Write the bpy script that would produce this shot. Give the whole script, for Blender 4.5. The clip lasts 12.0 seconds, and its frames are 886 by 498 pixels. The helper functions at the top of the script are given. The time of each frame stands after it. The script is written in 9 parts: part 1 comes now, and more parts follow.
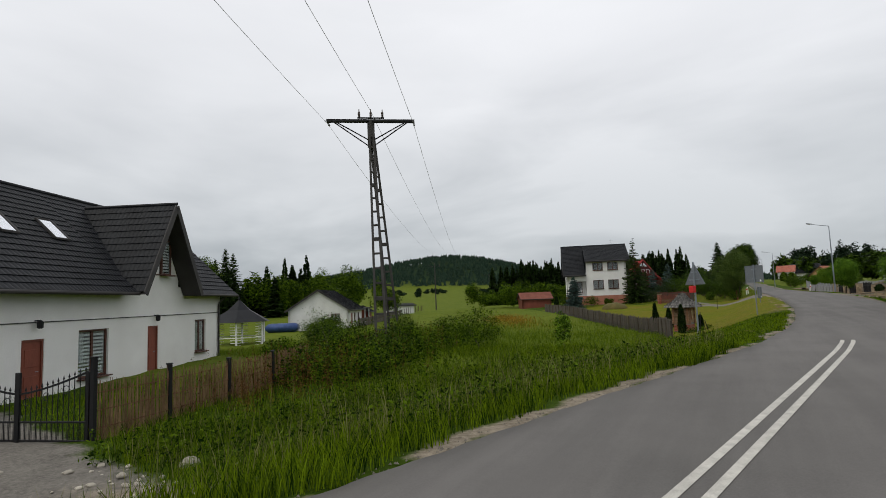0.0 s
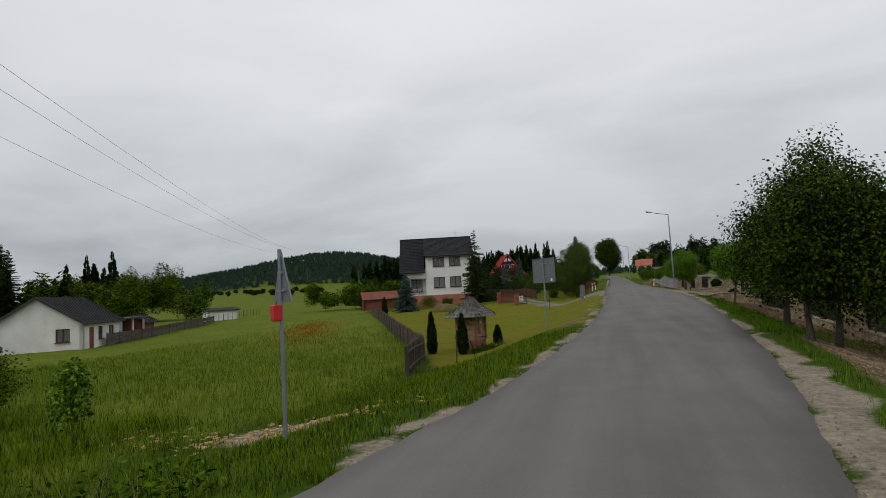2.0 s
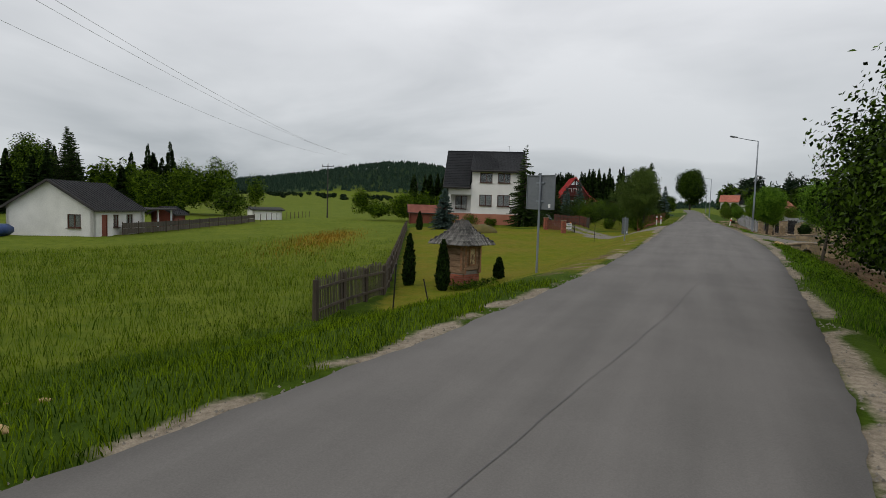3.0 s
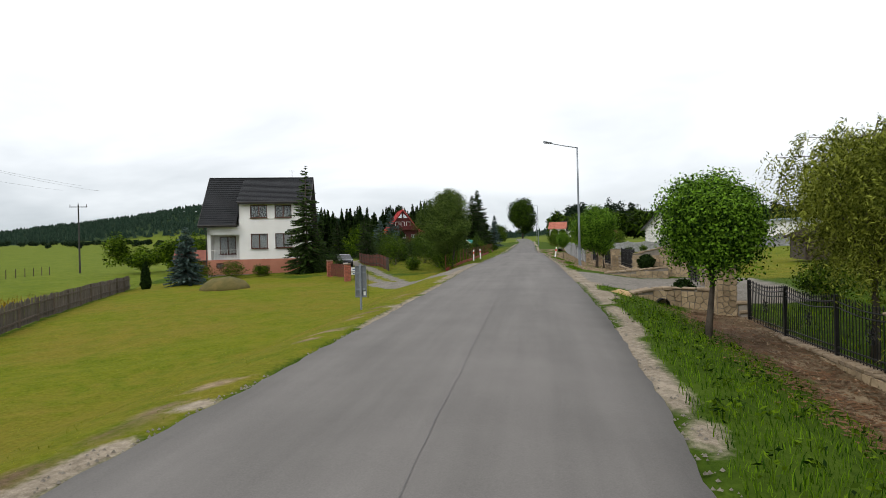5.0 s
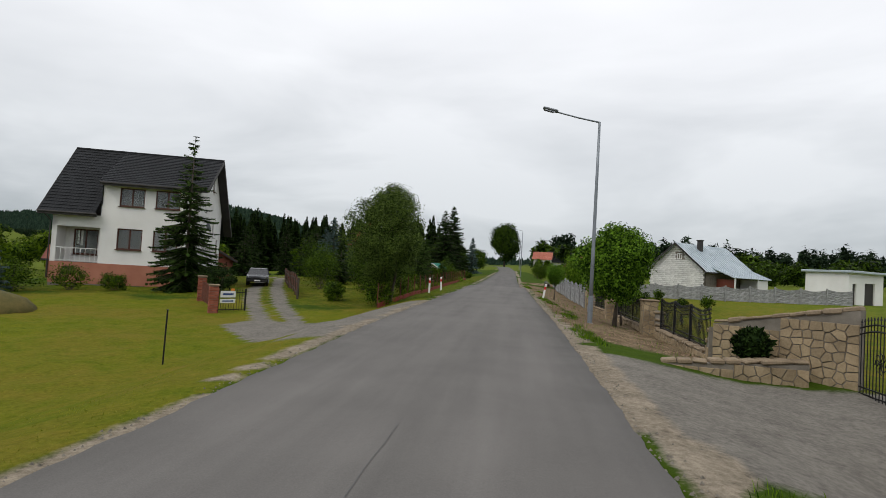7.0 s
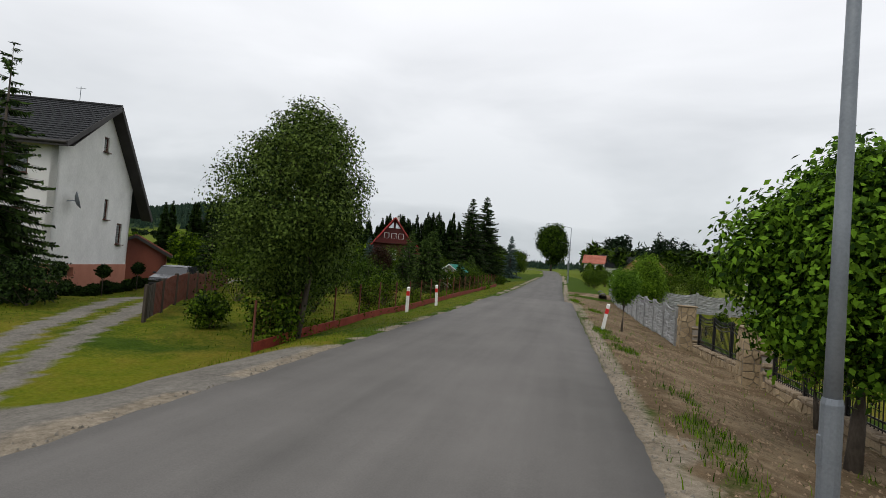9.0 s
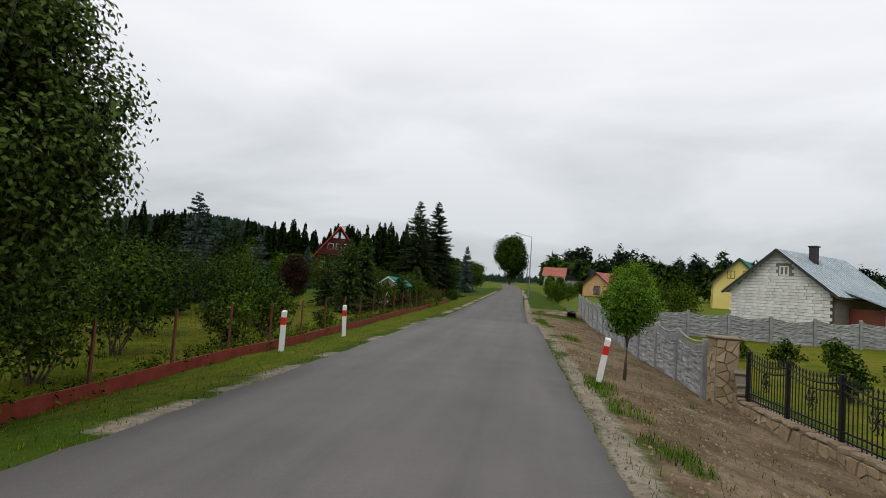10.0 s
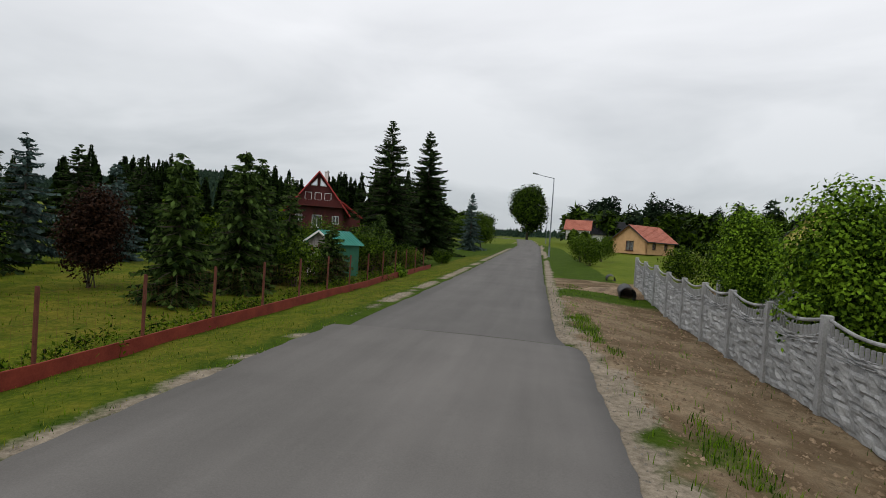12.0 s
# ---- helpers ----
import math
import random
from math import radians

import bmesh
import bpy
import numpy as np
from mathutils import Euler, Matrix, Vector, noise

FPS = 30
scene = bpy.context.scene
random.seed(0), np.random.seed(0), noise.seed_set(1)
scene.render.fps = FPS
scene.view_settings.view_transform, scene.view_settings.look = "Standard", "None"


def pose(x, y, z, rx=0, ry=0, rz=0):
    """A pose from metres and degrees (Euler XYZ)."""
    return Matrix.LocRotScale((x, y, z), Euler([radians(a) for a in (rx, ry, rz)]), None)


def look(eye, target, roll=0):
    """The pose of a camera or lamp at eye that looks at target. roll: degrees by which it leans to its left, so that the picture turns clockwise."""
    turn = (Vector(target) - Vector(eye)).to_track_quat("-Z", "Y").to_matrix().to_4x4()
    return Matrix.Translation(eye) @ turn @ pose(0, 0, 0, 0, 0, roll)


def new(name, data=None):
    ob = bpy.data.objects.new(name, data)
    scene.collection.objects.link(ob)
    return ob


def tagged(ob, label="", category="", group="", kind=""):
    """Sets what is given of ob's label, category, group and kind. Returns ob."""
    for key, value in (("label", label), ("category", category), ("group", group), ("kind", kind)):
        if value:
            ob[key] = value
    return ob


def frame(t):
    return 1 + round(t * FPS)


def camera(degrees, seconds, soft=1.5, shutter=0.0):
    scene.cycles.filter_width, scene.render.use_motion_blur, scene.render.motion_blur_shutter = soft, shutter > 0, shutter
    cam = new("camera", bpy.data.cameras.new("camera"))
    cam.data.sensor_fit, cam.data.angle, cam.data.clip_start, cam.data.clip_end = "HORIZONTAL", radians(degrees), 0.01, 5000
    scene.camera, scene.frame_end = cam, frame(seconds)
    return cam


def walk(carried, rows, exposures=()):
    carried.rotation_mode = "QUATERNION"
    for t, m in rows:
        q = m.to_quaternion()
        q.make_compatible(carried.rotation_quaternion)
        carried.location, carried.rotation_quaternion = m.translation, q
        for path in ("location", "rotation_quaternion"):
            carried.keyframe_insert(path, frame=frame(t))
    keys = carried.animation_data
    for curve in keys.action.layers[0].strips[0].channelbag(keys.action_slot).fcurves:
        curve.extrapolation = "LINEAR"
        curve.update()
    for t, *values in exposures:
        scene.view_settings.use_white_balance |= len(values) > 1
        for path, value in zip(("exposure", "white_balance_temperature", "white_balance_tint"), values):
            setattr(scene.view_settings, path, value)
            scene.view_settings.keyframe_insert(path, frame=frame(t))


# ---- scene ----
cam = camera(77.3, 12.0, soft=0.8)
ROWS = [
    (0.0, -7.086, -0.487, 1.001, 95.41, 2.10, 27.99),
    (0.5, -6.047, 3.511, 1.129, 94.52, 6.15, 38.76),
    (1.0, -5.050, 6.803, 1.224, 97.36, 5.15, 15.30),
    (1.5, -4.105, 11.678, 1.301, 96.93, 3.83, 9.71),
    (2.0, -3.205, 15.614, 1.301, 94.51, 3.31, 16.98),
    (2.5, -2.369, 19.193, 1.284, 87.35, -0.26, 21.39),
    (4.5, 0.149, 36.575, 1.799, 85.60, -0.27, 29.20),
    (5.0, 0.046, 41.171, 1.766, 89.82, 1.43, 9.23),
    (5.5, 0.117, 44.489, 1.789, 87.83, -4.67, -2.90),
    (6.0, 0.055, 49.022, 1.838, 88.89, -6.21, 5.93),
    (6.5, 0.258, 53.383, 1.987, 88.41, -5.70, 9.60),
    (7.0, 0.132, 57.506, 2.067, 92.12, -3.44, 7.38),
    (9.0, 0.566, 74.151, 2.315, 92.03, -4.58, 12.31),
    (9.5, 0.535, 78.099, 2.387, 93.21, -4.88, 12.81),
    (10.0, 0.319, 83.108, 2.374, 93.81, -4.21, 8.12),
    (10.5, 0.098, 87.744, 2.448, 93.04, -8.05, 1.57),
    (11.0, 0.161, 92.046, 2.441, 94.33, -5.04, 6.97),
    (11.5, 0.011, 95.996, 2.517, 93.01, -4.48, 10.07),
    (12.0, 0.258, 100.409, 2.715, 89.06, -3.78, 10.00),
]
walk(cam, [(t, pose(x, y, z, rx, ry, rz)) for t, x, y, z, rx, ry, rz in ROWS],
     exposures=[(0.0, -0.18), (1.0, -0.26), (1.6, -0.34), (2.5, -0.38), (3.5, 0.06), (4.5, 0.55), (5.0, 0.42), (5.5, 0.27), (6.0, 0.29), (6.5, 0.12), (7.2, -0.02), (9.0, -0.02), (9.5, -0.03), (10.5, -0.11), (12.0, -0.1)])

# ---- sky and sun: a closed, bright overcast ----
world = bpy.data.worlds.new("overcast_sky")
scene.world = world
world.use_nodes = True
wn, wl = world.node_tree.nodes, world.node_tree.links
wn.clear()
w_out = wn.new("ShaderNodeOutputWorld")
w_bg = wn.new("ShaderNodeBackground")
w_sky = wn.new("ShaderNodeTexSky")
w_sky.sky_type = "NISHITA"
w_sky.sun_disc = False
w_sky.sun_elevation, w_sky.sun_rotation = radians(55), radians(40)
w_co = wn.new("ShaderNodeTexCoord")
w_map = wn.new("ShaderNodeMapping")
w_map.inputs["Scale"].default_value = (1.0, 1.0, 3.4)
w_n1 = wn.new("ShaderNodeTexNoise")
w_n1.inputs["Scale"].default_value = 1.7
w_n1.inputs["Detail"].default_value = 5.0
w_n1.inputs["Roughness"].default_value = 0.5
w_n1.inputs["Distortion"].default_value = 0.35
w_ramp = wn.new("ShaderNodeValToRGB")
w_ramp.color_ramp.elements[0].position = 0.33
w_ramp.color_ramp.elements[0].color = (0.3, 0.345, 0.378, 1)
w_ramp.color_ramp.elements[1].position = 0.64
w_ramp.color_ramp.elements[1].color = (0.72, 0.755, 0.785, 1)
w_sep = wn.new("ShaderNodeSeparateXYZ")
w_alt = wn.new("ShaderNodeMapRange")          # the cloud thins overhead and is duller low down
w_alt.interpolation_type = "SMOOTHSTEP"
w_alt.inputs["From Min"].default_value = 0.03
w_alt.inputs["From Max"].default_value = 0.46
w_white = wn.new("ShaderNodeMixRGB")
w_white.inputs[2].default_value = (1.16, 1.165, 1.205, 1)
w_gain = wn.new("ShaderNodeMath")
w_gain.operation = "MULTIPLY"
w_gain.inputs[1].default_value = 0.74
w_mix = wn.new("ShaderNodeMixRGB")
w_mix.inputs[0].default_value = 0.97
w_dim = wn.new("ShaderNodeVectorMath")
w_dim.operation = "SCALE"
w_dim.inputs["Scale"].default_value = 0.1
wl.new(w_co.outputs["Generated"], w_map.inputs["Vector"])
wl.new(w_map.outputs[0], w_n1.inputs["Vector"])
wl.new(w_n1.outputs["Fac"], w_ramp.inputs[0])
wl.new(w_co.outputs["Generated"], w_sep.inputs[0])
wl.new(w_sep.outputs["Z"], w_alt.inputs["Value"])
wl.new(w_alt.outputs[0], w_gain.inputs[0])
wl.new(w_gain.outputs[0], w_white.inputs[0])
wl.new(w_ramp.outputs[0], w_white.inputs[1])
wl.new(w_sky.outputs[0], w_dim.inputs[0])
wl.new(w_dim.outputs[0], w_mix.inputs[1])
wl.new(w_white.outputs[0], w_mix.inputs[2])
wl.new(w_mix.outputs[0], w_bg.inputs["Color"])
w_bg.inputs["Strength"].default_value = 1.0
wl.new(w_bg.outputs[0], w_out.inputs[0])

sun_data = bpy.data.lights.new("sun", "SUN")
sun_data.energy, sun_data.angle, sun_data.color = 0.95, radians(30), (1.0, 0.94, 0.82)
sun = new("sun", sun_data)
sun.matrix_basis = look((0, 0, 60), (25, 42, 0))


# ---- materials ----
def nodes_of(name):
    m = bpy.data.materials.new(name)
    m.use_nodes = True
    nt = m.node_tree
    return m, nt.nodes, nt.links, nt.nodes["Principled BSDF"]


def noise_node(n, l, vec, scale, detail=4.0, rough=0.55, dist=0.0):
    t = n.new("ShaderNodeTexNoise")
    t.inputs["Scale"].default_value = scale
    t.inputs["Detail"].default_value = detail
    t.inputs["Roughness"].default_value = rough
    t.inputs["Distortion"].default_value = dist
    if vec is not None:
        l.new(vec, t.inputs["Vector"])
    return t.outputs["Fac"]


def ramp_node(n, l, fac, stops):
    r = n.new("ShaderNodeValToRGB")
    el = r.color_ramp.elements
    while len(el) < len(stops):
        el.new(0.5)
    for e, (p, c) in zip(el, stops):
        e.position, e.color = p, (*c, 1)
    l.new(fac, r.inputs[0])
    return r.outputs[0]


def mix_node(n, l, fac, a, b, mode="MIX"):
    m = n.new("ShaderNodeMixRGB")
    m.blend_type = mode
    for sock, v in ((m.inputs[0], fac), (m.inputs[1], a), (m.inputs[2], b)):
        if isinstance(v, (int, float)):
            sock.default_value = v
        elif isinstance(v, tuple):
            sock.default_value = (*v, 1)
        else:
            l.new(v, sock)
    return m.outputs[0]


def math_node(n, l, op, a, b=0.0, clamp=False):
    m = n.new("ShaderNodeMath")
    m.operation, m.use_clamp = op, clamp
    for sock, v in ((m.inputs[0], a), (m.inputs[1], b)):
        if isinstance(v, (int, float)):
            sock.default_value = v
        else:
            l.new(v, sock)
    return m.outputs[0]


def surface(name, dark, light, scale=2.0, fine=30.0, rough=0.8, bump=0.25, depth=0.01, metal=0.0, stretch=(1, 1, 1), vary=0.0, spec=0.35, spread=0.16, island=False):
    """A surface whose colour drifts between two tones at a broad and a fine scale, with fine relief."""
    m, n, l, p = nodes_of(name)
    co = n.new("ShaderNodeTexCoord")
    mp = n.new("ShaderNodeMapping")
    mp.inputs["Scale"].default_value = stretch
    l.new(co.outputs["Object"], mp.inputs["Vector"])
    a = noise_node(n, l, mp.outputs[0], scale, 5)
    b = noise_node(n, l, mp.outputs[0], fine, 4, 0.6)
    s = math_node(n, l, "ADD", math_node(n, l, "MULTIPLY", a, 0.62), math_node(n, l, "MULTIPLY", b, 0.38))
    col = ramp_node(n, l, s, [(0.5 - spread, dark), (0.5 + spread, light)])
    if vary:
        if island:
            g = n.new("ShaderNodeNewGeometry")
            rnd = g.outputs["Random Per Island"]
        else:
            g = n.new("ShaderNodeObjectInfo")
            rnd = g.outputs["Random"]
        v = math_node(n, l, "ADD", math_node(n, l, "MULTIPLY", rnd, 2 * vary), 1 - vary)
        h = n.new("ShaderNodeHueSaturation")
        l.new(v, h.inputs["Value"])
        l.new(col, h.inputs["Color"])
        col = h.outputs[0]
    l.new(col, p.inputs["Base Color"])
    p.inputs["Roughness"].default_value = rough
    p.inputs["Metallic"].default_value = metal
    p.inputs["Specular IOR Level"].default_value = spec
    if bump:
        bp = n.new("ShaderNodeBump")
        bp.inputs["Strength"].default_value = bump
        bp.inputs["Distance"].default_value = depth
        l.new(s, bp.inputs["Height"])
        l.new(bp.outputs[0], p.inputs["Normal"])
    return m


def leafage(name, dark, light, rough=0.55, glow=0.14):
    """Leaves: every leaf takes its own tone, and lets some light through."""
    m, n, l, p = nodes_of(name)
    g = n.new("ShaderNodeNewGeometry")
    co = n.new("ShaderNodeTexCoord")
    broad = noise_node(n, l, co.outputs["Object"], 0.9, 2)
    s = math_node(n, l, "ADD", math_node(n, l, "MULTIPLY", g.outputs["Random Per Island"], 0.55), math_node(n, l, "MULTIPLY", broad, 0.45))
    col = ramp_node(n, l, s, [(0.32, dark), (0.72, light)])
    l.new(col, p.inputs["Base Color"])
    p.inputs["Roughness"].default_value = rough
    p.inputs["Specular IOR Level"].default_value = 0.05
    tr = n.new("ShaderNodeBsdfTranslucent")
    l.new(col, tr.inputs["Color"])
    mx = n.new("ShaderNodeMixShader")
    mx.inputs[0].default_value = glow
    l.new(p.outputs[0], mx.inputs[1])
    l.new(tr.outputs[0], mx.inputs[2])
    l.new(mx.outputs[0], n["Material Output"].inputs["Surface"])
    return m


def glass(name, tint=(0.75, 0.8, 0.8)):
    m, n, l, p = nodes_of(name)
    p.inputs["Base Color"].default_value = (*tint, 1)
    p.inputs["Roughness"].default_value = 0.02
    p.inputs["Transmission Weight"].default_value = 0.92
    p.inputs["IOR"].default_value = 1.45
    return m


M = {
    "plaster": surface("white_plaster", (0.68, 0.67, 0.645), (0.81, 0.805, 0.785), 0.5, 22, 0.9, 0.2, 0.006),
    "plaster_aged": surface("aged_white_plaster", (0.52, 0.52, 0.5), (0.78, 0.775, 0.75), 0.6, 9, 0.92, 0.2, 0.006, spread=0.22),
    "plinth": surface("terracotta_plinth", (0.32, 0.125, 0.08), (0.42, 0.18, 0.12), 0.9, 18, 0.85, 0.3, 0.01),
    "yellow": surface("yellow_plaster", (0.62, 0.5, 0.14), (0.72, 0.6, 0.22), 0.5, 16, 0.9, 0.2),
    "roof_dark": surface("graphite_metal_tile", (0.008, 0.0085, 0.01), (0.019, 0.021, 0.024), 0.7, 12, 0.55, 0.15, 0.004, spec=0.14),
    "roof_red": surface("red_metal_roof", (0.33, 0.03, 0.03), (0.45, 0.055, 0.05), 0.8, 10, 0.45, 0.12, 0.004),
    "roof_tile": surface("red_clay_tile", (0.3, 0.09, 0.06), (0.42, 0.15, 0.1), 0.8, 14, 0.75, 0.3),
    "roof_green": surface("green_metal_roof", (0.03, 0.2, 0.16), (0.06, 0.3, 0.24), 0.8, 10, 0.5, 0.12),
    "roof_zinc": surface("pale_zinc_sheet", (0.34, 0.4, 0.44), (0.5, 0.56, 0.6), 0.6, 8, 0.4, 0.1, 0.004, metal=0.35),
    "fascia": surface("dark_brown_fascia", (0.022, 0.02, 0.02), (0.045, 0.04, 0.038), 1, 20, 0.6, 0.1),
    "wood_red": surface("red_brown_wood", (0.13, 0.035, 0.022), (0.22, 0.06, 0.035), 1.2, 25, 0.6, 0.25, 0.006, stretch=(1, 1, 0.3), vary=0.15),
    "wood_frame": surface("brown_window_wood", (0.055, 0.02, 0.013), (0.1, 0.038, 0.024), 2, 40, 0.5, 0.15, 0.004),
    "wood_grey": surface("weathered_grey_wood", (0.03, 0.025, 0.02), (0.115, 0.098, 0.078), 2.5, 28, 0.9, 0.5, 0.008, stretch=(3, 3, 0.35), vary=0.25),
    "wood_dark": surface("old_dark_wood", (0.035, 0.027, 0.02), (0.1, 0.078, 0.058), 2.5, 28, 0.9, 0.5, 0.008, stretch=(3, 3, 0.35), vary=0.25),
    "log": surface("hewn_log", (0.12, 0.068, 0.036), (0.34, 0.225, 0.14), 2.0, 26, 0.85, 0.5, 0.012, stretch=(1, 1, 4), vary=0.18),
    "log_end": surface("sawn_log_end", (0.22, 0.1, 0.05), (0.34, 0.18, 0.1), 6, 50, 0.8, 0.3, 0.006),
    "shingle": surface("weathered_wood_shingle", (0.006, 0.0057, 0.0053), (0.19, 0.182, 0.17), 5.0, 24, 0.9, 0.5, 0.01, stretch=(3, 3, 1), vary=0.6, spread=0.1),
    "brick": surface("red_brick", (0.2, 0.06, 0.035), (0.36, 0.12, 0.075), 3, 40, 0.9, 0.4, 0.006, vary=0.3),
    "mortar": surface("grey_mortar", (0.13, 0.115, 0.095), (0.24, 0.215, 0.18), 3, 60, 0.95, 0.4, 0.01),
    "stone": surface("yellow_sandstone", (0.2, 0.145, 0.085), (0.42, 0.33, 0.21), 1.6, 22, 0.88, 0.5, 0.012, vary=0.22, spread=0.2),
    "stone_cap": surface("dark_stone_coping", (0.13, 0.095, 0.06), (0.32, 0.25, 0.17), 2.0, 24, 0.9, 0.6, 0.02, spread=0.2),
    "concrete": surface("grey_cast_concrete", (0.13, 0.134, 0.136), (0.36, 0.365, 0.365), 2.2, 28, 0.92, 0.5, 0.012, vary=0.1, spread=0.2),
    "block": surface("pale_concrete_block", (0.56, 0.555, 0.54), (0.74, 0.735, 0.71), 1.6, 24, 0.93, 0.4, 0.008, vary=0.12),
    "iron": surface("black_wrought_iron", (0.006, 0.006, 0.007), (0.016, 0.016, 0.017), 4, 60, 0.5, 0.2, 0.003, spec=0.25),
    "rust": surface("rusty_brown_steel", (0.075, 0.022, 0.014), (0.16, 0.05, 0.03), 4, 40, 0.8, 0.3, 0.004),
    "steel": surface("galvanised_steel", (0.17, 0.19, 0.215), (0.27, 0.295, 0.325), 1.2, 30, 0.5, 0.1, 0.003, metal=0.4),
    "sign_back": surface("grey_sign_back", (0.13, 0.145, 0.16), (0.2, 0.215, 0.235), 0.8, 12, 0.55, 0.08, 0.003, metal=0.3),
    "pylon": surface("weathered_concrete_pole", (0.022, 0.021, 0.02), (0.07, 0.066, 0.06), 1.5, 26, 0.9, 0.5, 0.01, spread=0.2),
    "porcelain": surface("brown_porcelain", (0.06, 0.045, 0.04), (0.11, 0.09, 0.08), 6, 40, 0.25, 0.05),
    "wire": surface("aluminium_wire", (0.25, 0.26, 0.27), (0.36, 0.37, 0.38), 3, 20, 0.5, 0.0),
    "white": surface("white_paint", (0.68, 0.68, 0.66), (0.8, 0.8, 0.785), 1.5, 24, 0.6, 0.1, 0.003),
    "red": surface("red_paint", (0.5, 0.015, 0.015), (0.62, 0.03, 0.03), 1.5, 24, 0.5, 0.1, 0.003),
    "line_paint": surface("worn_road_paint", (0.3, 0.29, 0.26), (0.62, 0.6, 0.54), 6, 60, 0.8, 0.3, 0.004, spread=0.2),
    "reed": surface("dry_reed", (0.1, 0.055, 0.026), (0.28, 0.175, 0.095), 2.5, 30, 0.9, 0.4, 0.006, stretch=(2, 2, 0.6), vary=0.25, island=True),
    "bark": surface("rough_bark", (0.035, 0.028, 0.022), (0.11, 0.09, 0.07), 4, 30, 0.95, 0.7, 0.02, stretch=(1, 1, 0.4)),
    "rock": surface("pale_field_stone", (0.3, 0.27, 0.22), (0.5, 0.46, 0.39), 3, 26, 0.9, 0.5, 0.02, vary=0.15),
    "tarp": surface("blue_tarpaulin", (0.02, 0.045, 0.14), (0.04, 0.08, 0.22), 2, 16, 0.5, 0.3, 0.01),
    "rubber": surface("black_rubber", (0.012, 0.012, 0.012), (0.025, 0.025, 0.025), 5, 40, 0.85, 0.2),
    "car_paint": surface("dark_silver_car_paint", (0.03, 0.032, 0.036), (0.045, 0.048, 0.052), 0.8, 10, 0.25, 0.0, metal=0.6, spec=0.5),
    "inside": surface("dim_interior", (0.014, 0.012, 0.011), (0.03, 0.027, 0.025), 1, 10, 0.95, 0.0),
    "blind": surface("pale_striped_blind", (0.62, 0.65, 0.64), (0.74, 0.77, 0.76), 1, 20, 0.8, 0.0),
    "pipe": surface("black_plastic_pipe", (0.012, 0.012, 0.013), (0.03, 0.03, 0.03), 3, 30, 0.6, 0.1),
    "litter": surface("dead_leaf_litter", (0.05, 0.024, 0.01), (0.17, 0.085, 0.035), 3, 30, 0.95, 0.4, 0.01, vary=0.25, island=True),
    "board_red": surface("red_painted_board", (0.13, 0.016, 0.008), (0.25, 0.04, 0.02), 2.5, 30, 0.8, 0.3, 0.006),
    "roof_rust": surface("weathered_brown_red_roof", (0.13, 0.04, 0.028), (0.24, 0.085, 0.055), 0.9, 14, 0.85, 0.3),
    "ochre": surface("ochre_render", (0.45, 0.27, 0.13), (0.58, 0.36, 0.19), 1.5, 20, 0.9, 0.2),
    "clay": surface("sandy_spoil", (0.26, 0.17, 0.07), (0.46, 0.33, 0.16), 3, 30, 0.95, 0.6, 0.03),
    "wrap": surface("faded_printed_board", (0.25, 0.2, 0.2), (0.6, 0.55, 0.55), 2.2, 9, 0.7, 0.0, spread=0.1),
    "green_board": surface("green_painted_board", (0.012, 0.1, 0.055), (0.025, 0.16, 0.09), 2, 24, 0.6, 0.2, 0.004),
    "heap": surface("grassed_earth_heap", (0.055, 0.055, 0.012), (0.13, 0.1, 0.03), 2.0, 20, 0.95, 0.6, 0.04),
    "orange": surface("orange_plate", (0.6, 0.2, 0.02), (0.7, 0.26, 0.04), 2, 20, 0.5, 0.0),
    "glass": glass("window_glass"),
    "mirror_glass": glass("roof_window_glass", (0.9, 0.92, 0.95)),
    "leaf": leafage("broad_leaf_green", (0.006, 0.018, 0.001), (0.095, 0.16, 0.01)),
    "leaf_ash": leafage("ash_leaf_green", (0.01, 0.024, 0.003), (0.14, 0.205, 0.04), glow=0.2),
    "leaf_dark": leafage("dark_leaf_green", (0.003, 0.009, 0.001), (0.06, 0.11, 0.007)),
    "leaf_bright": leafage("fresh_leaf_green", (0.016, 0.042, 0.002), (0.19, 0.33, 0.022), glow=0.22),
    "leaf_willow": leafage("willow_leaf", (0.045, 0.06, 0.004), (0.29, 0.33, 0.05), glow=0.25),
    "leaf_red": leafage("copper_leaf", (0.01, 0.005, 0.003), (0.045, 0.022, 0.012)),
    "needle": leafage("spruce_needle", (0.004, 0.0095, 0.0025), (0.034, 0.064, 0.013), 0.6, 0.06),
    "needle_mid": leafage("green_spruce_needle", (0.005, 0.013, 0.0025), (0.05, 0.09, 0.018), 0.6, 0.1),
    "needle_fresh": leafage("young_spruce_needle", (0.008, 0.02, 0.004), (0.085, 0.14, 0.03), 0.6, 0.15),
    "needle_blue": leafage("blue_spruce_needle", (0.024, 0.044, 0.04), (0.1, 0.15, 0.135), 0.6, 0.1),
    "thuja": leafage("thuja_scale", (0.003, 0.0085, 0.002), (0.026, 0.052, 0.01), 0.65, 0.1),
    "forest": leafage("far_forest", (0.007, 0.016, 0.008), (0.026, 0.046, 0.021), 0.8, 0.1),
    # far hill spruce: aerial haze is mixed into this paler, bluer green
    "hazed_wood": leafage("hazed_hill_spruce", (0.014, 0.03, 0.02), (0.036, 0.064, 0.04), 0.8, 0.1),
    "grass": leafage("verge_grass", (0.016, 0.05, 0.002), (0.13, 0.235, 0.01), 0.7, 0.25),
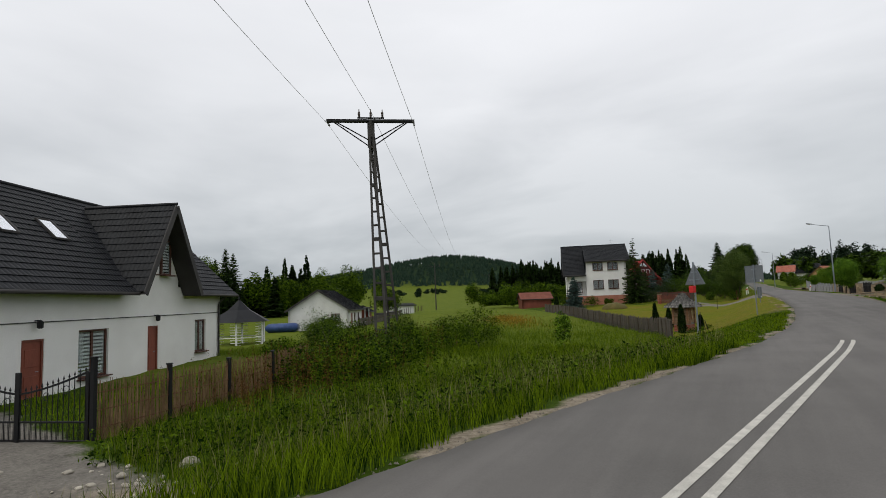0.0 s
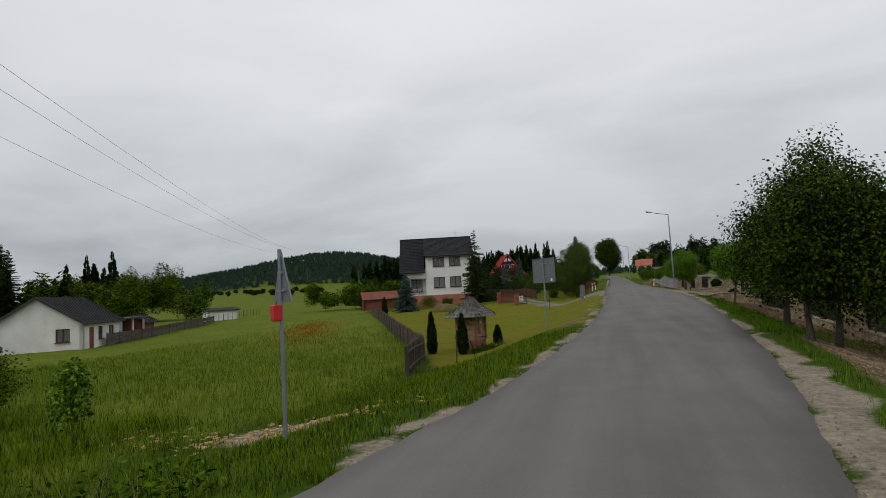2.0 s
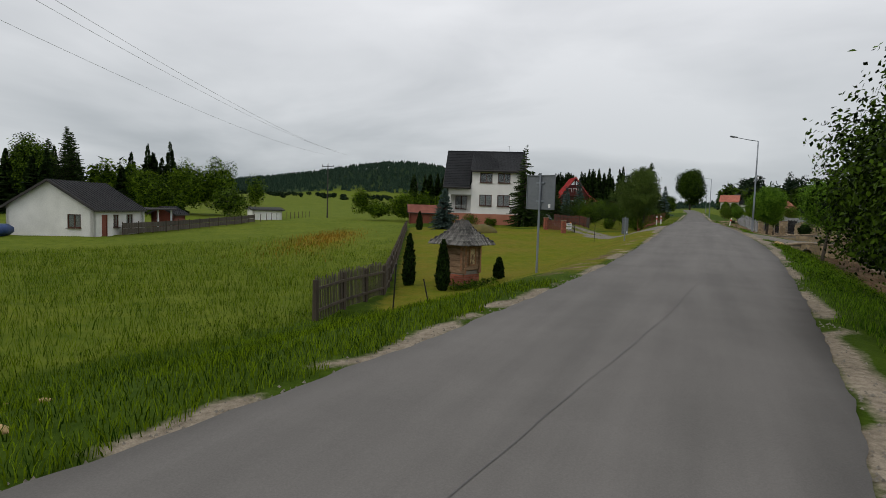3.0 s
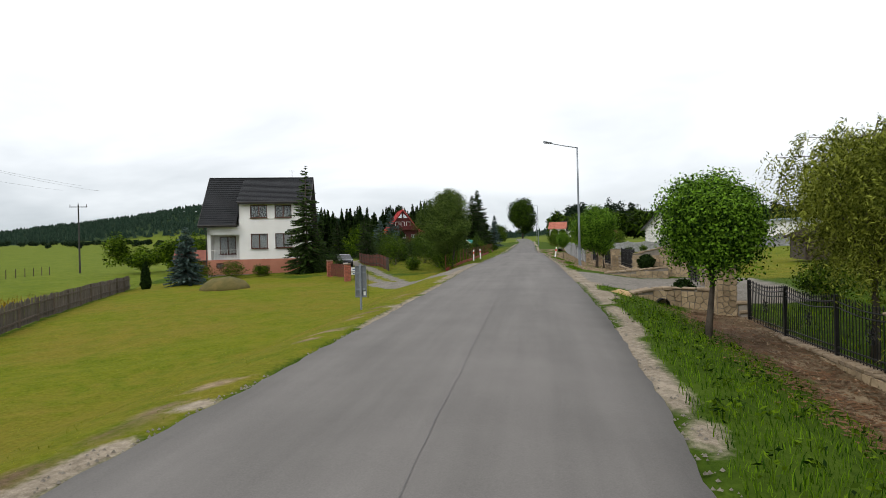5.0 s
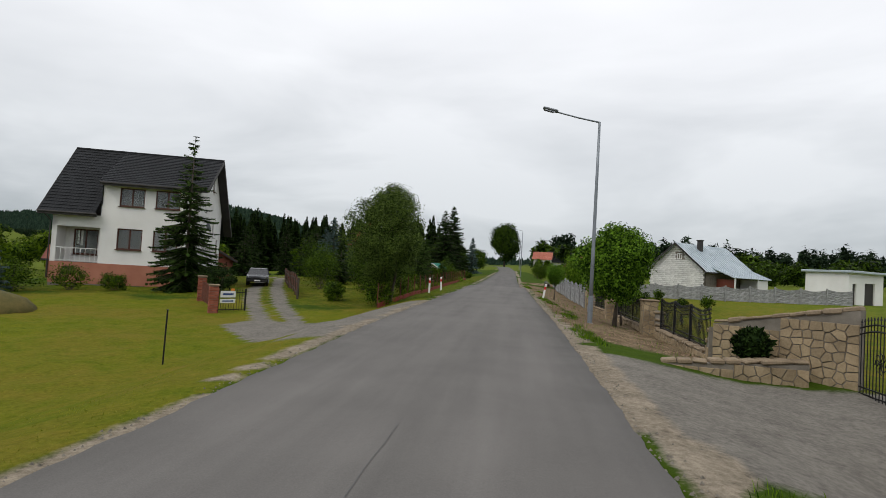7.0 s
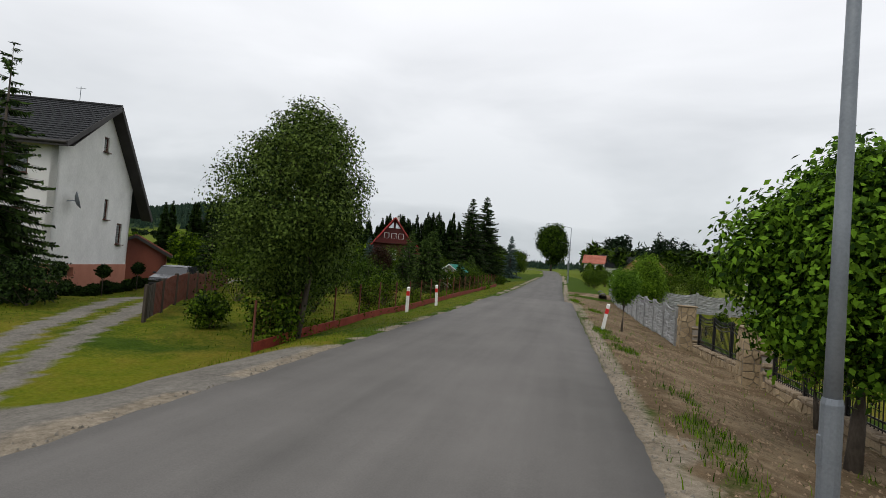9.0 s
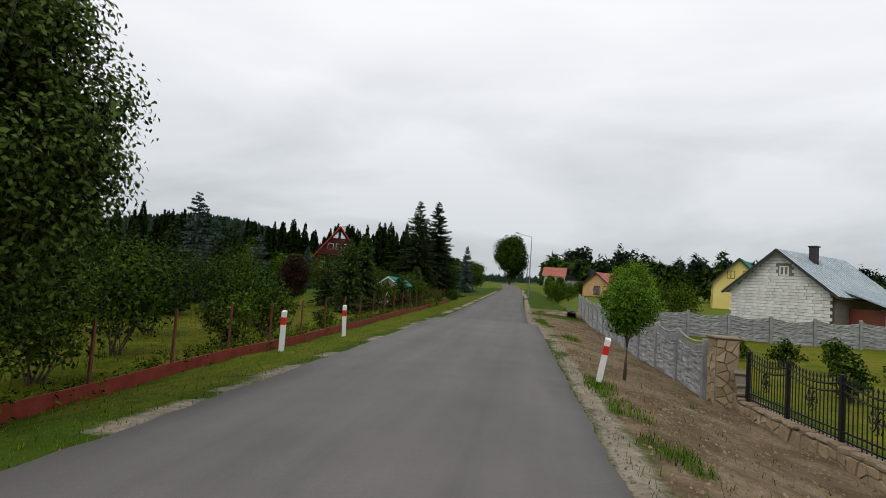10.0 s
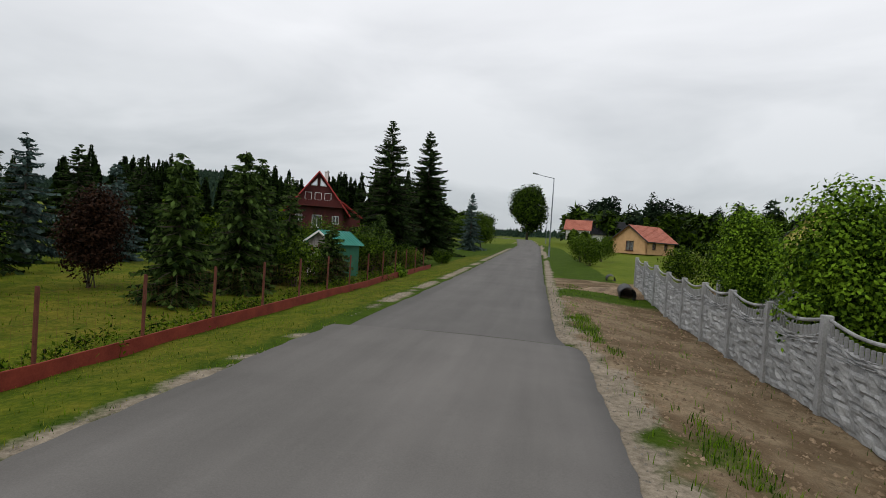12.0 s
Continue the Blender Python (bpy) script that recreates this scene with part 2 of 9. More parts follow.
    "poppy": leafage("orange_poppy_and_sorrel", (0.08, 0.064, 0.008), (0.28, 0.15, 0.015), 0.7, 0.2),
    "meadow": leafage("soft_meadow_grass", (0.034, 0.072, 0.002), (0.15, 0.21, 0.01), 0.7, 0.25),
    "chalet_red": surface("chalet_red_stain", (0.055, 0.008, 0.007), (0.11, 0.015, 0.012), 1.2, 25, 0.6, 0.25, 0.006, stretch=(1, 1, 0.3)),
    "soil": surface("dry_soil_clod", (0.06, 0.04, 0.022), (0.33, 0.24, 0.155), 3, 30, 0.95, 0.5, 0.02, vary=0.2, island=True),
    "lawn_blade": leafage("lawn_blade", (0.11, 0.135, 0.012), (0.24, 0.25, 0.03), 0.7, 0.3),
    "leaf_lime": leafage("lime_leaf_green", (0.01, 0.032, 0.002), (0.155, 0.3, 0.022), glow=0.2),
    "rank": leafage("rank_verge_grass", (0.012, 0.033, 0.001), (0.165, 0.245, 0.006), 0.7, 0.2),
    "grit": surface("road_grit", (0.1, 0.09, 0.075), (0.27, 0.245, 0.205), 5, 40, 0.95, 0.3, 0.006),
    "weed": leafage("tall_weed_green", (0.006, 0.02, 0.001), (0.105, 0.175, 0.006), 0.7, 0.2),
    "dock": leafage("dry_dock_brown", (0.04, 0.0176, 0.0064), (0.16, 0.08, 0.025), 0.8, 0.15),
    "tar": surface("black_tar_seam", (0.066, 0.064, 0.062), (0.11, 0.107, 0.104), 4, 40, 0.7, 0.2, 0.003),
    "grass_dry": leafage("seeding_grass", (0.08, 0.088, 0.024), (0.25, 0.24, 0.09), 0.7, 0.2),
}


# ---- builders ----
class Shape:
    """Gathers vertices and faces of one mesh."""

    def __init__(self):
        self.v, self.f = [], []

    def add(self, verts, faces, m=None):
        k = len(self.v)
        self.v += [tuple(m @ Vector(p)) for p in verts] if m else [tuple(p) for p in verts]
        self.f += [tuple(i + k for i in f) for f in faces]
        return self

    def box(self, c, s, m=None, ch=0.0):
        """A box round c of size s, its edges taken off by ch."""
        x, y, z = (v / 2 for v in s)
        if ch <= 0:
            vs = [(c[0] + a * x, c[1] + b * y, c[2] + d * z) for a in (-1, 1) for b in (-1, 1) for d in (-1, 1)]
            return self.add(vs, [(0, 1, 3, 2), (4, 6, 7, 5), (0, 4, 5, 1), (2, 3, 7, 6), (0, 2, 6, 4), (1, 5, 7, 3)], m)
        ch = min(ch, x * 0.9, y * 0.9, z * 0.9)
        vs = []
        for d in (-1, 1):
            for inner, zz in ((1, z), (0, z - ch)) if d > 0 else ((1, -z), (0, -z + ch)):
                r = ch if inner else 0
                for a, b in ((-1, -1), (1, -1), (1, 1), (-1, 1)):
                    vs.append((c[0] + a * (x - r), c[1] + b * (y - r), c[2] + zz))
        fs = [(3, 2, 1, 0), (8, 9, 10, 11)]
        for i in range(4):
            j = (i + 1) % 4
            fs += [(i, j, 4 + j, 4 + i), (4 + i, 4 + j, 12 + j, 12 + i), (12 + i, 12 + j, 8 + j, 8 + i)]
        return self.add(vs, fs, m)

    def tube(self, a, b, r0, r1=None, n=8, caps=True):
        a, b = Vector(a), Vector(b)
        r1 = r0 if r1 is None else r1
        d = (b - a)
        if d.length < 1e-6:
            return self
        q = d.to_track_quat("Z", "Y")
        vs = []
        for p, r in ((a, r0), (b, r1)):
            for i in range(n):
                t = 2 * math.pi * i / n
                vs.append(tuple(p + q @ Vector((r * math.cos(t), r * math.sin(t), 0))))
        fs = [(i, (i + 1) % n, n + (i + 1) % n, n + i) for i in range(n)]
        if caps:
            fs += [tuple(reversed(range(n))), tuple(range(n, 2 * n))]
        return self.add(vs, fs)

    def path(self, pts, r0, r1=None, n=6):
        r1 = r0 if r1 is None else r1
        k = len(pts) - 1
        pts = [Vector(p) for p in pts]
        vs = []
        for i, p in enumerate(pts):
            d = pts[min(i + 1, k)] - pts[max(i - 1, 0)]
            q = d.to_track_quat("Z", "Y") if d.length > 1e-6 else Vector((0, 0, 1)).to_track_quat("Z", "Y")
            r = r0 + (r1 - r0) * i / k
            vs += [tuple(p + q @ Vector((r * math.cos(2 * math.pi * j / n), r * math.sin(2 * math.pi * j / n), 0))) for j in range(n)]
        fs = [(i * n + j, i * n + (j + 1) % n, (i + 1) * n + (j + 1) % n, (i + 1) * n + j) for i in range(k) for j in range(n)]
        return self.add(vs, fs + [tuple(reversed(range(n))), tuple(range(k * n, (k + 1) * n))])

    def prism(self, outline, z0, z1, m=None):
        n = len(outline)
        vs = [(x, y, z0) for x, y in outline] + [(x, y, z1) for x, y in outline]
        return self.add(vs, [tuple(reversed(range(n))), tuple(range(n, 2 * n))] + [(i, (i + 1) % n, n + (i + 1) % n, n + i) for i in range(n)], m)

    def lathe(self, profile, c, n=16):
        """A body of revolution: profile of (radius, height) about the upright through c."""
        vs, fs = [], []
        for r, h in profile:
            for i in range(n):
                t = 2 * math.pi * i / n
                vs.append((c[0] + r * math.cos(t), c[1] + r * math.sin(t), c[2] + h))
        for k in range(len(profile) - 1):
            for i in range(n):
                j = (i + 1) % n
                fs.append((k * n + i, k * n + j, (k + 1) * n + j, (k + 1) * n + i))
        fs += [tuple(reversed(range(n))), tuple(range((len(profile) - 1) * n, len(profile) * n))]
        return self.add(vs, fs)

    def mesh(self, name, material, smooth=False):
        me = bpy.data.meshes.new(name)
        me.from_pydata(self.v, [], self.f)
        if material:
            me.materials.append(material)
        if smooth:
            me.polygons.foreach_set("use_smooth", [True] * len(me.polygons))
        me.update()
        return me


def thing(name, label, category, group="", kind="", m=None):
    ob = tagged(new(name), label, category, group, kind)
    if m is not None:
        ob.matrix_basis = m
    return ob


def part(name, shape, material, parent, label="", smooth=False):
    if isinstance(shape, list):
        return [part(name, q, material, parent, label, smooth) for q in shape][0]
    me = shape if isinstance(shape, bpy.types.Mesh) else shape.mesh(name, material, smooth)
    ob = new(name, me)
    ob.parent = parent
    if label:
        ob["label"] = label
    return ob


def whole(name, shape, material, label, category, group="", kind="", smooth=False, m=None):
    ob = tagged(new(name, shape.mesh(name, material, smooth)), label, category, group, kind)
    if m is not None:
        ob.matrix_basis = m
    return ob


def quads_mesh(name, verts, material, k=4):
    """A mesh of loose faces of k corners each, from an array of corners."""
    verts = np.asarray(verts, dtype=np.float32).reshape(-1, 3)
    n = len(verts) // k
    me = bpy.data.meshes.new(name)
    me.vertices.add(len(verts))
    me.vertices.foreach_set("co", verts.ravel())
    me.loops.add(n * k)
    me.loops.foreach_set("vertex_index", np.arange(n * k, dtype=np.int32))
    me.polygons.add(n)
    me.polygons.foreach_set("loop_start", np.arange(0, n * k, k, dtype=np.int32))
    me.polygons.foreach_set("loop_total", np.full(n, k, dtype=np.int32))
    me.materials.append(material)
    me.update(calc_edges=True)
    return me


def smooth01(t):
    t = np.clip(t, 0, 1)
    return t * t * (3 - 2 * t)


# ---- the lie of the land ----
def road_z(y):
    return np.interp(y, [-60, 0, 20, 45, 60, 75, 100, 130, 190, 250, 330], [-1.2, -0.82, -0.68, -0.15, 0.16, 0.42, 0.58, 1.0, 2.3, 4.2, 5.2])


def edge_l(y):
    return np.interp(y, [-60, -20, 0, 5, 10, 16, 20, 25, 30, 36, 41, 48, 54, 62, 70, 85, 130, 200, 250, 290, 330],
                     [-40, -18.5, -11.8, -10.5, -9.2, -7.6, -6.6, -5.55, -4.85, -4.35, -4.05, -3.85, -3.75, -3.7, -3.88, -4.0, -4.1, -4.2, -6.5, -16, -40])


def edge_r(y):
    return np.interp(y, [-60, -20, 0, 5, 10, 16, 20, 25, 30, 36, 41, 48, 54, 62, 80, 90, 100, 111.4, 112.2, 130, 200, 250, 290, 330],
                     [-33, -12.6, -6.1, -4.85, -3.7, -2.35, -1.6, -0.65, 0.1, 0.65, 1.05, 1.5, 1.72, 1.72, 1.6, 1.45, 1.35, 1.2, 0.78, 0.6, 0.3, -2.0, -11, -35])


def drop_l(y):
    return np.interp(y, [-60, 5, 24, 36, 45, 58, 71, 84, 95, 110, 130, 200], [0.9, 1.1, 0.85, 1.4, 1.8, 1.75, 1.42, 1.15, 0.45, 0.35, 0.3, 0.3])


def drop_r(y):
    return np.interp(y, [-60, 20, 32, 51, 62, 67, 72, 82, 90, 98, 110, 120, 128, 200], [0.4, 0.25, 0.95, 1.35, 1.0, 0.5, 0.42, 0.6, 0.75, 0.75, 0.45, 0.4, 0.05, 0.3])


def hills(x, y):
    """The wooded hills round the valley."""
    z = 0.0
    for cx, cy, rx, ry, h in ((-345, 690, 135, 120, 39), (-560, 680, 200, 110, 28), (-60, 860, 300, 130, 15), (420, 560, 330, 120, 10), (700, 250, 160, 330, 14), (-900, 250, 160, 420, 10)):
        z = z + h * np.exp(-((x - cx) / rx) ** 2 - ((y - cy) / ry) ** 2)
    return z


def woodland(x, y):
    strips = np.sin(x * 0.017 + 1.0) * np.sin(y * 0.03 + x * 0.004)
    return smooth01((hills(x, y) - 4.5 - 3.0 * strips) / 1.5)


def ground_z(x, y):
    x, y = np.asarray(x, float), np.asarray(y, float)
    zr = road_z(y)
    dl, dr = edge_l(y) - x, x - edge_r(y)
    wl_ = np.interp(y, [0, 30, 45, 75, 90, 100], [5.0, 6.0, 6.5, 5.5, 4.0, 3.0])
    left = zr - 0.03 - drop_l(y) * smooth01((dl - 0.25) / wl_)
    dist = np.hypot(x + 10, y - 60)
    far_l = -1.95 + 0.9 * smooth01((y - 55) / 60) + 11.5 * smooth01((dist - 110) / 420)
    left = left + (far_l - left) * smooth01((dl - 14) / 30)
    right = zr - 0.03 - drop_r(y) * smooth01((dr - 0.25) / 4.2)
    far_r = 1.6 * smooth01((y - 140) / 50) + 0.2 + 0.8 * smooth01((y - 60) / 60) + 4.0 * smooth01((dist - 120) / 400)
    right = right + (far_r - right) * smooth01((dr - 9) / 30)
    z = np.where(dl > 0, left, np.where(dr > 0, right, zr - 0.07))
    z = z + hills(x, y) - np.where(dl > 4, 0.5 * np.exp(-((x + 23) / 6) ** 2 - ((y - 98.5) / 7) ** 2), 0.0)
    off = np.minimum(np.clip(np.maximum(dl, dr) - 0.4, 0, 4) / 4, 1)
    bumps = 0.045 * np.sin(x * 1.9 + 1.3 * np.sin(y * 0.7)) * np.sin(y * 1.6 + np.sin(x * 0.9)) + 0.02 * np.sin(x * 5.1 + y * 3.3)
    return z + bumps * off


def gz(x, y):
    return float(ground_z(x, y))


def lines(lo, hi, step, reach):
    out = list(np.arange(lo, hi + step / 2, step))
    for sign, start in ((1, out[-1]), (-1, out[0])):
        v, s = start, step
        far = []
        while abs(v) < reach:
            s *= 1.13
            v += sign * s
            far.append(v)
        out = out + far if sign > 0 else far[::-1] + out
    return np.array(out)


def tuft_patch(x, y, dr):
    """Broken strips of grass on the dug verge, thickest a step from the asphalt."""
    wave = np.sin(y * 0.55 + 1.2 * np.sin(y * 0.23)) * 0.4 + 0.5 * np.sin(x * 2.1 + y * 0.7 + 1.6 * np.sin(y * 1.1 - x * 0.6)) * np.sin(y * 1.9 - x * 1.2 + 1.4 * np.sin(x * 2.3)) + 0.35 * np.sin(x * 6.3 + 2.0 * np.sin(y * 2.7)) * np.sin(y * 5.1 + 1.7 * np.sin(x * 3.9))
    strip_ = np.exp(-((dr - 0.95 - 0.25 * np.sin(y * 0.31)) / 0.42) ** 2)
    far_ = 0.75 * np.exp(-((dr - 2.9) / 0.7) ** 2)
    return smooth01((strip_ * (0.42 + wave) + far_ * (wave - 0.1) - 0.4) / 0.3)


def fence_x(y):
    """Where the picket fence runs."""
    return np.interp(y, [30, 35, 41.5, 120], [-9.6, -10.7, -12.24, -52.7])


def ground_cover(x, y):
    """How far sand, mown lawn and gravel, bare soil, meadow and poppies cover the ground."""
    dl, dr = edge_l(y) - x, x - edge_r(y)
    n = np.sin(x * 2.3 + 2 * np.sin(y * 1.1)) * np.sin(y * 1.7 + 1.5 * np.sin(x * 0.8)) * 0.5 + 0.5
    frayed = 0.62 + 0.3 * np.sin(y * 0.83 + 1.9 * np.sin(y * 0.31)) + 0.22 * np.sin(y * 2.9 + 1.3 * np.sin(y * 1.1)) + 0.12 * np.sin(y * 7.3)
    wid = np.interp(y, [0, 20, 30, 45, 60, 66, 76, 84, 95, 130], [0.5, 0.55, 0.6, 0.45, 0.42, 0.65, 0.8, 0.5, 0.24, 0.24]) * np.clip(frayed, 0.12, 1.2)
    sand = 1 - smooth01((dl / wid - 0.55 - 0.3 * n) / 0.4)
    sand = np.where(dl > 0, sand, 0)
    wr = np.interp(y, [8, 14, 24, 31, 40, 48, 55, 60, 64, 76, 84, 130], [0.6, 1.2, 1.0, 0.6, 0.32, 0.34, 0.6, 0.95, 0.95, 0.6, 0.55, 0.6]) * np.clip(1.25 - frayed * 0.6, 0.2, 1.2)
    sand = np.maximum(sand, np.where(dr > 0, 1 - smooth01((dr / wr - 0.6 - 0.25 * n) / 0.4), 0))
    sand = np.maximum(sand, 1.1 * np.exp(-((x + 9.9) / 1.7) ** 2 - ((y - 25.6) / 0.85) ** 2))
    sand = np.maximum(sand, 0.95 * np.exp(-((x + 15.0) / 2.6) ** 2 - ((y - 4.6) / 1.5) ** 2))
    side = smooth01((y - 6.5) / 1.0) * (1 - smooth01((y - 18.4 + 0.25 * dr - 0.5 * n) / 0.7)) * (dr > 0) * (1 - smooth01((dr - 8) / 1.5))
    sand = np.maximum(sand, 1.2 * side)
    # the mown lawn behind the picket fence, and the garden lawns further on
    fence = fence_x(y)
    lawn = smooth01((x - fence) / 0.6) * smooth01((dl - 0.05) / 0.4) * smooth01((y - 36 - 1.5 * np.sin(x * 0.9)) / 4) * (1 - smooth01((y - 85 - 1.2 * np.sin(x * 0.7)) / 5))
    garden = smooth01((dl - 2.6) / 0.4) * smooth01((y - 87) / 1.5) 
    garden = garden * (1 - smooth01((-26 - x) / 22)) * (1 - smooth01((y - 118) / 30))
    lawn = np.maximum(lawn, garden * 0.56)
    lawn = np.maximum(lawn, 0.5 * smooth01(dl / 0.4) * (1 - smooth01((dl - 2.6) / 0.3)) * smooth01((y - 87) / 4) * (1 - smooth01((y - 150) / 20)))
    # right-hand gardens: hardly any lawn before y 68, the darker verge tone imitates willow shade
    lawn = np.maximum(lawn, smooth01((dr - 5.5) / 0.8) * smooth01((y - 26) / 14) * (1 - smooth01((x - 16) / 30)) * (1 - smooth01((y - 112) / 40)) * (0.04 + 0.6 * smooth01((y - 68) / 4)))
    # gravel: the drive of the white house, the stone gateway, the first yard
    cx = np.interp(y, [68.5, 72.5, 77.5, 82.5, 88, 97, 110], [-3.0, -5.2, -8.0, -11.0, -14.2, -18.5, -24])
    track = np.abs(np.abs(x - cx - 0.2) - 0.85)
    gravel = (1 - smooth01((track - 0.32) / 0.35)) * smooth01((y - 72) / 4) * (1 - smooth01((y - 112) / 5))
    mouth = (1 - smooth01((np.abs(y - 77.0 - 0.4 * dl) - 6.5 + 0.76 * dl) / 0.8)) * (dl > 0) * (dl < 8)
    gravel = np.maximum(gravel, mouth)
    gravel = np.maximum(gravel, (1 - smooth01((dl - 1.1 - 0.5 * n) / 0.5)) * (dl > 0) * smooth01((y - 69.5) / 1.5) * (1 - smooth01((y - 84) / 2.5)))
    gate = (1 - smooth01((np.abs(y - 67.3) - 3.4 - 0.4 * np.exp(-np.clip(dr, 0, 50))) / 0.5)) * (dr > 0) * (1 - smooth01((dr - 8) / 2))
    yard = (1 - smooth01((y - 6.0 + (x + 19) * 0.22 - 0.5 * n) / 0.6)) * smooth01((-13.5 - x) / 2.0) * (1 - smooth01((-40 - x) / 4))
    gravel = np.maximum(np.maximum(gravel, gate), yard)
    soil = smooth01((dr - 0.1 - 0.3 * n) / 0.3) * (1 - 0.6 * tuft_patch(x, y, dr)) * (1 - smooth01((dr - 5.2) / 0.7)) * smooth01((y - 72.2) / 3) * (1 - smooth01((y - 121) / 3))
    soil = np.maximum(soil, 0.9 * smooth01((dr - 3.1 - 0.5 * n) / 0.6) * (1 - smooth01((dr - 5.4) / 0.5)) * smooth01((y - 44) / 3) * (1 - smooth01((y - 63) / 1.5)))
    soil = np.maximum(soil, 0.85 * smooth01((dr - 1.0) / 0.8) * (1 - smooth01((dr - 7.0) / 1.0)) * smooth01((y - 12) / 3) * (1 - smooth01((y - 34) / 4)))
    soil = np.maximum(soil, (1 - smooth01((np.abs(y - 129.0) - 2.6) / 0.8)) * (dr > 0.4) * (dr < 14))
    soil = np.maximum(soil, 0.7 * n * np.exp(-((dl - 1.0) / 0.8) ** 2 - ((y - 40) / 3.0) ** 2))
    soil = np.maximum(soil, 1.1 * n * np.exp(-((dl - 0.7) / 0.45) ** 2 - ((y - 45) / 3.2) ** 2))
    spots = np.sin(x * 5.3 + 1.7 * np.sin(y * 2.1)) * np.sin(y * 3.7 + 1.9 * np.sin(x * 3.1)) * 0.5 + 0.5
    soil = np.maximum(soil, 0.85 * smooth01((spots - 0.5) / 0.25) * np.exp(-((dl - 0.8) / 0.5) ** 2) * (dl > 0) * smooth01((y - 37) / 3) * (1 - smooth01((y - 60) / 4)))
    soil = np.maximum(soil, 0.9 * np.exp(-((x - 5.7) / 0.9) ** 2 - ((y - 60.6) / 1.4) ** 2))
    meadow = smooth01((dl - 5.0) / 3.0) * (1 - smooth01((x - fence + 0.4) / 0.6)) * smooth01((y - 8 - 3 * np.sin(x * 0.23)) / 14)
    meadow = np.maximum(meadow, smooth01((np.hypot(x, y - 60) - 130) / 40))
    meadow = np.maximum(meadow, np.maximum(smooth01((dr - 3.5) / 1.0) * smooth01((y - 127) / 4), 0.8 * smooth01((dr - 10 - 2 * np.sin(y * 0.21)) / 9)))
    poppy = np.exp(-((x + 25 + 0.5 * (y - 50)) / 2.4) ** 2 - ((y - 66) / 10) ** 2) * 0.9
    return sand, lawn, gravel, soil, meadow, poppy, woodland(x, y)


def ground_material():
    m, n, l, p = nodes_of("ground")
    co = n.new("ShaderNodeTexCoord")
    v = co.outputs["Object"]
    broad, mid, fine, grit = (noise_node(n, l, v, s, 5, 0.6) for s in (0.22, 1.6, 11.0, 60.0))
    ragged = math_node(n, l, "ADD", math_node(n, l, "MULTIPLY", mid, 0.6), math_node(n, l, "MULTIPLY", fine, 0.5))
    ragged = math_node(n, l, "MULTIPLY", math_node(n, l, "SUBTRACT", ragged, 0.55), 1.5)

    def tones(a, b, fac):
        return ramp_node(n, l, fac, [(0.32, a), (0.68, b)])
    grain = math_node(n, l, "ADD", math_node(n, l, "MULTIPLY", fine, 0.6), math_node(n, l, "MULTIPLY", grit, 0.4))
    verge = mix_node(n, l, 0.5, tones((0.018, 0.042, 0.003), (0.06, 0.1, 0.009), mid), tones((0.014, 0.03, 0.003), (0.07, 0.108, 0.012), grain))
    lawn = mix_node(n, l, 0.55, tones((0.062, 0.098, 0.005), (0.15, 0.15, 0.012), mid), tones((0.032, 0.055, 0.003), (0.18, 0.185, 0.015), grain))
    worn = ramp_node(n, l, math_node(n, l, "ADD", math_node(n, l, "MULTIPLY", broad, 0.65), math_node(n, l, "MULTIPLY", mid, 0.35)), [(0.43, (0, 0, 0)), (0.6, (0.55, 0.55, 0.55))])
    lawn = mix_node(n, l, worn, lawn, tones((0.12, 0.085, 0.014), (0.2, 0.15, 0.03), grain))
    sand = mix_node(n, l, 0.55, tones((0.1, 0.08, 0.058), (0.3, 0.255, 0.195), mid), tones((0.055, 0.044, 0.032), (0.42, 0.365, 0.285), grain))
    gravel = mix_node(n, l, 0.5, tones((0.1, 0.092, 0.08), (0.2, 0.186, 0.162), mid), tones((0.06, 0.055, 0.049), (0.3, 0.28, 0.25), grain))
    soil = mix_node(n, l, 0.55, tones((0.07, 0.05, 0.03), (0.27, 0.2, 0.125), mid), tones((0.025, 0.018, 0.011), (0.42, 0.33, 0.22), grain))
    damp = ramp_node(n, l, math_node(n, l, "ADD", math_node(n, l, "MULTIPLY", noise_node(n, l, v, 0.75, 4, 0.65), 0.7), math_node(n, l, "MULTIPLY", fine, 0.3)), [(0.44, (0, 0, 0)), (0.55, (0.75, 0.75, 0.75))])
    soil = mix_node(n, l, damp, soil, tones((0.04, 0.025, 0.013), (0.13, 0.088, 0.05), grain))
    meadow = mix_node(n, l, 0.5, tones((0.062, 0.1, 0.009), (0.13, 0.155, 0.02), broad), tones((0.048, 0.08, 0.008), (0.14, 0.165, 0.02), mid))
    col = verge
    attrs = []
    wooded = None
    for name in ("cover_a", "cover_b"):
        a = n.new("ShaderNodeAttribute")
        a.attribute_name = name
        s = n.new("ShaderNodeSeparateColor")
        l.new(a.outputs["Color"], s.inputs[0])
        attrs.append(s)
        wooded = a.outputs["Alpha"]
    soft = [(attrs[1], "Green", meadow), (attrs[0], "Green", lawn), (attrs[1], "Red", soil), (attrs[0], "Blue", gravel), (attrs[0], "Red", sand)]
    for s, ch, tone in soft:
        f = math_node(n, l, "ADD", s.outputs[ch], math_node(n, l, "MULTIPLY", ragged, 0.55))
        f = math_node(n, l, "MULTIPLY", math_node(n, l, "SUBTRACT", f, 0.32), 2.6, True)
        gate = math_node(n, l, "GREATER_THAN", s.outputs[ch], 0.02)
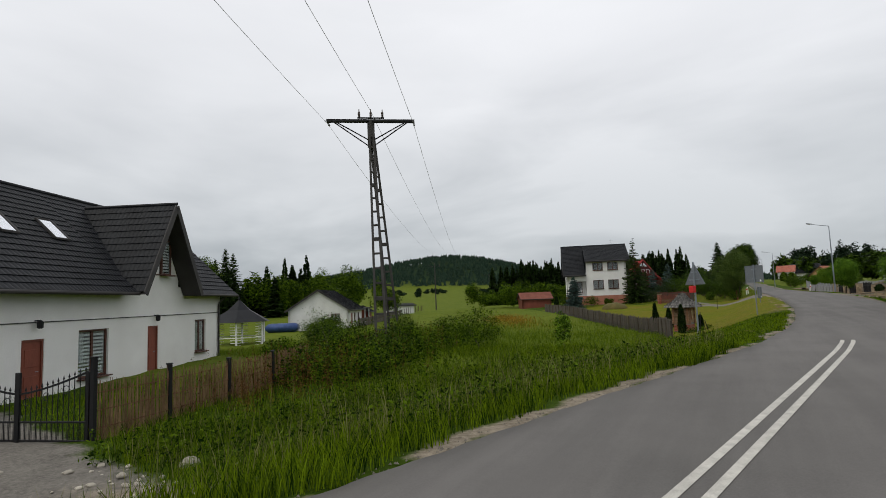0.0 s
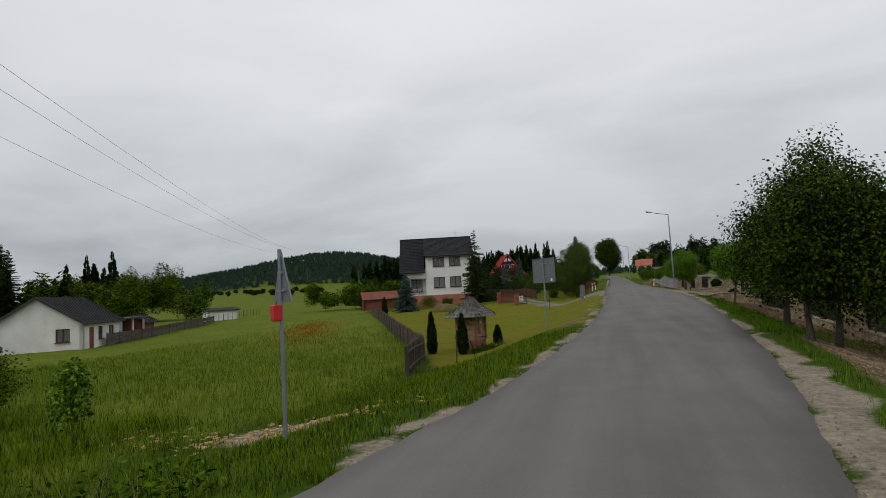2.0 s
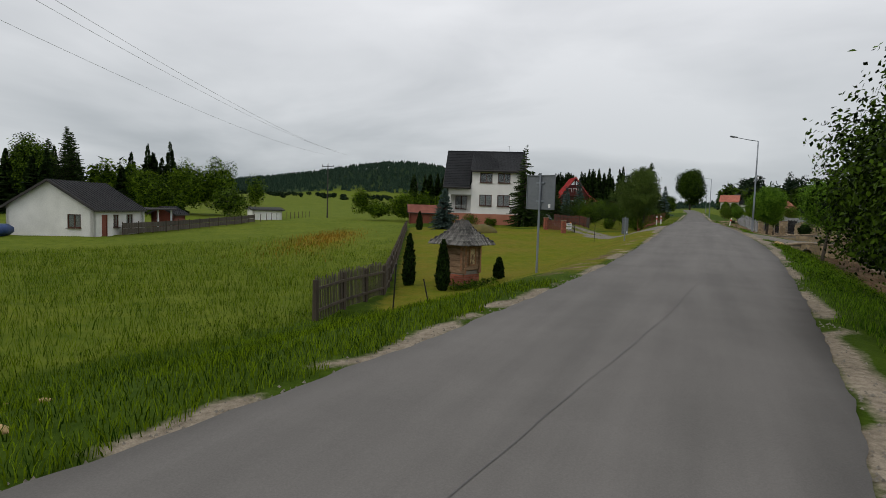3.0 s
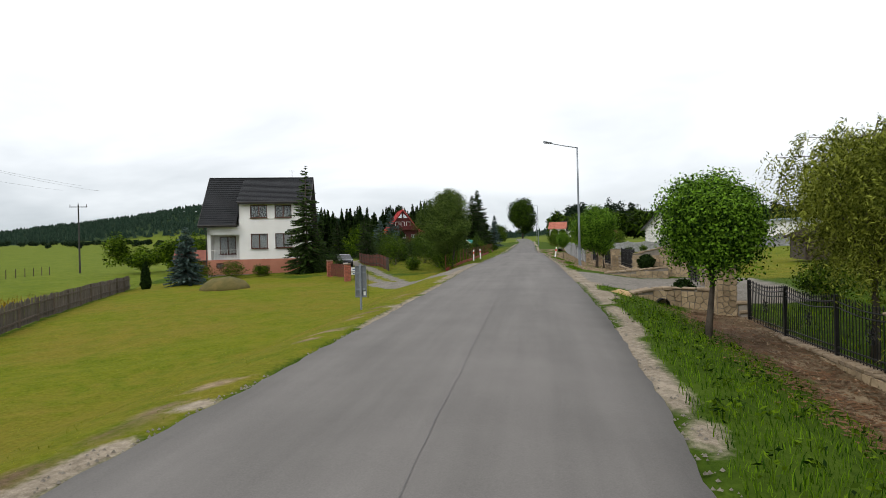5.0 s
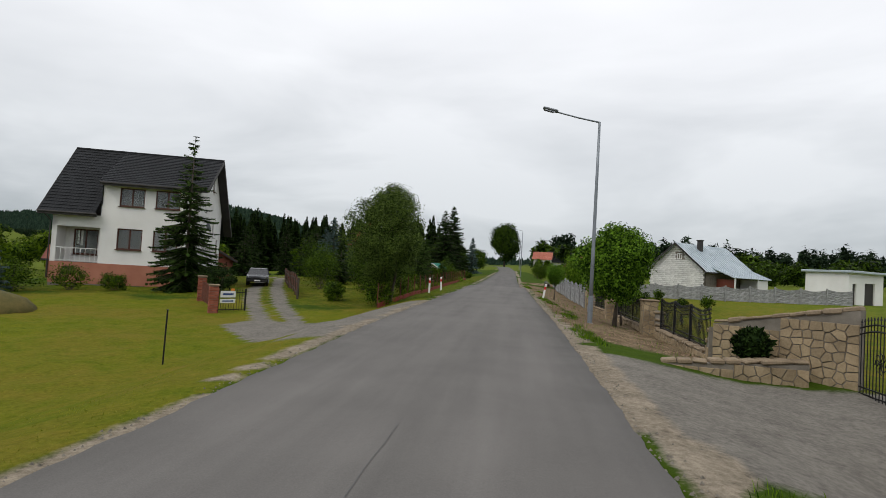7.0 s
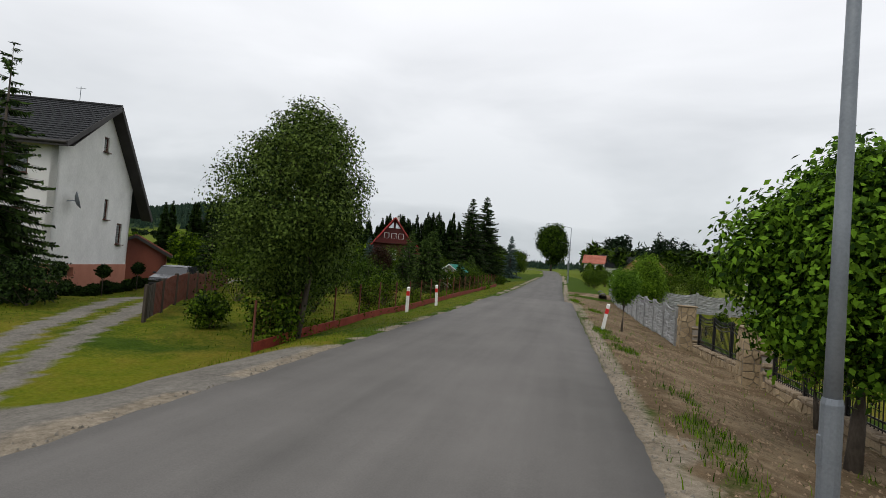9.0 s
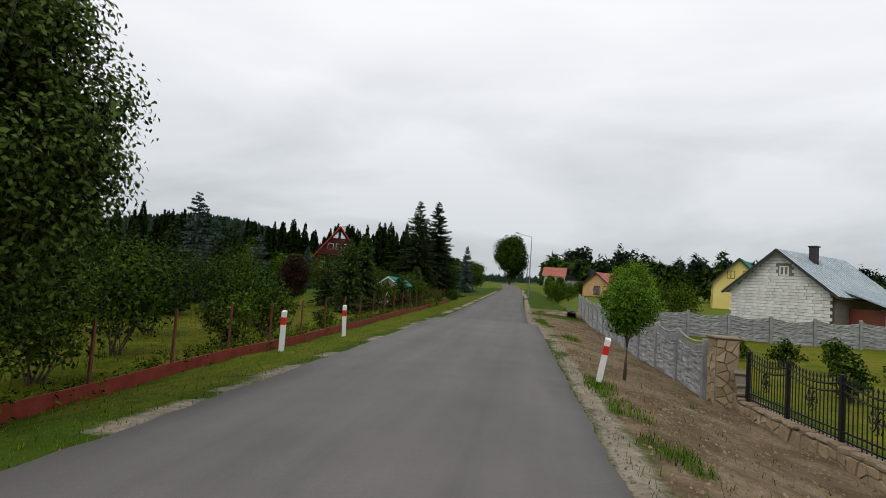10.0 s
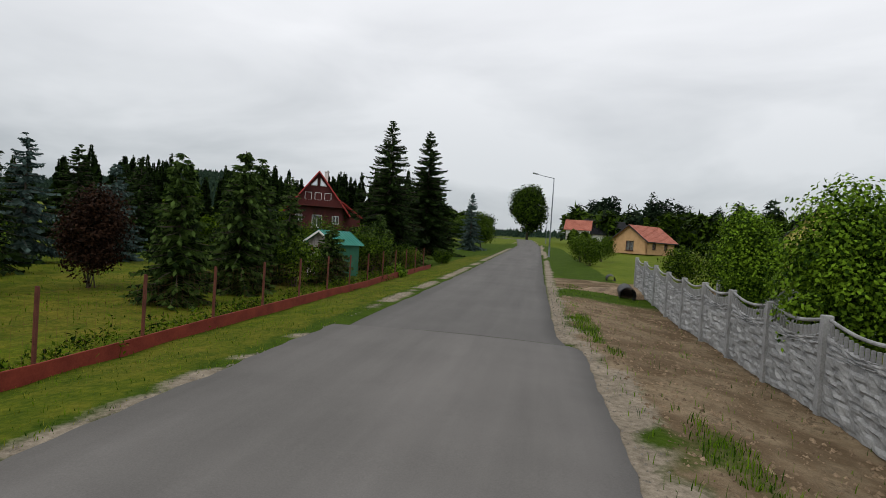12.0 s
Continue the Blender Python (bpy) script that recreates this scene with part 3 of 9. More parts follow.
        col = mix_node(n, l, math_node(n, l, "MULTIPLY", f, gate), col, tone)
    pop = math_node(n, l, "MULTIPLY", attrs[1].outputs["Blue"], math_node(n, l, "ADD", 0.35, math_node(n, l, "MULTIPLY", mid, 0.6)), True)
    col = mix_node(n, l, pop, col, (0.26, 0.135, 0.012))
    col = mix_node(n, l, wooded, col, tones((0.012, 0.026, 0.012), (0.035, 0.06, 0.026), mid))
    l.new(col, p.inputs["Base Color"])
    p.inputs["Roughness"].default_value = 0.95
    p.inputs["Specular IOR Level"].default_value = 0.03
    bp = n.new("ShaderNodeBump")
    bp.inputs["Strength"].default_value = 0.6
    bp.inputs["Distance"].default_value = 0.06
    l.new(grain, bp.inputs["Height"])
    l.new(bp.outputs[0], p.inputs["Normal"])
    return m


def build_ground():
    xs, ys = lines(-34, 14, 0.42, 2600), lines(-8, 128, 0.5, 2600)
    gx, gy = np.meshgrid(xs, ys)
    z = ground_z(gx, gy)
    nx, ny = len(xs), len(ys)
    verts = np.stack([gx, gy, z], -1).reshape(-1, 3).astype(np.float32)
    i = np.arange(nx * ny).reshape(ny, nx)
    quads = np.stack([i[:-1, :-1], i[:-1, 1:], i[1:, 1:], i[1:, :-1]], -1).reshape(-1, 4)
    me = bpy.data.meshes.new("ground")
    me.vertices.add(len(verts))
    me.vertices.foreach_set("co", verts.ravel())
    me.loops.add(quads.size)
    me.loops.foreach_set("vertex_index", quads.ravel().astype(np.int32))
    me.polygons.add(len(quads))
    me.polygons.foreach_set("loop_start", np.arange(0, quads.size, 4, dtype=np.int32))
    me.polygons.foreach_set("loop_total", np.full(len(quads), 4, dtype=np.int32))
    me.polygons.foreach_set("use_smooth", np.ones(len(quads), dtype=bool))
    me.update(calc_edges=True)
    cov = [c.ravel() for c in ground_cover(gx, gy)]
    for name, chans in (("cover_a", cov[:3]), ("cover_b", cov[3:6])):
        at = me.attributes.new(name, "FLOAT_COLOR", "POINT")
        at.data.foreach_set("color", np.stack([*chans, cov[6]], -1).astype(np.float32).ravel())
    me.materials.append(ground_material())
    return tagged(new("ground", me), "grassy verges, mown lawn, meadow and wooded hills", "ground", kind="structure")


def asphalt(name, dark, light):
    m, n, l, p = nodes_of(name)
    co = n.new("ShaderNodeTexCoord")
    v = co.outputs["Object"]
    mp = n.new("ShaderNodeMapping")
    mp.inputs["Scale"].default_value = (1.0, 0.06, 1.0)
    l.new(v, mp.inputs["Vector"])
    streak = noise_node(n, l, mp.outputs[0], 1.3, 4, 0.6)
    broad = noise_node(n, l, v, 0.5, 5, 0.6)
    grit = noise_node(n, l, v, 55.0, 4, 0.8)
    s = math_node(n, l, "ADD", math_node(n, l, "MULTIPLY", streak, 0.36), math_node(n, l, "ADD", math_node(n, l, "MULTIPLY", broad, 0.26), math_node(n, l, "MULTIPLY", grit, 0.38)))
    col = ramp_node(n, l, s, [(0.34, dark), (0.66, light)])
    l.new(col, p.inputs["Base Color"])
    p.inputs["Roughness"].default_value = 0.82
    p.inputs["Specular IOR Level"].default_value = 0.15
    bp = n.new("ShaderNodeBump")
    bp.inputs["Strength"].default_value = 0.35
    bp.inputs["Distance"].default_value = 0.008
    l.new(grit, bp.inputs["Height"])
    l.new(bp.outputs[0], p.inputs["Normal"])
    return m


def strip(y0, y1, step, left, right, lift, cols=8, depth=0.08, crown=0.05):
    """A length of paving that follows the road's fall, with a crown, ragged edges and a thickness."""
    s = Shape()
    ys = np.arange(y0, y1 + step / 2, step)
    rows = []
    for y in ys:
        a, b = float(left(y)), float(right(y))
        a += 0.022 * math.sin(y * 1.3 + 1.7 * math.sin(y * 0.41)) + 0.018 * math.sin(y * 3.7) + 0.016 * math.sin(y * 8.1 + 1)
        b += 0.014 * math.sin(y * 1.7 + 2) + 0.012 * math.sin(y * 5.3) + 0.012 * math.sin(y * 9.7)
        z = float(road_z(y)) + lift
        row = [(a, float(y), z - depth)]
        for k in range(cols + 1):
            t = k / cols
            row.append((a + (b - a) * t, float(y), z + crown * (1 - (2 * t - 1) ** 2)))
        row.append((b, float(y), z - depth))
        rows.append(row)
    w = cols + 3
    s.v = [p for r in rows for p in r]
    s.f = [(j * w + k, j * w + k + 1, (j + 1) * w + k + 1, (j + 1) * w + k) for j in range(len(rows) - 1) for k in range(w - 1)]
    return s


ground = build_ground()
M["asphalt"] = asphalt("worn_asphalt", (0.086, 0.0815, 0.077), (0.168, 0.159, 0.15))
M["asphalt_old"] = asphalt("older_asphalt", (0.076, 0.0725, 0.069), (0.145, 0.138, 0.131))
whole("road", strip(-60, 111.9, 0.2, edge_l, edge_r, 0.0), M["asphalt"], "narrow worn grey asphalt country road", "road", kind="structure", smooth=True)
whole("road_beyond_seam", strip(111.86, 328, 1.0, lambda y: edge_l(y) + 0.35, lambda y: edge_r(y) - 0.05, -0.006), M["asphalt_old"], "older darker asphalt beyond a cross seam", "road", kind="structure", smooth=True)


def marking(offset, name):
    """One of the two unbroken centre lines, laid on the crown; it ends at the straight."""
    s = Shape()
    pts = []
    for y in np.arange(-30, 20.7, 0.4):
        c = np.interp(y, [-30, 0, 4.7, 13.45, 17.3, 19.65, 21.4], [-22.0, -8.8, -7.6, -5.65, -4.8, -4.35, -4.1]) + offset
        a, b = float(edge_l(y)), float(edge_r(y))
        t = (c - a) / (b - a)
        pts.append((float(c), float(y), float(road_z(y)) + 0.05 * (1 - (2 * t - 1) ** 2) + 0.006))
    for i, (x, y, z) in enumerate(pts):
        s.v += [(x - 0.055, y, z), (x + 0.055, y, z)]
    s.f = [(2 * i, 2 * i + 1, 2 * i + 3, 2 * i + 2) for i in range(len(pts) - 1)]
    return whole(name, s, M["line_paint"], "worn white unbroken centre line on the asphalt", "road marking", "double centre line", "structure")


marking(-0.135, "road_marking")
marking(0.135, "road_marking")


def tar_seam(pts, width, label, lift=0.006):
    """A thin dark line of sealed joint, wandering a little."""
    s = Shape()
    ys = np.arange(pts[0][1], pts[-1][1], 0.35)
    for i, y in enumerate(ys):
        c = float(np.interp(y, [p[1] for p in pts], [p[0] for p in pts])) + 0.01 * math.sin(y * 1.7) + 0.006 * math.sin(y * 4.9)
        a, b = float(edge_l(y)), float(edge_r(y))
        t = min(1.0, max(0.0, (c - a) / (b - a)))
        z = float(road_z(y)) + 0.05 * (1 - (2 * t - 1) ** 2) + lift
        w = width * (0.6 + 0.4 * math.sin(y * 2.3) * math.sin(y * 0.7))
        s.v += [(c - w / 2, float(y), z), (c + w / 2, float(y), z)]
    s.f = [(2 * i, 2 * i + 1, 2 * i + 3, 2 * i + 2) for i in range(len(ys) - 1)]
    return whole("road_seam", s, M["tar"], label, "road seam", "tar seams", "structure")


tar_seam([(-2.9, 26), (-1.9, 33), (-1.2, 39.7), (-1.0, 45), (-1.05, 55), (-1.1, 64)], 0.017, "thin dark tar joint along the middle of the asphalt")
tar_seam([(-3.15, 12.6), (-2.52, 15.4), (-1.85, 18.7)], 0.09, "dark ragged tar joint at the asphalt's edge", 0.012)
for k, (x, y, a) in enumerate(((-2.62, 13.25, 24), (-2.1, 13.75, 24))):
    zz = float(road_z(y)) + 0.012
    whole("road_marking", Shape().box((0, 0, 0), (0.2, 0.75 if k == 0 else 0.45, 0.008)), M["line_paint"], "worn white painted block at the side entrance", "road marking", "painted blocks", "structure", m=pose(x, y, zz, 0, 0, -a))
whole("side_entrance", Shape().prism([(-2.95, 13.0), (-4.0, 8.0), (0.5, 6.0), (3.5, 14.0), (3.2, 17.6), (-1.9, 18.4)], -0.95, -0.735), M["mortar"], "pale worn concrete apron of a side entrance", "pavement", kind="structure")


# ---- plants ----
def rng_of(seed):
    return np.random.default_rng(seed)


def leaf_quads(rng, centres, length, width, droop=0.0, up=None, face=None):
    """A folded leaf at each centre, turned at random or with its blade facing a given way; returns four corners a leaf."""
    n = len(centres)
    d = rng.normal(size=(n, 3))
    if face is not None:
        face = face / (np.linalg.norm(face, axis=1)[:, None] + 1e-9) + 0.42 * rng.normal(size=(n, 3))
        face /= np.linalg.norm(face, axis=1)[:, None] + 1e-9
        d[:, 2] -= droop
        d -= face * (d * face).sum(1)[:, None]
        d /= np.linalg.norm(d, axis=1)[:, None] + 1e-9
        side = np.cross(face, d)
        L = (length * rng.uniform(0.65, 1.25, n))[:, None]
        Wd = (width * rng.uniform(0.7, 1.2, n))[:, None]
        mid = centres + d * L * 0.45 + face * Wd * 0.14
        return np.stack([centres, mid + side * Wd * 0.5, centres + d * L, mid - side * Wd * 0.5], 1)
    d[:, 2] = d[:, 2] * 0.6 - droop
    if up is not None:
        d = d * (1 - up) + np.array([0, 0, 1.4]) * up
    d /= np.linalg.norm(d, axis=1)[:, None]
    side = np.cross(d, rng.normal(size=(n, 3)))
    side /= np.linalg.norm(side, axis=1)[:, None] + 1e-9
    L = (length * rng.uniform(0.65, 1.25, n))[:, None]
    Wd = (width * rng.uniform(0.7, 1.2, n))[:, None]
    nrm = np.cross(d, side)
    mid = centres + d * L * 0.45 + nrm * Wd * 0.18
    return np.stack([centres, mid + side * Wd * 0.5, centres + d * L, mid - side * Wd * 0.5], 1)


def crown_points(rng, n_clumps, per, c, r, clump, lobes=12, hollow=0.45, flat=1.0):
    """Leaf places, gathered in clumps, within an uneven ellipsoid of radii r round c."""
    lob = rng.normal(size=(lobes, 3))
    lob /= np.linalg.norm(lob, axis=1)[:, None]
    amp = rng.uniform(0.15, 0.5, lobes)
    d = rng.normal(size=(n_clumps, 3))
    d /= np.linalg.norm(d, axis=1)[:, None]
    swell = 0.66 + np.max([a * np.clip(d @ l, 0, 1) ** 5 for a, l in zip(amp, lob)], 0)
    rad = (hollow + (1 - hollow) * rng.uniform(0, 1, n_clumps) ** 0.55) * swell
    cc = np.asarray(c) + d * rad[:, None] * np.asarray(r)
    off = np.clip(rng.normal(size=(n_clumps * per, 3)), -1.5, 1.5)
    pts = np.repeat(cc, per, 0) + off * clump * np.array([1, 1, 0.7 * flat])
    return cc, pts


def limbs(s, base, fork, targets, r0, rng):
    """Boughs that rise from the trunk and reach for the clumps."""
    for t in targets:
        t = Vector(t)
        k = rng.uniform(0.15, 0.95)
        a = Vector(base).lerp(Vector(fork), float(k))
        m1 = a.lerp(t, 0.45) + Vector((0, 0, 0.12 * (t - a).length))
        s.path([a, m1, t], r0 * (1.05 - 0.6 * k), r0 * 0.12, 5)


def broad_tree(name, x, y, height, spread, clear, label, leaf, seed, clumps=260, per=34, size=0.17, clump=0.3, trunk=0.13, lean=(0, 0), hollow=0.35, squash=1.0, base_z=None, category="tree", group="", stems=1, taper=0.0):
    """A leafy tree: tapered trunk, boughs and a crown of loose clumps of single leaves."""
    rng = rng_of(seed)
    z = gz(x, y) - 0.05 if base_z is None else base_z
    ob = thing(name, label, category, group)
    ob.matrix_basis = pose(x, y, z)
    rz = (height - clear) / 2
    c = np.array([lean[0], lean[1], clear + rz])
    cc, pts = crown_points(rng, clumps, per, c, (spread, spread * squash, rz), clump, hollow=hollow)
    if taper:
        for arr in (cc, pts):
            f = 1 - taper * np.clip((arr[:, 2] - clear - 0.7 * rz) / (1.3 * rz), -0.25, 1)
            f = f * (0.4 + 0.6 * np.clip((arr[:, 2] - clear) / (0.9 * rz), 0, 1) ** 0.7)
            arr[:, 0], arr[:, 1] = c[0] + (arr[:, 0] - c[0]) * f, c[1] + (arr[:, 1] - c[1]) * f
    face = (pts - np.repeat(cc, per, 0)) / clump + 0.7 * (pts - c) / np.array([spread, spread * squash, rz]) + np.array([0, 0, 0.75])
    keep = pts[:, 2] > 0.15
    pts, face = pts[keep], face[keep]
    wood = Shape()
    for k in range(stems):
        off = Vector((rng.normal() * 0.12 * (stems > 1) * (1 + stems / 4), rng.normal() * 0.12 * (stems > 1) * (1 + stems / 4), 0))
        base, fork = Vector((0, 0, -0.1)) + off, Vector((c[0], c[1], clear + rz * (1.25 if stems == 1 else 0.95))) + off * 1.6
        bend = base.lerp(fork, 0.5) + Vector((rng.normal() * 0.08, rng.normal() * 0.08, 0)) * height / 4
        wood.path([base + Vector((0, 0, 0)), base.lerp(bend, 0.5), bend, fork], trunk / math.sqrt(stems), trunk * 0.25, 9)
        limbs(wood, bend.lerp(base, 0.35), fork, cc[rng.choice(len(cc), min(len(cc), 26 // stems), replace=False)], trunk * 0.42, rng)
    part("trunk", wood, M["bark"], ob, smooth=True)
    part("crown", quads_mesh("crown", leaf_quads(rng, pts, size, size * 0.62, 0.3, face=face), leaf), None, ob)
    return ob


def spruce(name, x, y, height, radius, label, seed, needle, skirt=0.25, base_z=None, tiers=None, top_gap=0.0, group="", detail=1.0, category="spruce"):
    """A spruce: straight stem, whorls of drooping boughs, each with its flat sprays of twigs."""
    rng = rng_of(seed)
    z = gz(x, y) - 0.05 if base_z is None else base_z
    ob = thing(name, label, category, group)
    ob.matrix_basis = pose(x, y, z)
    wood = Shape().path([(0, 0, -0.1), (0.03, 0, height * 0.5), (0, 0.02, height)], max(0.05, height * 0.016), 0.008, 7)
    tiers = tiers or max(14, int(height * 5.0 * max(0.75, detail)))
    quads = []
    for i in range(tiers):
        t = i / (tiers - 1)
        h = skirt + (height - skirt) * (t ** 0.95) * 0.985
        gap = (height - skirt) / tiers
        nb = max(5, int((7 + 6 * (1 - t)) * detail))
        for b in range(nb):
            if rng.uniform() < top_gap * t:
                continue
            a = 2 * math.pi * (b + rng.uniform(-0.45, 0.45)) / nb + i * 1.1
            hb = h + rng.uniform(-0.9, 0.9) * gap
            tb = min(1.0, max(0.0, (hb - skirt) / (height - skirt)))
            L = (radius * (1 - tb) ** 0.8 + 0.07) * rng.uniform(0.7, 1.15)
            u = np.array([math.cos(a), math.sin(a), 0])
            rise, fall = 0.3 * L * max(0.0, tb - 0.45), 0.42 * L * (1 - 0.75 * tb)
            ns = max(4, int(4 + L * 7.5 * detail))
            k = np.linspace(0.1, 1, ns)
            spine = np.array([0, 0, hb]) + u * (L * k)[:, None] + np.array([0, 0, 1.0]) * (rise * k - fall * k ** 1.5 + 0.14 * L * k ** 4)[:, None]
            if L > 0.5:
                wood.tube((0, 0, hb), tuple(spine[-1]), 0.018, 0.004, 4, False)
            for sgn in (-1, 1, 0):
                sd = np.array([-u[1], u[0], 0]) * sgn
                ln = (0.12 + 0.22 * L * (1 - k) + 0.08) * rng.uniform(0.6, 1.3, ns)
                d = sd * 0.8 + u * rng.uniform(0.3, 0.7) + np.array([0, 0, -0.3]) if sgn else u * 0.45 + np.array([0, 0, -0.75])
                w = np.array([0, 0, 1]) * 0.5 + u * 0.5 if sgn else np.array([-u[1], u[0], 0])
                hw = (0.038 + 0.038 * L) * rng.uniform(0.6, 1.25, ns) * (1.35 if detail < 0.7 else 1.0)
                jit = rng.normal(size=(ns, 3)) * 0.03
                tip = spine + d * ln[:, None] + jit
                mid = spine + d * (ln * 0.5)[:, None]
                quads.append(np.stack([spine, mid + w * hw[:, None], tip, mid - w * hw[:, None]], 1))
    part("trunk", wood, M["bark"], ob, smooth=True)
    part("crown", quads_mesh("crown", np.concatenate(quads), needle), None, ob)
    return ob


def column_shrub(name, x, y, height, radius, label, seed, base_z=None, needle=None, group="", n=2600, round_top=False, category="thuja"):
    """A clipped evergreen: a close body with short scaly sprays standing out of it."""
    rng = rng_of(seed)
    z = gz(x, y) - 0.03 if base_z is None else base_z
    ob = thing(name, label, category, group)
    ob.matrix_basis = pose(x, y, z)
    prof = (lambda t: math.sqrt(max(0.0, 1 - (2 * t - 1) ** 2))) if round_top else (lambda t: (0.55 + 1.9 * t) if t < 0.22 else max(0.0, (1 - t) / 0.78) ** 0.62)
    core = Shape().lathe([(max(0.02, radius * 0.8 * prof(t)), height * t * 0.97 + 0.03) for t in np.linspace(0.0, 1.0, 10)], (0, 0, 0), 12)
    t = rng.uniform(0, 1, n) ** 1.15
    r = np.array([radius * prof(v) for v in t]) * rng.uniform(0.72, 1.0, n) * (1 + 0.08 * np.sin(t * 14))
    a = rng.uniform(0, 2 * math.pi, n)
    c = np.stack([r * np.cos(a), r * np.sin(a), t * height * 0.95], 1)
    sz = 0.1 if radius > 0.25 else 0.07
    part("crown", quads_mesh("crown", leaf_quads(rng, c, sz * 1.5, sz * 0.7, -0.1, 0.25 if round_top else 0.6), needle or M["thuja"]), None, ob)
    part("stem", core, needle or M["thuja"], ob, smooth=True)
    return ob


def shrub(name, x, y, height, spread, label, leaf, seed, clumps=70, per=26, size=0.13, base_z=None, category="shrub", group="", squash=1.0):
    """A many-stemmed bush."""
    rng = rng_of(seed)
    z = gz(x, y) - 0.04 if base_z is None else base_z
    ob = thing(name, label, category, group)
    ob.matrix_basis = pose(x, y, z)
    cc, pts = crown_points(rng, clumps, per, (0, 0, height * 0.52), (spread, spread * squash, height * 0.5), 0.16 * max(spread, 0.6), hollow=0.2)
    face = (pts - np.repeat(cc, per, 0)) / (0.16 * max(spread, 0.6)) + 0.6 * (pts - np.array([0, 0, height * 0.5])) / np.array([spread, spread * squash, height * 0.5]) + np.array([0, 0, 0.7])
    above = pts[:, 2] > 0.03
    pts, face = pts[above], face[above]
    wood = Shape()
    for k in range(9):
        t = cc[rng.integers(len(cc))]
        wood.path([(rng.normal() * 0.08, rng.normal() * 0.08, -0.05), tuple(t * 0.5), tuple(t)], 0.022, 0.005, 5)
    part("stem", wood, M["bark"], ob)
    part("crown", quads_mesh("crown", leaf_quads(rng, pts, size, size * 0.6, 0.1, face=face), leaf), None, ob)
    return ob


def willow(name, x, y, height, spread, label, seed, strands=420):
    """A weeping willow: thin boughs that arch over and hang long leafy shoots."""
    rng = rng_of(seed)
    z = gz(x, y) - 0.05
    ob = thing(name, label, "willow")
    ob.matrix_basis = pose(x, y, z)
    wood = Shape()
    wood.path([(0, 0, -0.1), (0.06, 0.03, height * 0.25), (-0.05, 0.05, height * 0.55), (0, 0, height * 0.92)], 0.11, 0.02, 8)
    leaves = []
    tips = []
    for k in range(46):
        a = rng.uniform(0, 2 * math.pi)
        h0 = height * rng.uniform(0.28, 0.85)
        reach = spread * rng.uniform(0.35, 1.0) * (1.15 - 0.45 * h0 / height)
        top = h0 + (height * 1.02 - h0) * rng.uniform(0.35, 1.0) * (1 - 0.4 * reach / spread)
        p = [Vector((0, 0, h0)), Vector((math.cos(a) * reach * 0.5, math.sin(a) * reach * 0.5, (h0 + top) / 2 + 0.4)), Vector((math.cos(a) * reach, math.sin(a) * reach, top))]
        wood.path(p, 0.022, 0.006, 5)
        tips += [p[0].lerp(p[1], f) for f in (0.6, 0.9)] + [p[1].lerp(p[2], f) for f in (0.3, 0.6, 0.85, 1.0)]
    for k in range(strands):
        t = tips[rng.integers(len(tips))]
        out = Vector((t.x, t.y, 0))
        out = out.normalized() if out.length > 0.05 else Vector((1, 0, 0))
        L = rng.uniform(0.5, 2.0)
        start = t + Vector((rng.normal() * 0.16, rng.normal() * 0.16, rng.normal() * 0.12))
        n = int(L * 20)
        s = np.linspace(0, 1, n)
        px = start.x + out.x * 0.35 * L * np.sqrt(s) + rng.normal(size=n) * 0.03
        py = start.y + out.y * 0.35 * L * np.sqrt(s) + rng.normal(size=n) * 0.03
        pz = np.maximum(start.z + 0.15 * s - L * s ** 1.3, 0.7)
        leaves.append(np.stack([px, py, pz], 1))
    pts = np.concatenate(leaves)
    part("trunk", wood, M["bark"], ob, smooth=True)
    part("crown", quads_mesh("crown", leaf_quads(rng, pts, 0.13, 0.032, 0.9), M["leaf_willow"]), None, ob)
    return ob


def small_spruce(rng):
    """The sprays of a spruce of unit height and unit radius, for distant stands."""
    quads = []
    for i in range(17):
        for b in range(7):
            h = min(0.98, max(0.03, 0.05 + 0.92 * i / 16 + rng.uniform(-0.03, 0.03)))
            L = (1 - h) ** 0.85 * rng.uniform(0.7, 1.15) + 0.04
            a = 2 * math.pi * (b + rng.uniform(-0.45, 0.45)) / 7 + i
            u = np.array([math.cos(a), math.sin(a), 0])
            sd = np.array([-u[1], u[0], 0])
            root, tip = np.array([0, 0, h]), np.array([0, 0, h - 0.06 * L]) + u * L
            for f0, f1, wd in ((0.0, 0.6, 0.32), (0.35, 1.0, 0.26)):
                p, q = root + (tip - root) * f0, root + (tip - root) * f1
                m = (p + q) / 2
                quads.append([p, m + sd * wd * (0.4 + L), q, m - sd * wd * (0.4 + L)])
                quads.append([p, m + np.array([0, 0, 0.02]), q, m - np.array([0, 0, 0.07])])
    return np.array(quads)


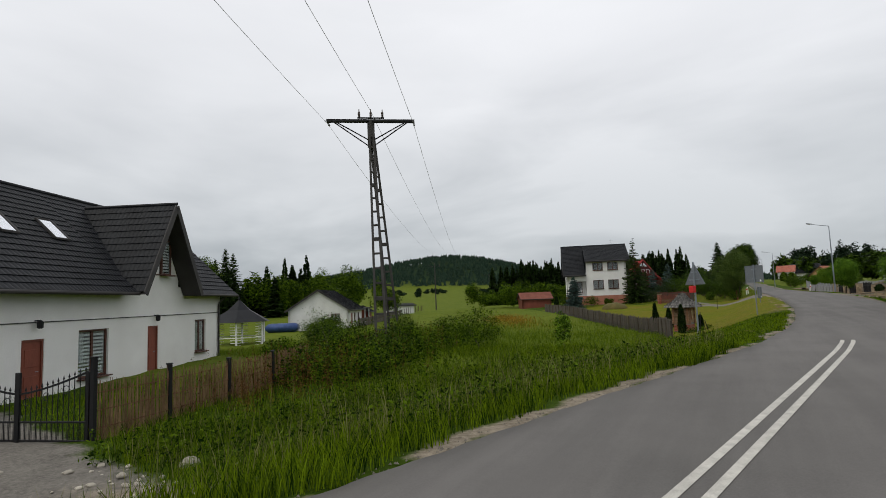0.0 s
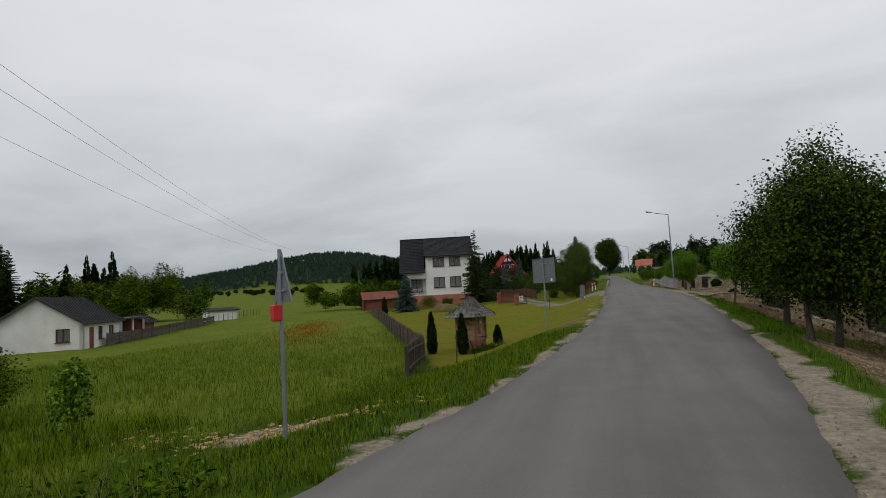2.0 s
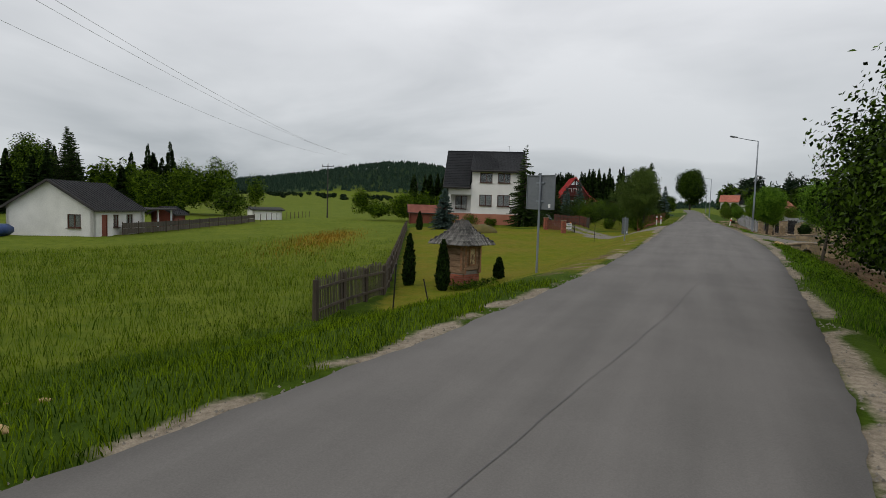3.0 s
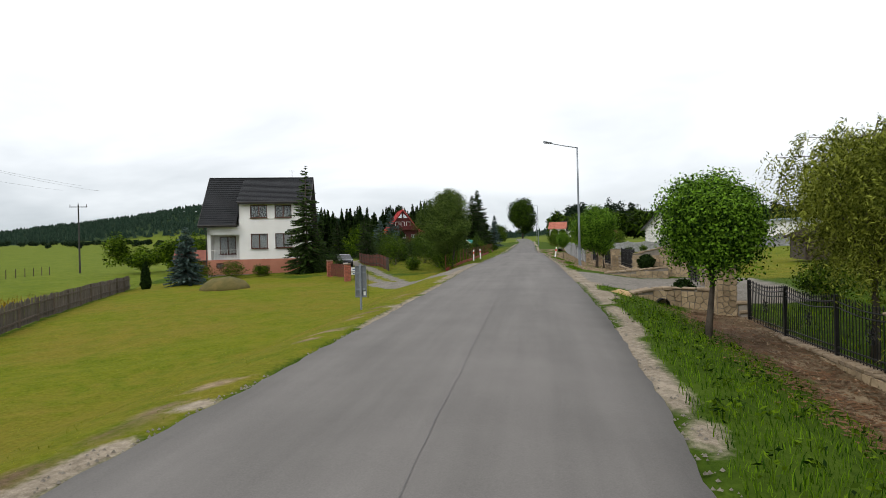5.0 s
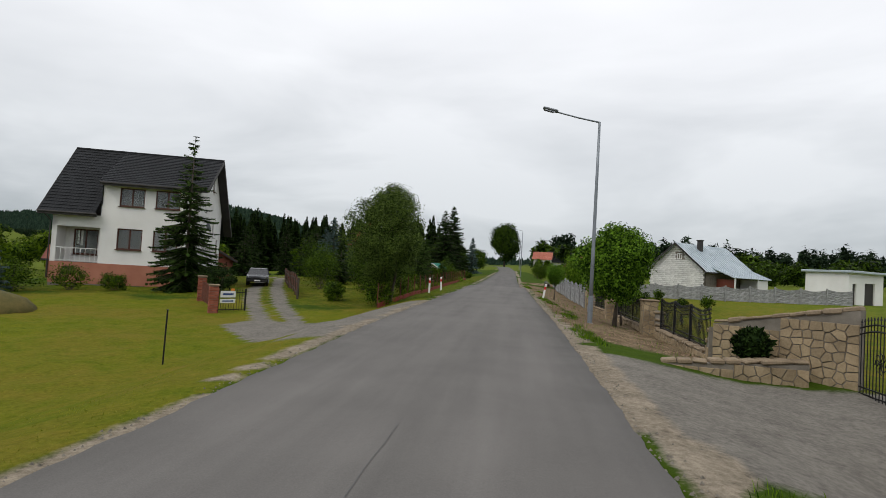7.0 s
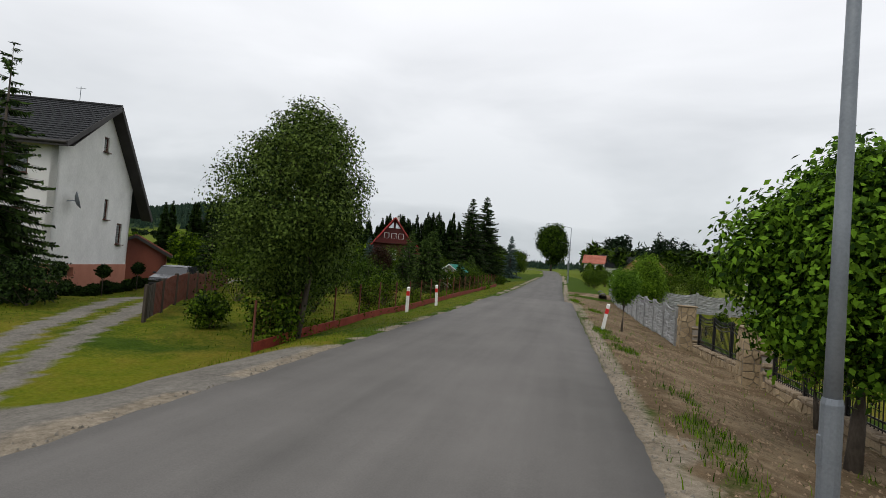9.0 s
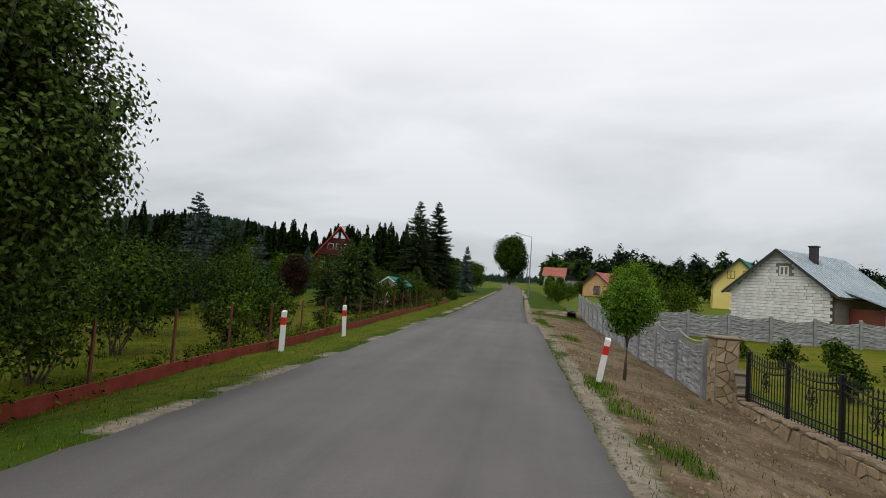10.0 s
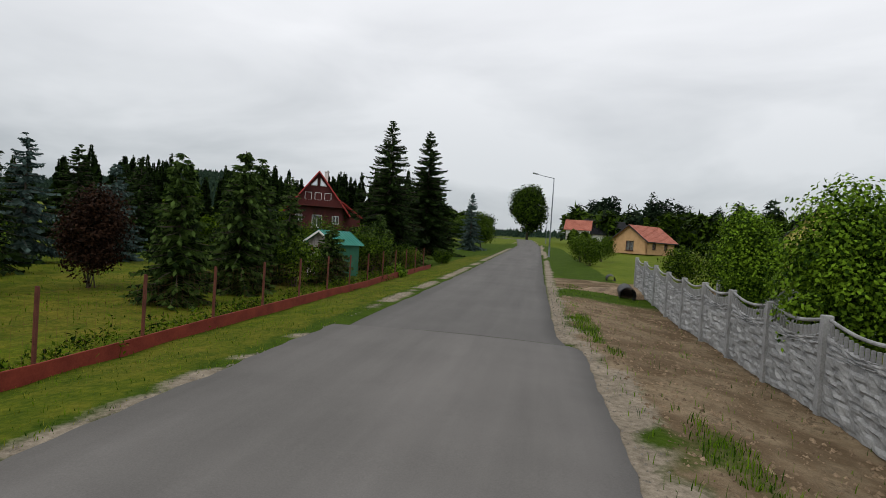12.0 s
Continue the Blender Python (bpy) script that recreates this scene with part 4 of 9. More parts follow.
def far_wood(name, places, label, material, conifer, seed, category="wood"):
    """A stand of distant trees, in one mesh: ragged cones, or heaps of leaf clumps."""
    rng = rng_of(seed)
    tris = []
    if conifer == "close":
        kinds = [small_spruce(rng) for _ in range(4)]
        out = []
        for x, y, h, r in places:
            q = kinds[rng.integers(4)]
            a = rng.uniform(0, 2 * math.pi)
            c, s_ = math.cos(a), math.sin(a)
            v = np.stack([(q[..., 0] * c - q[..., 1] * s_) * r + x, (q[..., 0] * s_ + q[..., 1] * c) * r + y, q[..., 2] * h + gz(x, y)], -1)
            out.append(v)
        return tagged(new(name, quads_mesh(name, np.concatenate(out), material)), label, category, kind="stuff")
    for x, y, h, r in places:
        z = gz(x, y)
        if conifer:
            n, tiers = (5, 3) if name in ("hill_forest", "ridge_forest") else (7, 5)
            for k in range(tiers):
                f0 = 0.04 + 0.85 / tiers * k
                rr = r * (1 - f0) * rng.uniform(0.9, 1.15)
                a = np.linspace(0, 2 * math.pi, n, endpoint=False) + rng.uniform(0, 1)
                for i in range(n):
                    a0, a1 = a[i], a[(i + 1) % n]
                    am = (a0 + (a1 if a1 > a0 else a1 + 2 * math.pi)) / 2
                    q0 = rr * rng.uniform(0.75, 1.2)
                    tris.append([(x, y, z + h * (f0 + 1.5 / tiers if k < tiers - 1 else 1.0)), (x + q0 * math.cos(a0), y + q0 * math.sin(a0), z + h * (f0 - 0.02)), (x + rr * 0.62 * math.cos(am), y + rr * 0.62 * math.sin(am), z + h * (f0 + 0.05))])
                    q1 = rr * rng.uniform(0.75, 1.2)
                    tris.append([(x, y, z + h * (f0 + 1.5 / tiers if k < tiers - 1 else 1.0)), (x + rr * 0.62 * math.cos(am), y + rr * 0.62 * math.sin(am), z + h * (f0 + 0.05)), (x + q1 * math.cos(a1), y + q1 * math.sin(a1), z + h * (f0 - 0.02))])
        else:
            near_ = math.hypot(x, y - 60) < 112
            m = 2300 if near_ else int(np.clip((110000 if name == "pine_wood" else 190000) / math.hypot(x, y - 60), 90, 1300))
            lobes = rng.normal(size=(11, 3))
            lobes *= (rng.uniform(0.15, 0.55, 11) / np.linalg.norm(lobes, axis=1))[:, None]
            d = rng.normal(size=(m, 3))
            d /= np.linalg.norm(d, axis=1)[:, None]
            pick = rng.integers(0, 11, m)
            place = lobes[pick] + d * (0.42 * rng.uniform(0.45, 1.0, m) ** 0.5)[:, None]
            c = np.array([x, y, z + h * 0.52]) + place * np.array([r, r, h * 0.5])
            fc = d * 0.5 + lobes[pick] * 0.5 + np.array([0, 0, 0.55]) + 0.5 * rng.normal(size=(m, 3))
            fc /= np.linalg.norm(fc, axis=1)[:, None]
            e1, e2 = rng.normal(size=(m, 3)), rng.normal(size=(m, 3))
            e1, e2 = e1 - fc * (e1 * fc).sum(1)[:, None], e2 - fc * (e2 * fc).sum(1)[:, None]
            s = (0.1 * r + 0.15) * (0.6 if near_ else 2.1 if math.hypot(x, y - 60) > 140 else 1.2)
            for i in range(m):
                tris.append([c[i] - e1[i] * s * 0.5, c[i] + e1[i] * s * 0.5, c[i] + e2[i] * s * 0.7])
    me = quads_mesh(name, np.array(tris), material, 3)
    return tagged(new(name, me), label, category, kind="stuff")


def blades(name, rng, x, y, height, width, material, label, category="grass", lean=0.35):
    """Blades of grass, each a bent strip; one mesh."""
    z = ground_z(x, y)
    n = len(x)
    a = rng.uniform(0, 2 * math.pi, n)
    h = height * rng.uniform(0.5, 1.2, n)
    w = width * rng.uniform(0.6, 1.3, n)
    dx, dy = np.cos(a), np.sin(a)
    b = rng.uniform(0, 2 * math.pi, n)
    lx, ly = np.cos(b) * lean * h, np.sin(b) * lean * h
    base = np.stack([x, y, z - 0.02], 1)
    p0 = base + np.stack([dx * w / 2, dy * w / 2, 0 * h], 1)
    p1 = base - np.stack([dx * w / 2, dy * w / 2, 0 * h], 1)
    m0 = base + np.stack([lx * 0.35 - dx * w * 0.35, ly * 0.35 - dy * w * 0.35, h * 0.6], 1)
    m1 = base + np.stack([lx * 0.35 + dx * w * 0.35, ly * 0.35 + dy * w * 0.35, h * 0.6], 1)
    tip = base + np.stack([lx, ly, h], 1)
    me = bpy.data.meshes.new(name)
    allv = np.stack([p0, p1, m0, m1, tip], 1).reshape(-1, 3).astype(np.float32)
    me.vertices.add(len(allv))
    me.vertices.foreach_set("co", allv.ravel())
    k = np.arange(n)[:, None] * 5
    loops = (k + np.array([[0, 1, 2, 3, 3, 2, 4]])).ravel().astype(np.int32)
    me.loops.add(len(loops))
    me.loops.foreach_set("vertex_index", loops)
    me.polygons.add(2 * n)
    st = (np.arange(n)[:, None] * 7 + np.array([[0, 4]])).ravel().astype(np.int32)
    me.polygons.foreach_set("loop_start", st)
    me.polygons.foreach_set("loop_total", np.tile(np.array([4, 3], dtype=np.int32), n))
    me.materials.append(material)
    me.update(calc_edges=True)
    return tagged(new(name, me), label, category, kind="stuff")


def weeds(name, rng, x, y, height, material, label, leaves=14, size=0.13, category="weeds"):
    """Upright leafy weeds, each a stalk set round with leaves; one mesh."""
    z = ground_z(x, y)
    n = len(x)
    h = height * rng.uniform(0.45, 1.2, n)
    lean = rng.normal(size=(n, 2)) * 0.16
    k = rng.uniform(0.05, 1.0, (n, leaves))
    spread_ = 0.1 * (1.15 - k)
    px = x[:, None] + lean[:, :1] * h[:, None] * k + rng.normal(size=k.shape) * spread_
    py = y[:, None] + lean[:, 1:] * h[:, None] * k + rng.normal(size=k.shape) * spread_
    pz = z[:, None] + h[:, None] * k
    pts = np.stack([px, py, pz], -1).reshape(-1, 3)
    q = leaf_quads(rng, pts, size, size * 0.42, -0.15)
    w = np.full(n, 0.006)
    base, tip = np.stack([x, y, z - 0.02], 1), np.stack([x + lean[:, 0] * h, y + lean[:, 1] * h, z + h], 1)
    dx = np.stack([w, w * 0, w * 0], 1)
    stalks = np.stack([base - dx, base + dx, tip + dx * 0.3, tip - dx * 0.3], 1)
    return tagged(new(name, quads_mesh(name, np.concatenate([q, stalks]), material)), label, category, kind="stuff")


# ---- houses ----
def wall(s, length, height, thick, openings=(), top=None, n=0):
    """A wall along +x from 0, its face at y = 0 and its body behind (y > 0), cut by openings (x0, x1, z0, z1).
    top: (x, z) points of a gable outline that stands on it."""
    xs = sorted({0.0, length, *[o[0] for o in openings], *[o[1] for o in openings]})
    zs = sorted({0.0, height, *[o[2] for o in openings], *[o[3] for o in openings]})
    nx, nz = len(xs), len(zs)
    k = len(s.v)
    s.v += [(x, y, z) for y in (0.0, thick) for z in zs for x in xs]
    at_ = lambda i, j, b: k + b * nx * nz + j * nx + i

    def solid(i, j):
        if not (0 <= i < nx - 1 and 0 <= j < nz - 1):
            return False
        cx, cz = (xs[i] + xs[i + 1]) / 2, (zs[j] + zs[j + 1]) / 2
        return not any(o[0] < cx < o[1] and o[2] < cz < o[3] for o in openings)
    for i in range(nx - 1):
        for j in range(nz - 1):
            if not solid(i, j):
                continue
            s.f += [(at_(i, j, 0), at_(i + 1, j, 0), at_(i + 1, j + 1, 0), at_(i, j + 1, 0)), (at_(i, j, 1), at_(i, j + 1, 1), at_(i + 1, j + 1, 1), at_(i + 1, j, 1))]
            if not solid(i - 1, j):
                s.f.append((at_(i, j, 0), at_(i, j + 1, 0), at_(i, j + 1, 1), at_(i, j, 1)))
            if not solid(i + 1, j):
                s.f.append((at_(i + 1, j, 0), at_(i + 1, j, 1), at_(i + 1, j + 1, 1), at_(i + 1, j + 1, 0)))
            if not solid(i, j - 1):
                s.f.append((at_(i, j, 0), at_(i, j, 1), at_(i + 1, j, 1), at_(i + 1, j, 0)))
            if not solid(i, j + 1):
                s.f.append((at_(i, j + 1, 0), at_(i + 1, j + 1, 0), at_(i + 1, j + 1, 1), at_(i, j + 1, 1)))
    if top:
        k = len(s.v)
        m = len(top)
        s.v += [(x, 0.0, z) for x, z in top] + [(x, thick, z) for x, z in top]
        s.f += [tuple(k + i for i in range(m)), tuple(k + m + i for i in reversed(range(m)))]
        s.f += [(k + i, k + m + i, k + m + (i + 1) % m, k + (i + 1) % m) for i in range(m)]
    return s


def moved(s, m):
    s.v = [tuple(m @ Vector(p)) for p in s.v]
    return s


def window(parent, m, w, h, mullions=1, transom=False, frame_mat=None, sill=True, blind=None, deep=0.12, label=""):
    """A window set in an opening whose lower left corner is at m: frame, sashes, panes and sill."""
    fm = frame_mat or M["wood_frame"]
    t = 0.09
    fr = Shape()
    fr.box((w / 2, deep, t / 2), (w, 0.07, t), None, 0.012).box((w / 2, deep, h - t / 2), (w, 0.07, t), None, 0.012)
    fr.box((t / 2, deep, h / 2), (t, 0.07, h - 2 * t), None, 0.012).box((w - t / 2, deep, h / 2), (t, 0.07, h - 2 * t), None, 0.012)
    for i in range(mullions):
        fr.box((w * (i + 1) / (mullions + 1), deep - 0.006, h / 2), (t * 1.25, 0.06, h - 2 * t), None, 0.012)
    if transom:
        fr.box((w / 2, deep - 0.004, h * 0.68), (w - 2 * t, 0.06, t), None, 0.012)
    win = part("window", moved(fr, m), fm, parent, label)
    step = (w - 2 * t) / (mullions + 1)
    for i in range(mullions + 1):
        p = Shape().box((t + step * (i + 0.5), deep + 0.01, h / 2), (step - 0.02, 0.012, h - 2 * t))
        pane = part("pane", moved(p, m), M["glass"], win)
        pane.visible_shadow = False
        if blind:
            b = Shape()
            k = int(h / 0.14)
            for j in range(k):
                b.box((t + step * (i + 0.5), deep + 0.05, h * (j + 0.5) / k), (step - 0.06, 0.01, h / k * 0.55))
            part("blind", moved(b, m), blind, win, "pale striped roller blind")
    if sill:
        part("sill", moved(Shape().box((w / 2, -0.03, -0.025), (w + 0.12, 0.3, 0.05), None, 0.012), m), fm, win)
    return win


def door(parent, m, w, h, material, label=""):
    fr = Shape().box((0.04, 0.08, h / 2), (0.08, 0.1, h)).box((w - 0.04, 0.08, h / 2), (0.08, 0.1, h)).box((w / 2, 0.08, h - 0.04), (w - 0.16, 0.1, 0.08))
    d = part("door", moved(fr, m), material, parent, label)
    leaf = Shape().box((w / 2, 0.1, h / 2 - 0.04), (w - 0.16, 0.05, h - 0.08), None, 0.01)
    for zc in (0.28, 0.7):
        leaf.box((w / 2, 0.07, h * zc), (w * 0.55, 0.02, h * 0.28), None, 0.008)
    part("leaf", moved(leaf, m), material, d)
    hd = Shape().tube((w - 0.2, 0.03, h * 0.48), (w - 0.34, 0.03, h * 0.48), 0.012).tube((w - 0.2, 0.08, h * 0.48), (w - 0.2, 0.03, h * 0.48), 0.012)
    part("handle", moved(hd, m), M["steel"], d, "steel door handle")
    return d


def tiled_slope(a, b, c, d, course=0.36, wave=0.22, thick=0.05, lift=0.035):
    """A roof slope of pressed metal tile: eave from a to b, ridge from d to c; stepped courses with waves across."""
    a, b, c, d = (Vector(p) for p in (a, b, c, d))
    nrm = (b - a).cross(d - a).normalized()
    if nrm.z < 0:
        nrm = -nrm
    up = max((d - a).length, (c - b).length)
    rows = max(2, int(up / course))
    cols = max(4, int(max((b - a).length, (c - d).length) / wave * 4))
    s = Shape()
    grid = []
    for i in range(rows):
        for e in (0, 1):
            t = (i + e) / rows
            l, r = a.lerp(d, t), b.lerp(c, t)
            h = lift * (1 - e) + 0.004
            row = []
            for j in range(cols + 1):
                u = j / cols
                row.append(l.lerp(r, u) + nrm * (h + 0.5 * lift * abs(math.sin(math.pi * j / 4))))
            grid.append(row)
    w = cols + 1
    s.v = [tuple(p) for r in grid for p in r]
    s.f = [(k * w + j, k * w + j + 1, (k + 1) * w + j + 1, (k + 1) * w + j) for k in range(len(grid) - 1) for j in range(cols)]
    k = len(s.v)
    s.v += [tuple(p - nrm * thick) for p in (a, b, c, d)] + [tuple(p) for p in (a, b, c, d)]
    s.f += [(k, k + 3, k + 2, k + 1), (k, k + 1, k + 5, k + 4), (k + 1, k + 2, k + 6, k + 5), (k + 2, k + 3, k + 7, k + 6), (k + 3, k, k + 4, k + 7), (k + 4, k + 5, k + 6, k + 7)]
    return s


def slab(pts, thick):
    """A flat plate under the corners given."""
    pts = [Vector(p) for p in pts]
    nrm = (pts[1] - pts[0]).cross(pts[-1] - pts[0]).normalized()
    if nrm.z < 0:
        nrm = -nrm
    n = len(pts)
    s = Shape()
    s.v = [tuple(p) for p in pts] + [tuple(p - nrm * thick) for p in pts]
    s.f = [tuple(range(n)), tuple(n + i for i in reversed(range(n)))] + [(i, n + i, n + (i + 1) % n, (i + 1) % n) for i in range(n)]
    return s


def bar(a, b, w, h):
    """A squared bar from a to b, h high and w wide."""
    a, b = Vector(a), Vector(b)
    d = b - a
    q = d.to_track_quat("X", "Z")
    m = Matrix.Translation((a + b) / 2) @ q.to_matrix().to_4x4()
    return Shape().box((0, 0, 0), (d.length, w, h), m, min(w, h) * 0.12)


def joined(*shapes):
    s = Shape()
    for o in shapes:
        s.add(o.v, o.f)
    return s


def first_house():
    """The white house with the graphite roof: facade along local +x, its face at y = 0, rooms behind at y > 0."""
    base = -2.1
    ob = thing("house", "white rendered house with graphite tile-sheet roof and steep gabled dormer", "house", m=Matrix.Translation((-28.75, 9.6, base)) @ Matrix.Rotation(math.atan2(13.2, -5.9), 4, "Z"))
    # local frame: x along the facade away from the gate, y inward
    x0, x1, deep, eave = -9.0, 14.4, 8.6, 4.35
    op = [(0.0, 1.0, 0.12, 2.3), (2.7, 4.45, 0.6, 2.5), (7.2, 8.05, 0.12, 2.45), (11.5, 12.7, 0.85, 2.6), (-5.6, -4.2, 0.8, 2.3)]
    front = wall(Shape(), x1 - x0, eave, 0.35, [(a - x0, b - x0, c, d) for a, b, c, d in op])
    part("wall", moved(front, Matrix.Translation((x0, 0, 0))), M["plaster"], ob)
    ridge = 8.75
    gab = [(0, eave), (deep, eave), (deep / 2, ridge - 0.12)]
    end = wall(Shape(), deep, eave, 0.35, (), gab)
    part("wall", moved(end, Matrix.Translation((x1, 0, 0)) @ Matrix.Rotation(radians(90), 4, "Z")), M["plaster"], ob)
    end2 = wall(Shape(), deep, eave, 0.35, (), gab)
    part("wall", moved(end2, Matrix.Translation((x0 + 0.35, 0, 0)) @ Matrix.Rotation(radians(90), 4, "Z")), M["plaster"], ob)
    part("wall", Shape().box(((x0 + x1) / 2, deep - 0.175, eave / 2), (x1 - x0, 0.35, eave)), M["plaster"], ob)
    part("floor", Shape().box(((x0 + x1) / 2, deep / 2, 0.05), (x1 - x0 - 0.7, deep - 0.7, 0.1)), M["inside"], ob)
    part("plinth", Shape().box(((x0 + x1) / 2, -0.02, -0.3), (x1 - x0, 0.06, 0.75)), M["mortar"], ob, "grey cement plinth")
    o = 0.65
    sl = (ridge - eave) / (deep / 2)
    ez = eave - o * sl * 0.55
    # dormer position and size
    d0, d1, dm = 5.4, 10.3, 7.85
    dr = 8.3
    xe = x1 + 0.9
    # main roof, in front split round the dormer
    k = (dr - 0.15 - eave) / sl
    tiles = [tiled_slope((x0 - o, -o, ez), (d0, -o, ez), (d0, deep / 2, ridge), (x0 - o, deep / 2, ridge)),
             tiled_slope((d1, -o, ez), (xe, -o, ez), (xe, deep / 2, ridge), (d1, deep / 2, ridge)),
             tiled_slope((d0, 0.4, eave + 0.4 * sl), (d1, 0.4, eave + 0.4 * sl), (d1, deep / 2, ridge), (d0, deep / 2, ridge)),
             tiled_slope((xe, deep + o, ez), (x0 - o, deep + o, ez), (x0 - o, deep / 2, ridge), (xe, deep / 2, ridge))]
    part("roof_slope", tiles, M["roof_dark"], ob)
    # dormer: gable wall flush with the facade, roof far out over it
    pts = [(d0 + 0.5, eave - 0.05), (d1 - 0.5, eave - 0.05), (d1 - 0.5, eave + 0.32), (dm, dr - 0.22), (d0 + 0.5, eave + 0.32)]
    g = Shape()
    g.v = [(x, -0.004, z) for x, z in pts] + [(x, 0.3, z) for x, z in pts]
    g.f = [(0, 1, 2, 3, 4), (9, 8, 7, 6, 5)] + [(i, 5 + i, 5 + (i + 1) % 5, (i + 1) % 5) for i in range(5)]
    part("dormer_wall", g, M["plaster"], ob)
    back = 3.7
    lz = eave - 0.35
    part("dormer_roof", [tiled_slope((d0, back, lz), (d0, -1.0, lz), (dm, -1.0, dr), (dm, back, dr)), tiled_slope((d1, -1.0, lz), (d1, back, lz), (dm, back, dr), (dm, -1.0, dr))], M["roof_dark"], ob)
    part("fascia", [bar((d0 - 0.02, -1.02, lz - 0.1), (dm, -1.02, dr - 0.1), 0.06, 0.3), bar((d1 + 0.02, -1.02, lz - 0.1), (dm, -1.02, dr - 0.1), 0.06, 0.3)], M["fascia"], ob)
    part("soffit", [slab([(d0, -1.0, lz - 0.09), (dm, -1.0, dr - 0.09), (dm, 0, dr - 0.09), (d0, 0, lz - 0.09)], 0.04), slab([(d1, -1.0, lz - 0.09), (dm, -1.0, dr - 0.09), (dm, 0, dr - 0.09), (d1, 0, lz - 0.09)], 0.04)], M["fascia"], ob, "dark boarded soffit")
    part("soffit", [slab([(x0, -o, ez - 0.07), (d0, -o, ez - 0.07), (d0, 0, ez - 0.05), (x0, 0, ez - 0.05)], 0.04), slab([(d1, -o, ez - 0.07), (xe, -o, ez - 0.07), (xe, 0, ez - 0.05), (d1, 0, ez - 0.05)], 0.04)], M["fascia"], ob)
    for a, b in ((x0 - o, d0), (d1, xe)):
        part("gutter", Shape().tube((a, -o - 0.07, ez - 0.06), (b, -o - 0.07, ez - 0.06), 0.075, n=10), M["fascia"], ob, "dark half-round rain gutter")
    for px in (-1.6, x1 - 0.25):
        part("downpipe", Shape().path([(px - 0.3, -o - 0.05, ez - 0.1), (px - 0.1, -0.15, ez - 0.45), (px, -0.07, ez - 0.7), (px, -0.07, 0.1)], 0.05, n=8), M["fascia"], ob, "dark rain pipe")
    part("ridge_cap", Shape().tube((x0 - o, deep / 2, ridge + 0.03), (xe, deep / 2, ridge + 0.03), 0.09, n=8).tube((dm, -1.02, dr + 0.03), (dm, back, dr + 0.03), 0.08, n=8), M["roof_dark"], ob)
    part("cable", Shape().tube((x0, -0.03, 2.85), (x1, -0.03, 2.95), 0.018, n=5), M["fascia"], ob)
    for i, (a, b, c, d) in enumerate(op):
        m = Matrix.Translation((a, 0, c))
        if d - c > 1.95 and b - a < 1.2:
            door(ob, m, b - a, d - c, M["wood_red"], "red-brown panelled door")
        else:
            window(ob, m, b - a, d - c, 1, False, blind=M["blind"], label="brown-framed window with striped blinds")
    for a in (dm - 1.15, dm + 0.2):
        # no room behind: a dark panel on the wall stands in for its darkness
        part("window_back", Shape().box((a + 0.425, -0.025, eave + 1.3), (0.8, 0.03, 1.4)), M["inside"], ob)
        window(ob, Matrix.Translation((a, -0.22, eave + 0.55)), 0.85, 1.75 if a > dm - 0.5 else 1.45, 0, False, sill=True, blind=M["blind"], label="narrow brown-framed gable window")
    for lx in (0.55, 7.7):
        part("wall_lamp", Shape().box((lx, -0.1, 2.95), (0.05, 0.2, 0.05)).lathe([(0.05, -0.28), (0.1, -0.25), (0.11, -0.05), (0.03, 0.02)], (lx, -0.2, 2.95), 10), M["iron"], ob, "black outdoor wall lantern")
    # roof windows
    for a in (0.8, 3.4):
        t0, t1 = 0.47, 0.65
        p = lambda x, t: Vector((x, -o + (deep / 2 + o) * t, ez + (ridge - ez) * t))
        up = (p(a, t1) - p(a, t0)).normalized()
        nrm = Vector((1, 0, 0)).cross(up).normalized()
        fr = joined(*[bar(q0 + nrm * 0.07, q1 + nrm * 0.07, 0.09, 0.1) for q0, q1 in ((p(a, t0), p(a + 0.8, t0)), (p(a, t1), p(a + 0.8, t1)), (p(a, t0), p(a, t1)), (p(a + 0.8, t0), p(a + 0.8, t1)))])
        w = part("roof_window", fr, M["fascia"], ob, "roof window that mirrors the pale sky")
        part("pane", slab([p(a, t0) + nrm * 0.09, p(a + 0.8, t0) + nrm * 0.09, p(a + 0.8, t1) + nrm * 0.09, p(a, t1) + nrm * 0.09], 0.012), M["sky_glass"], w)
    return ob


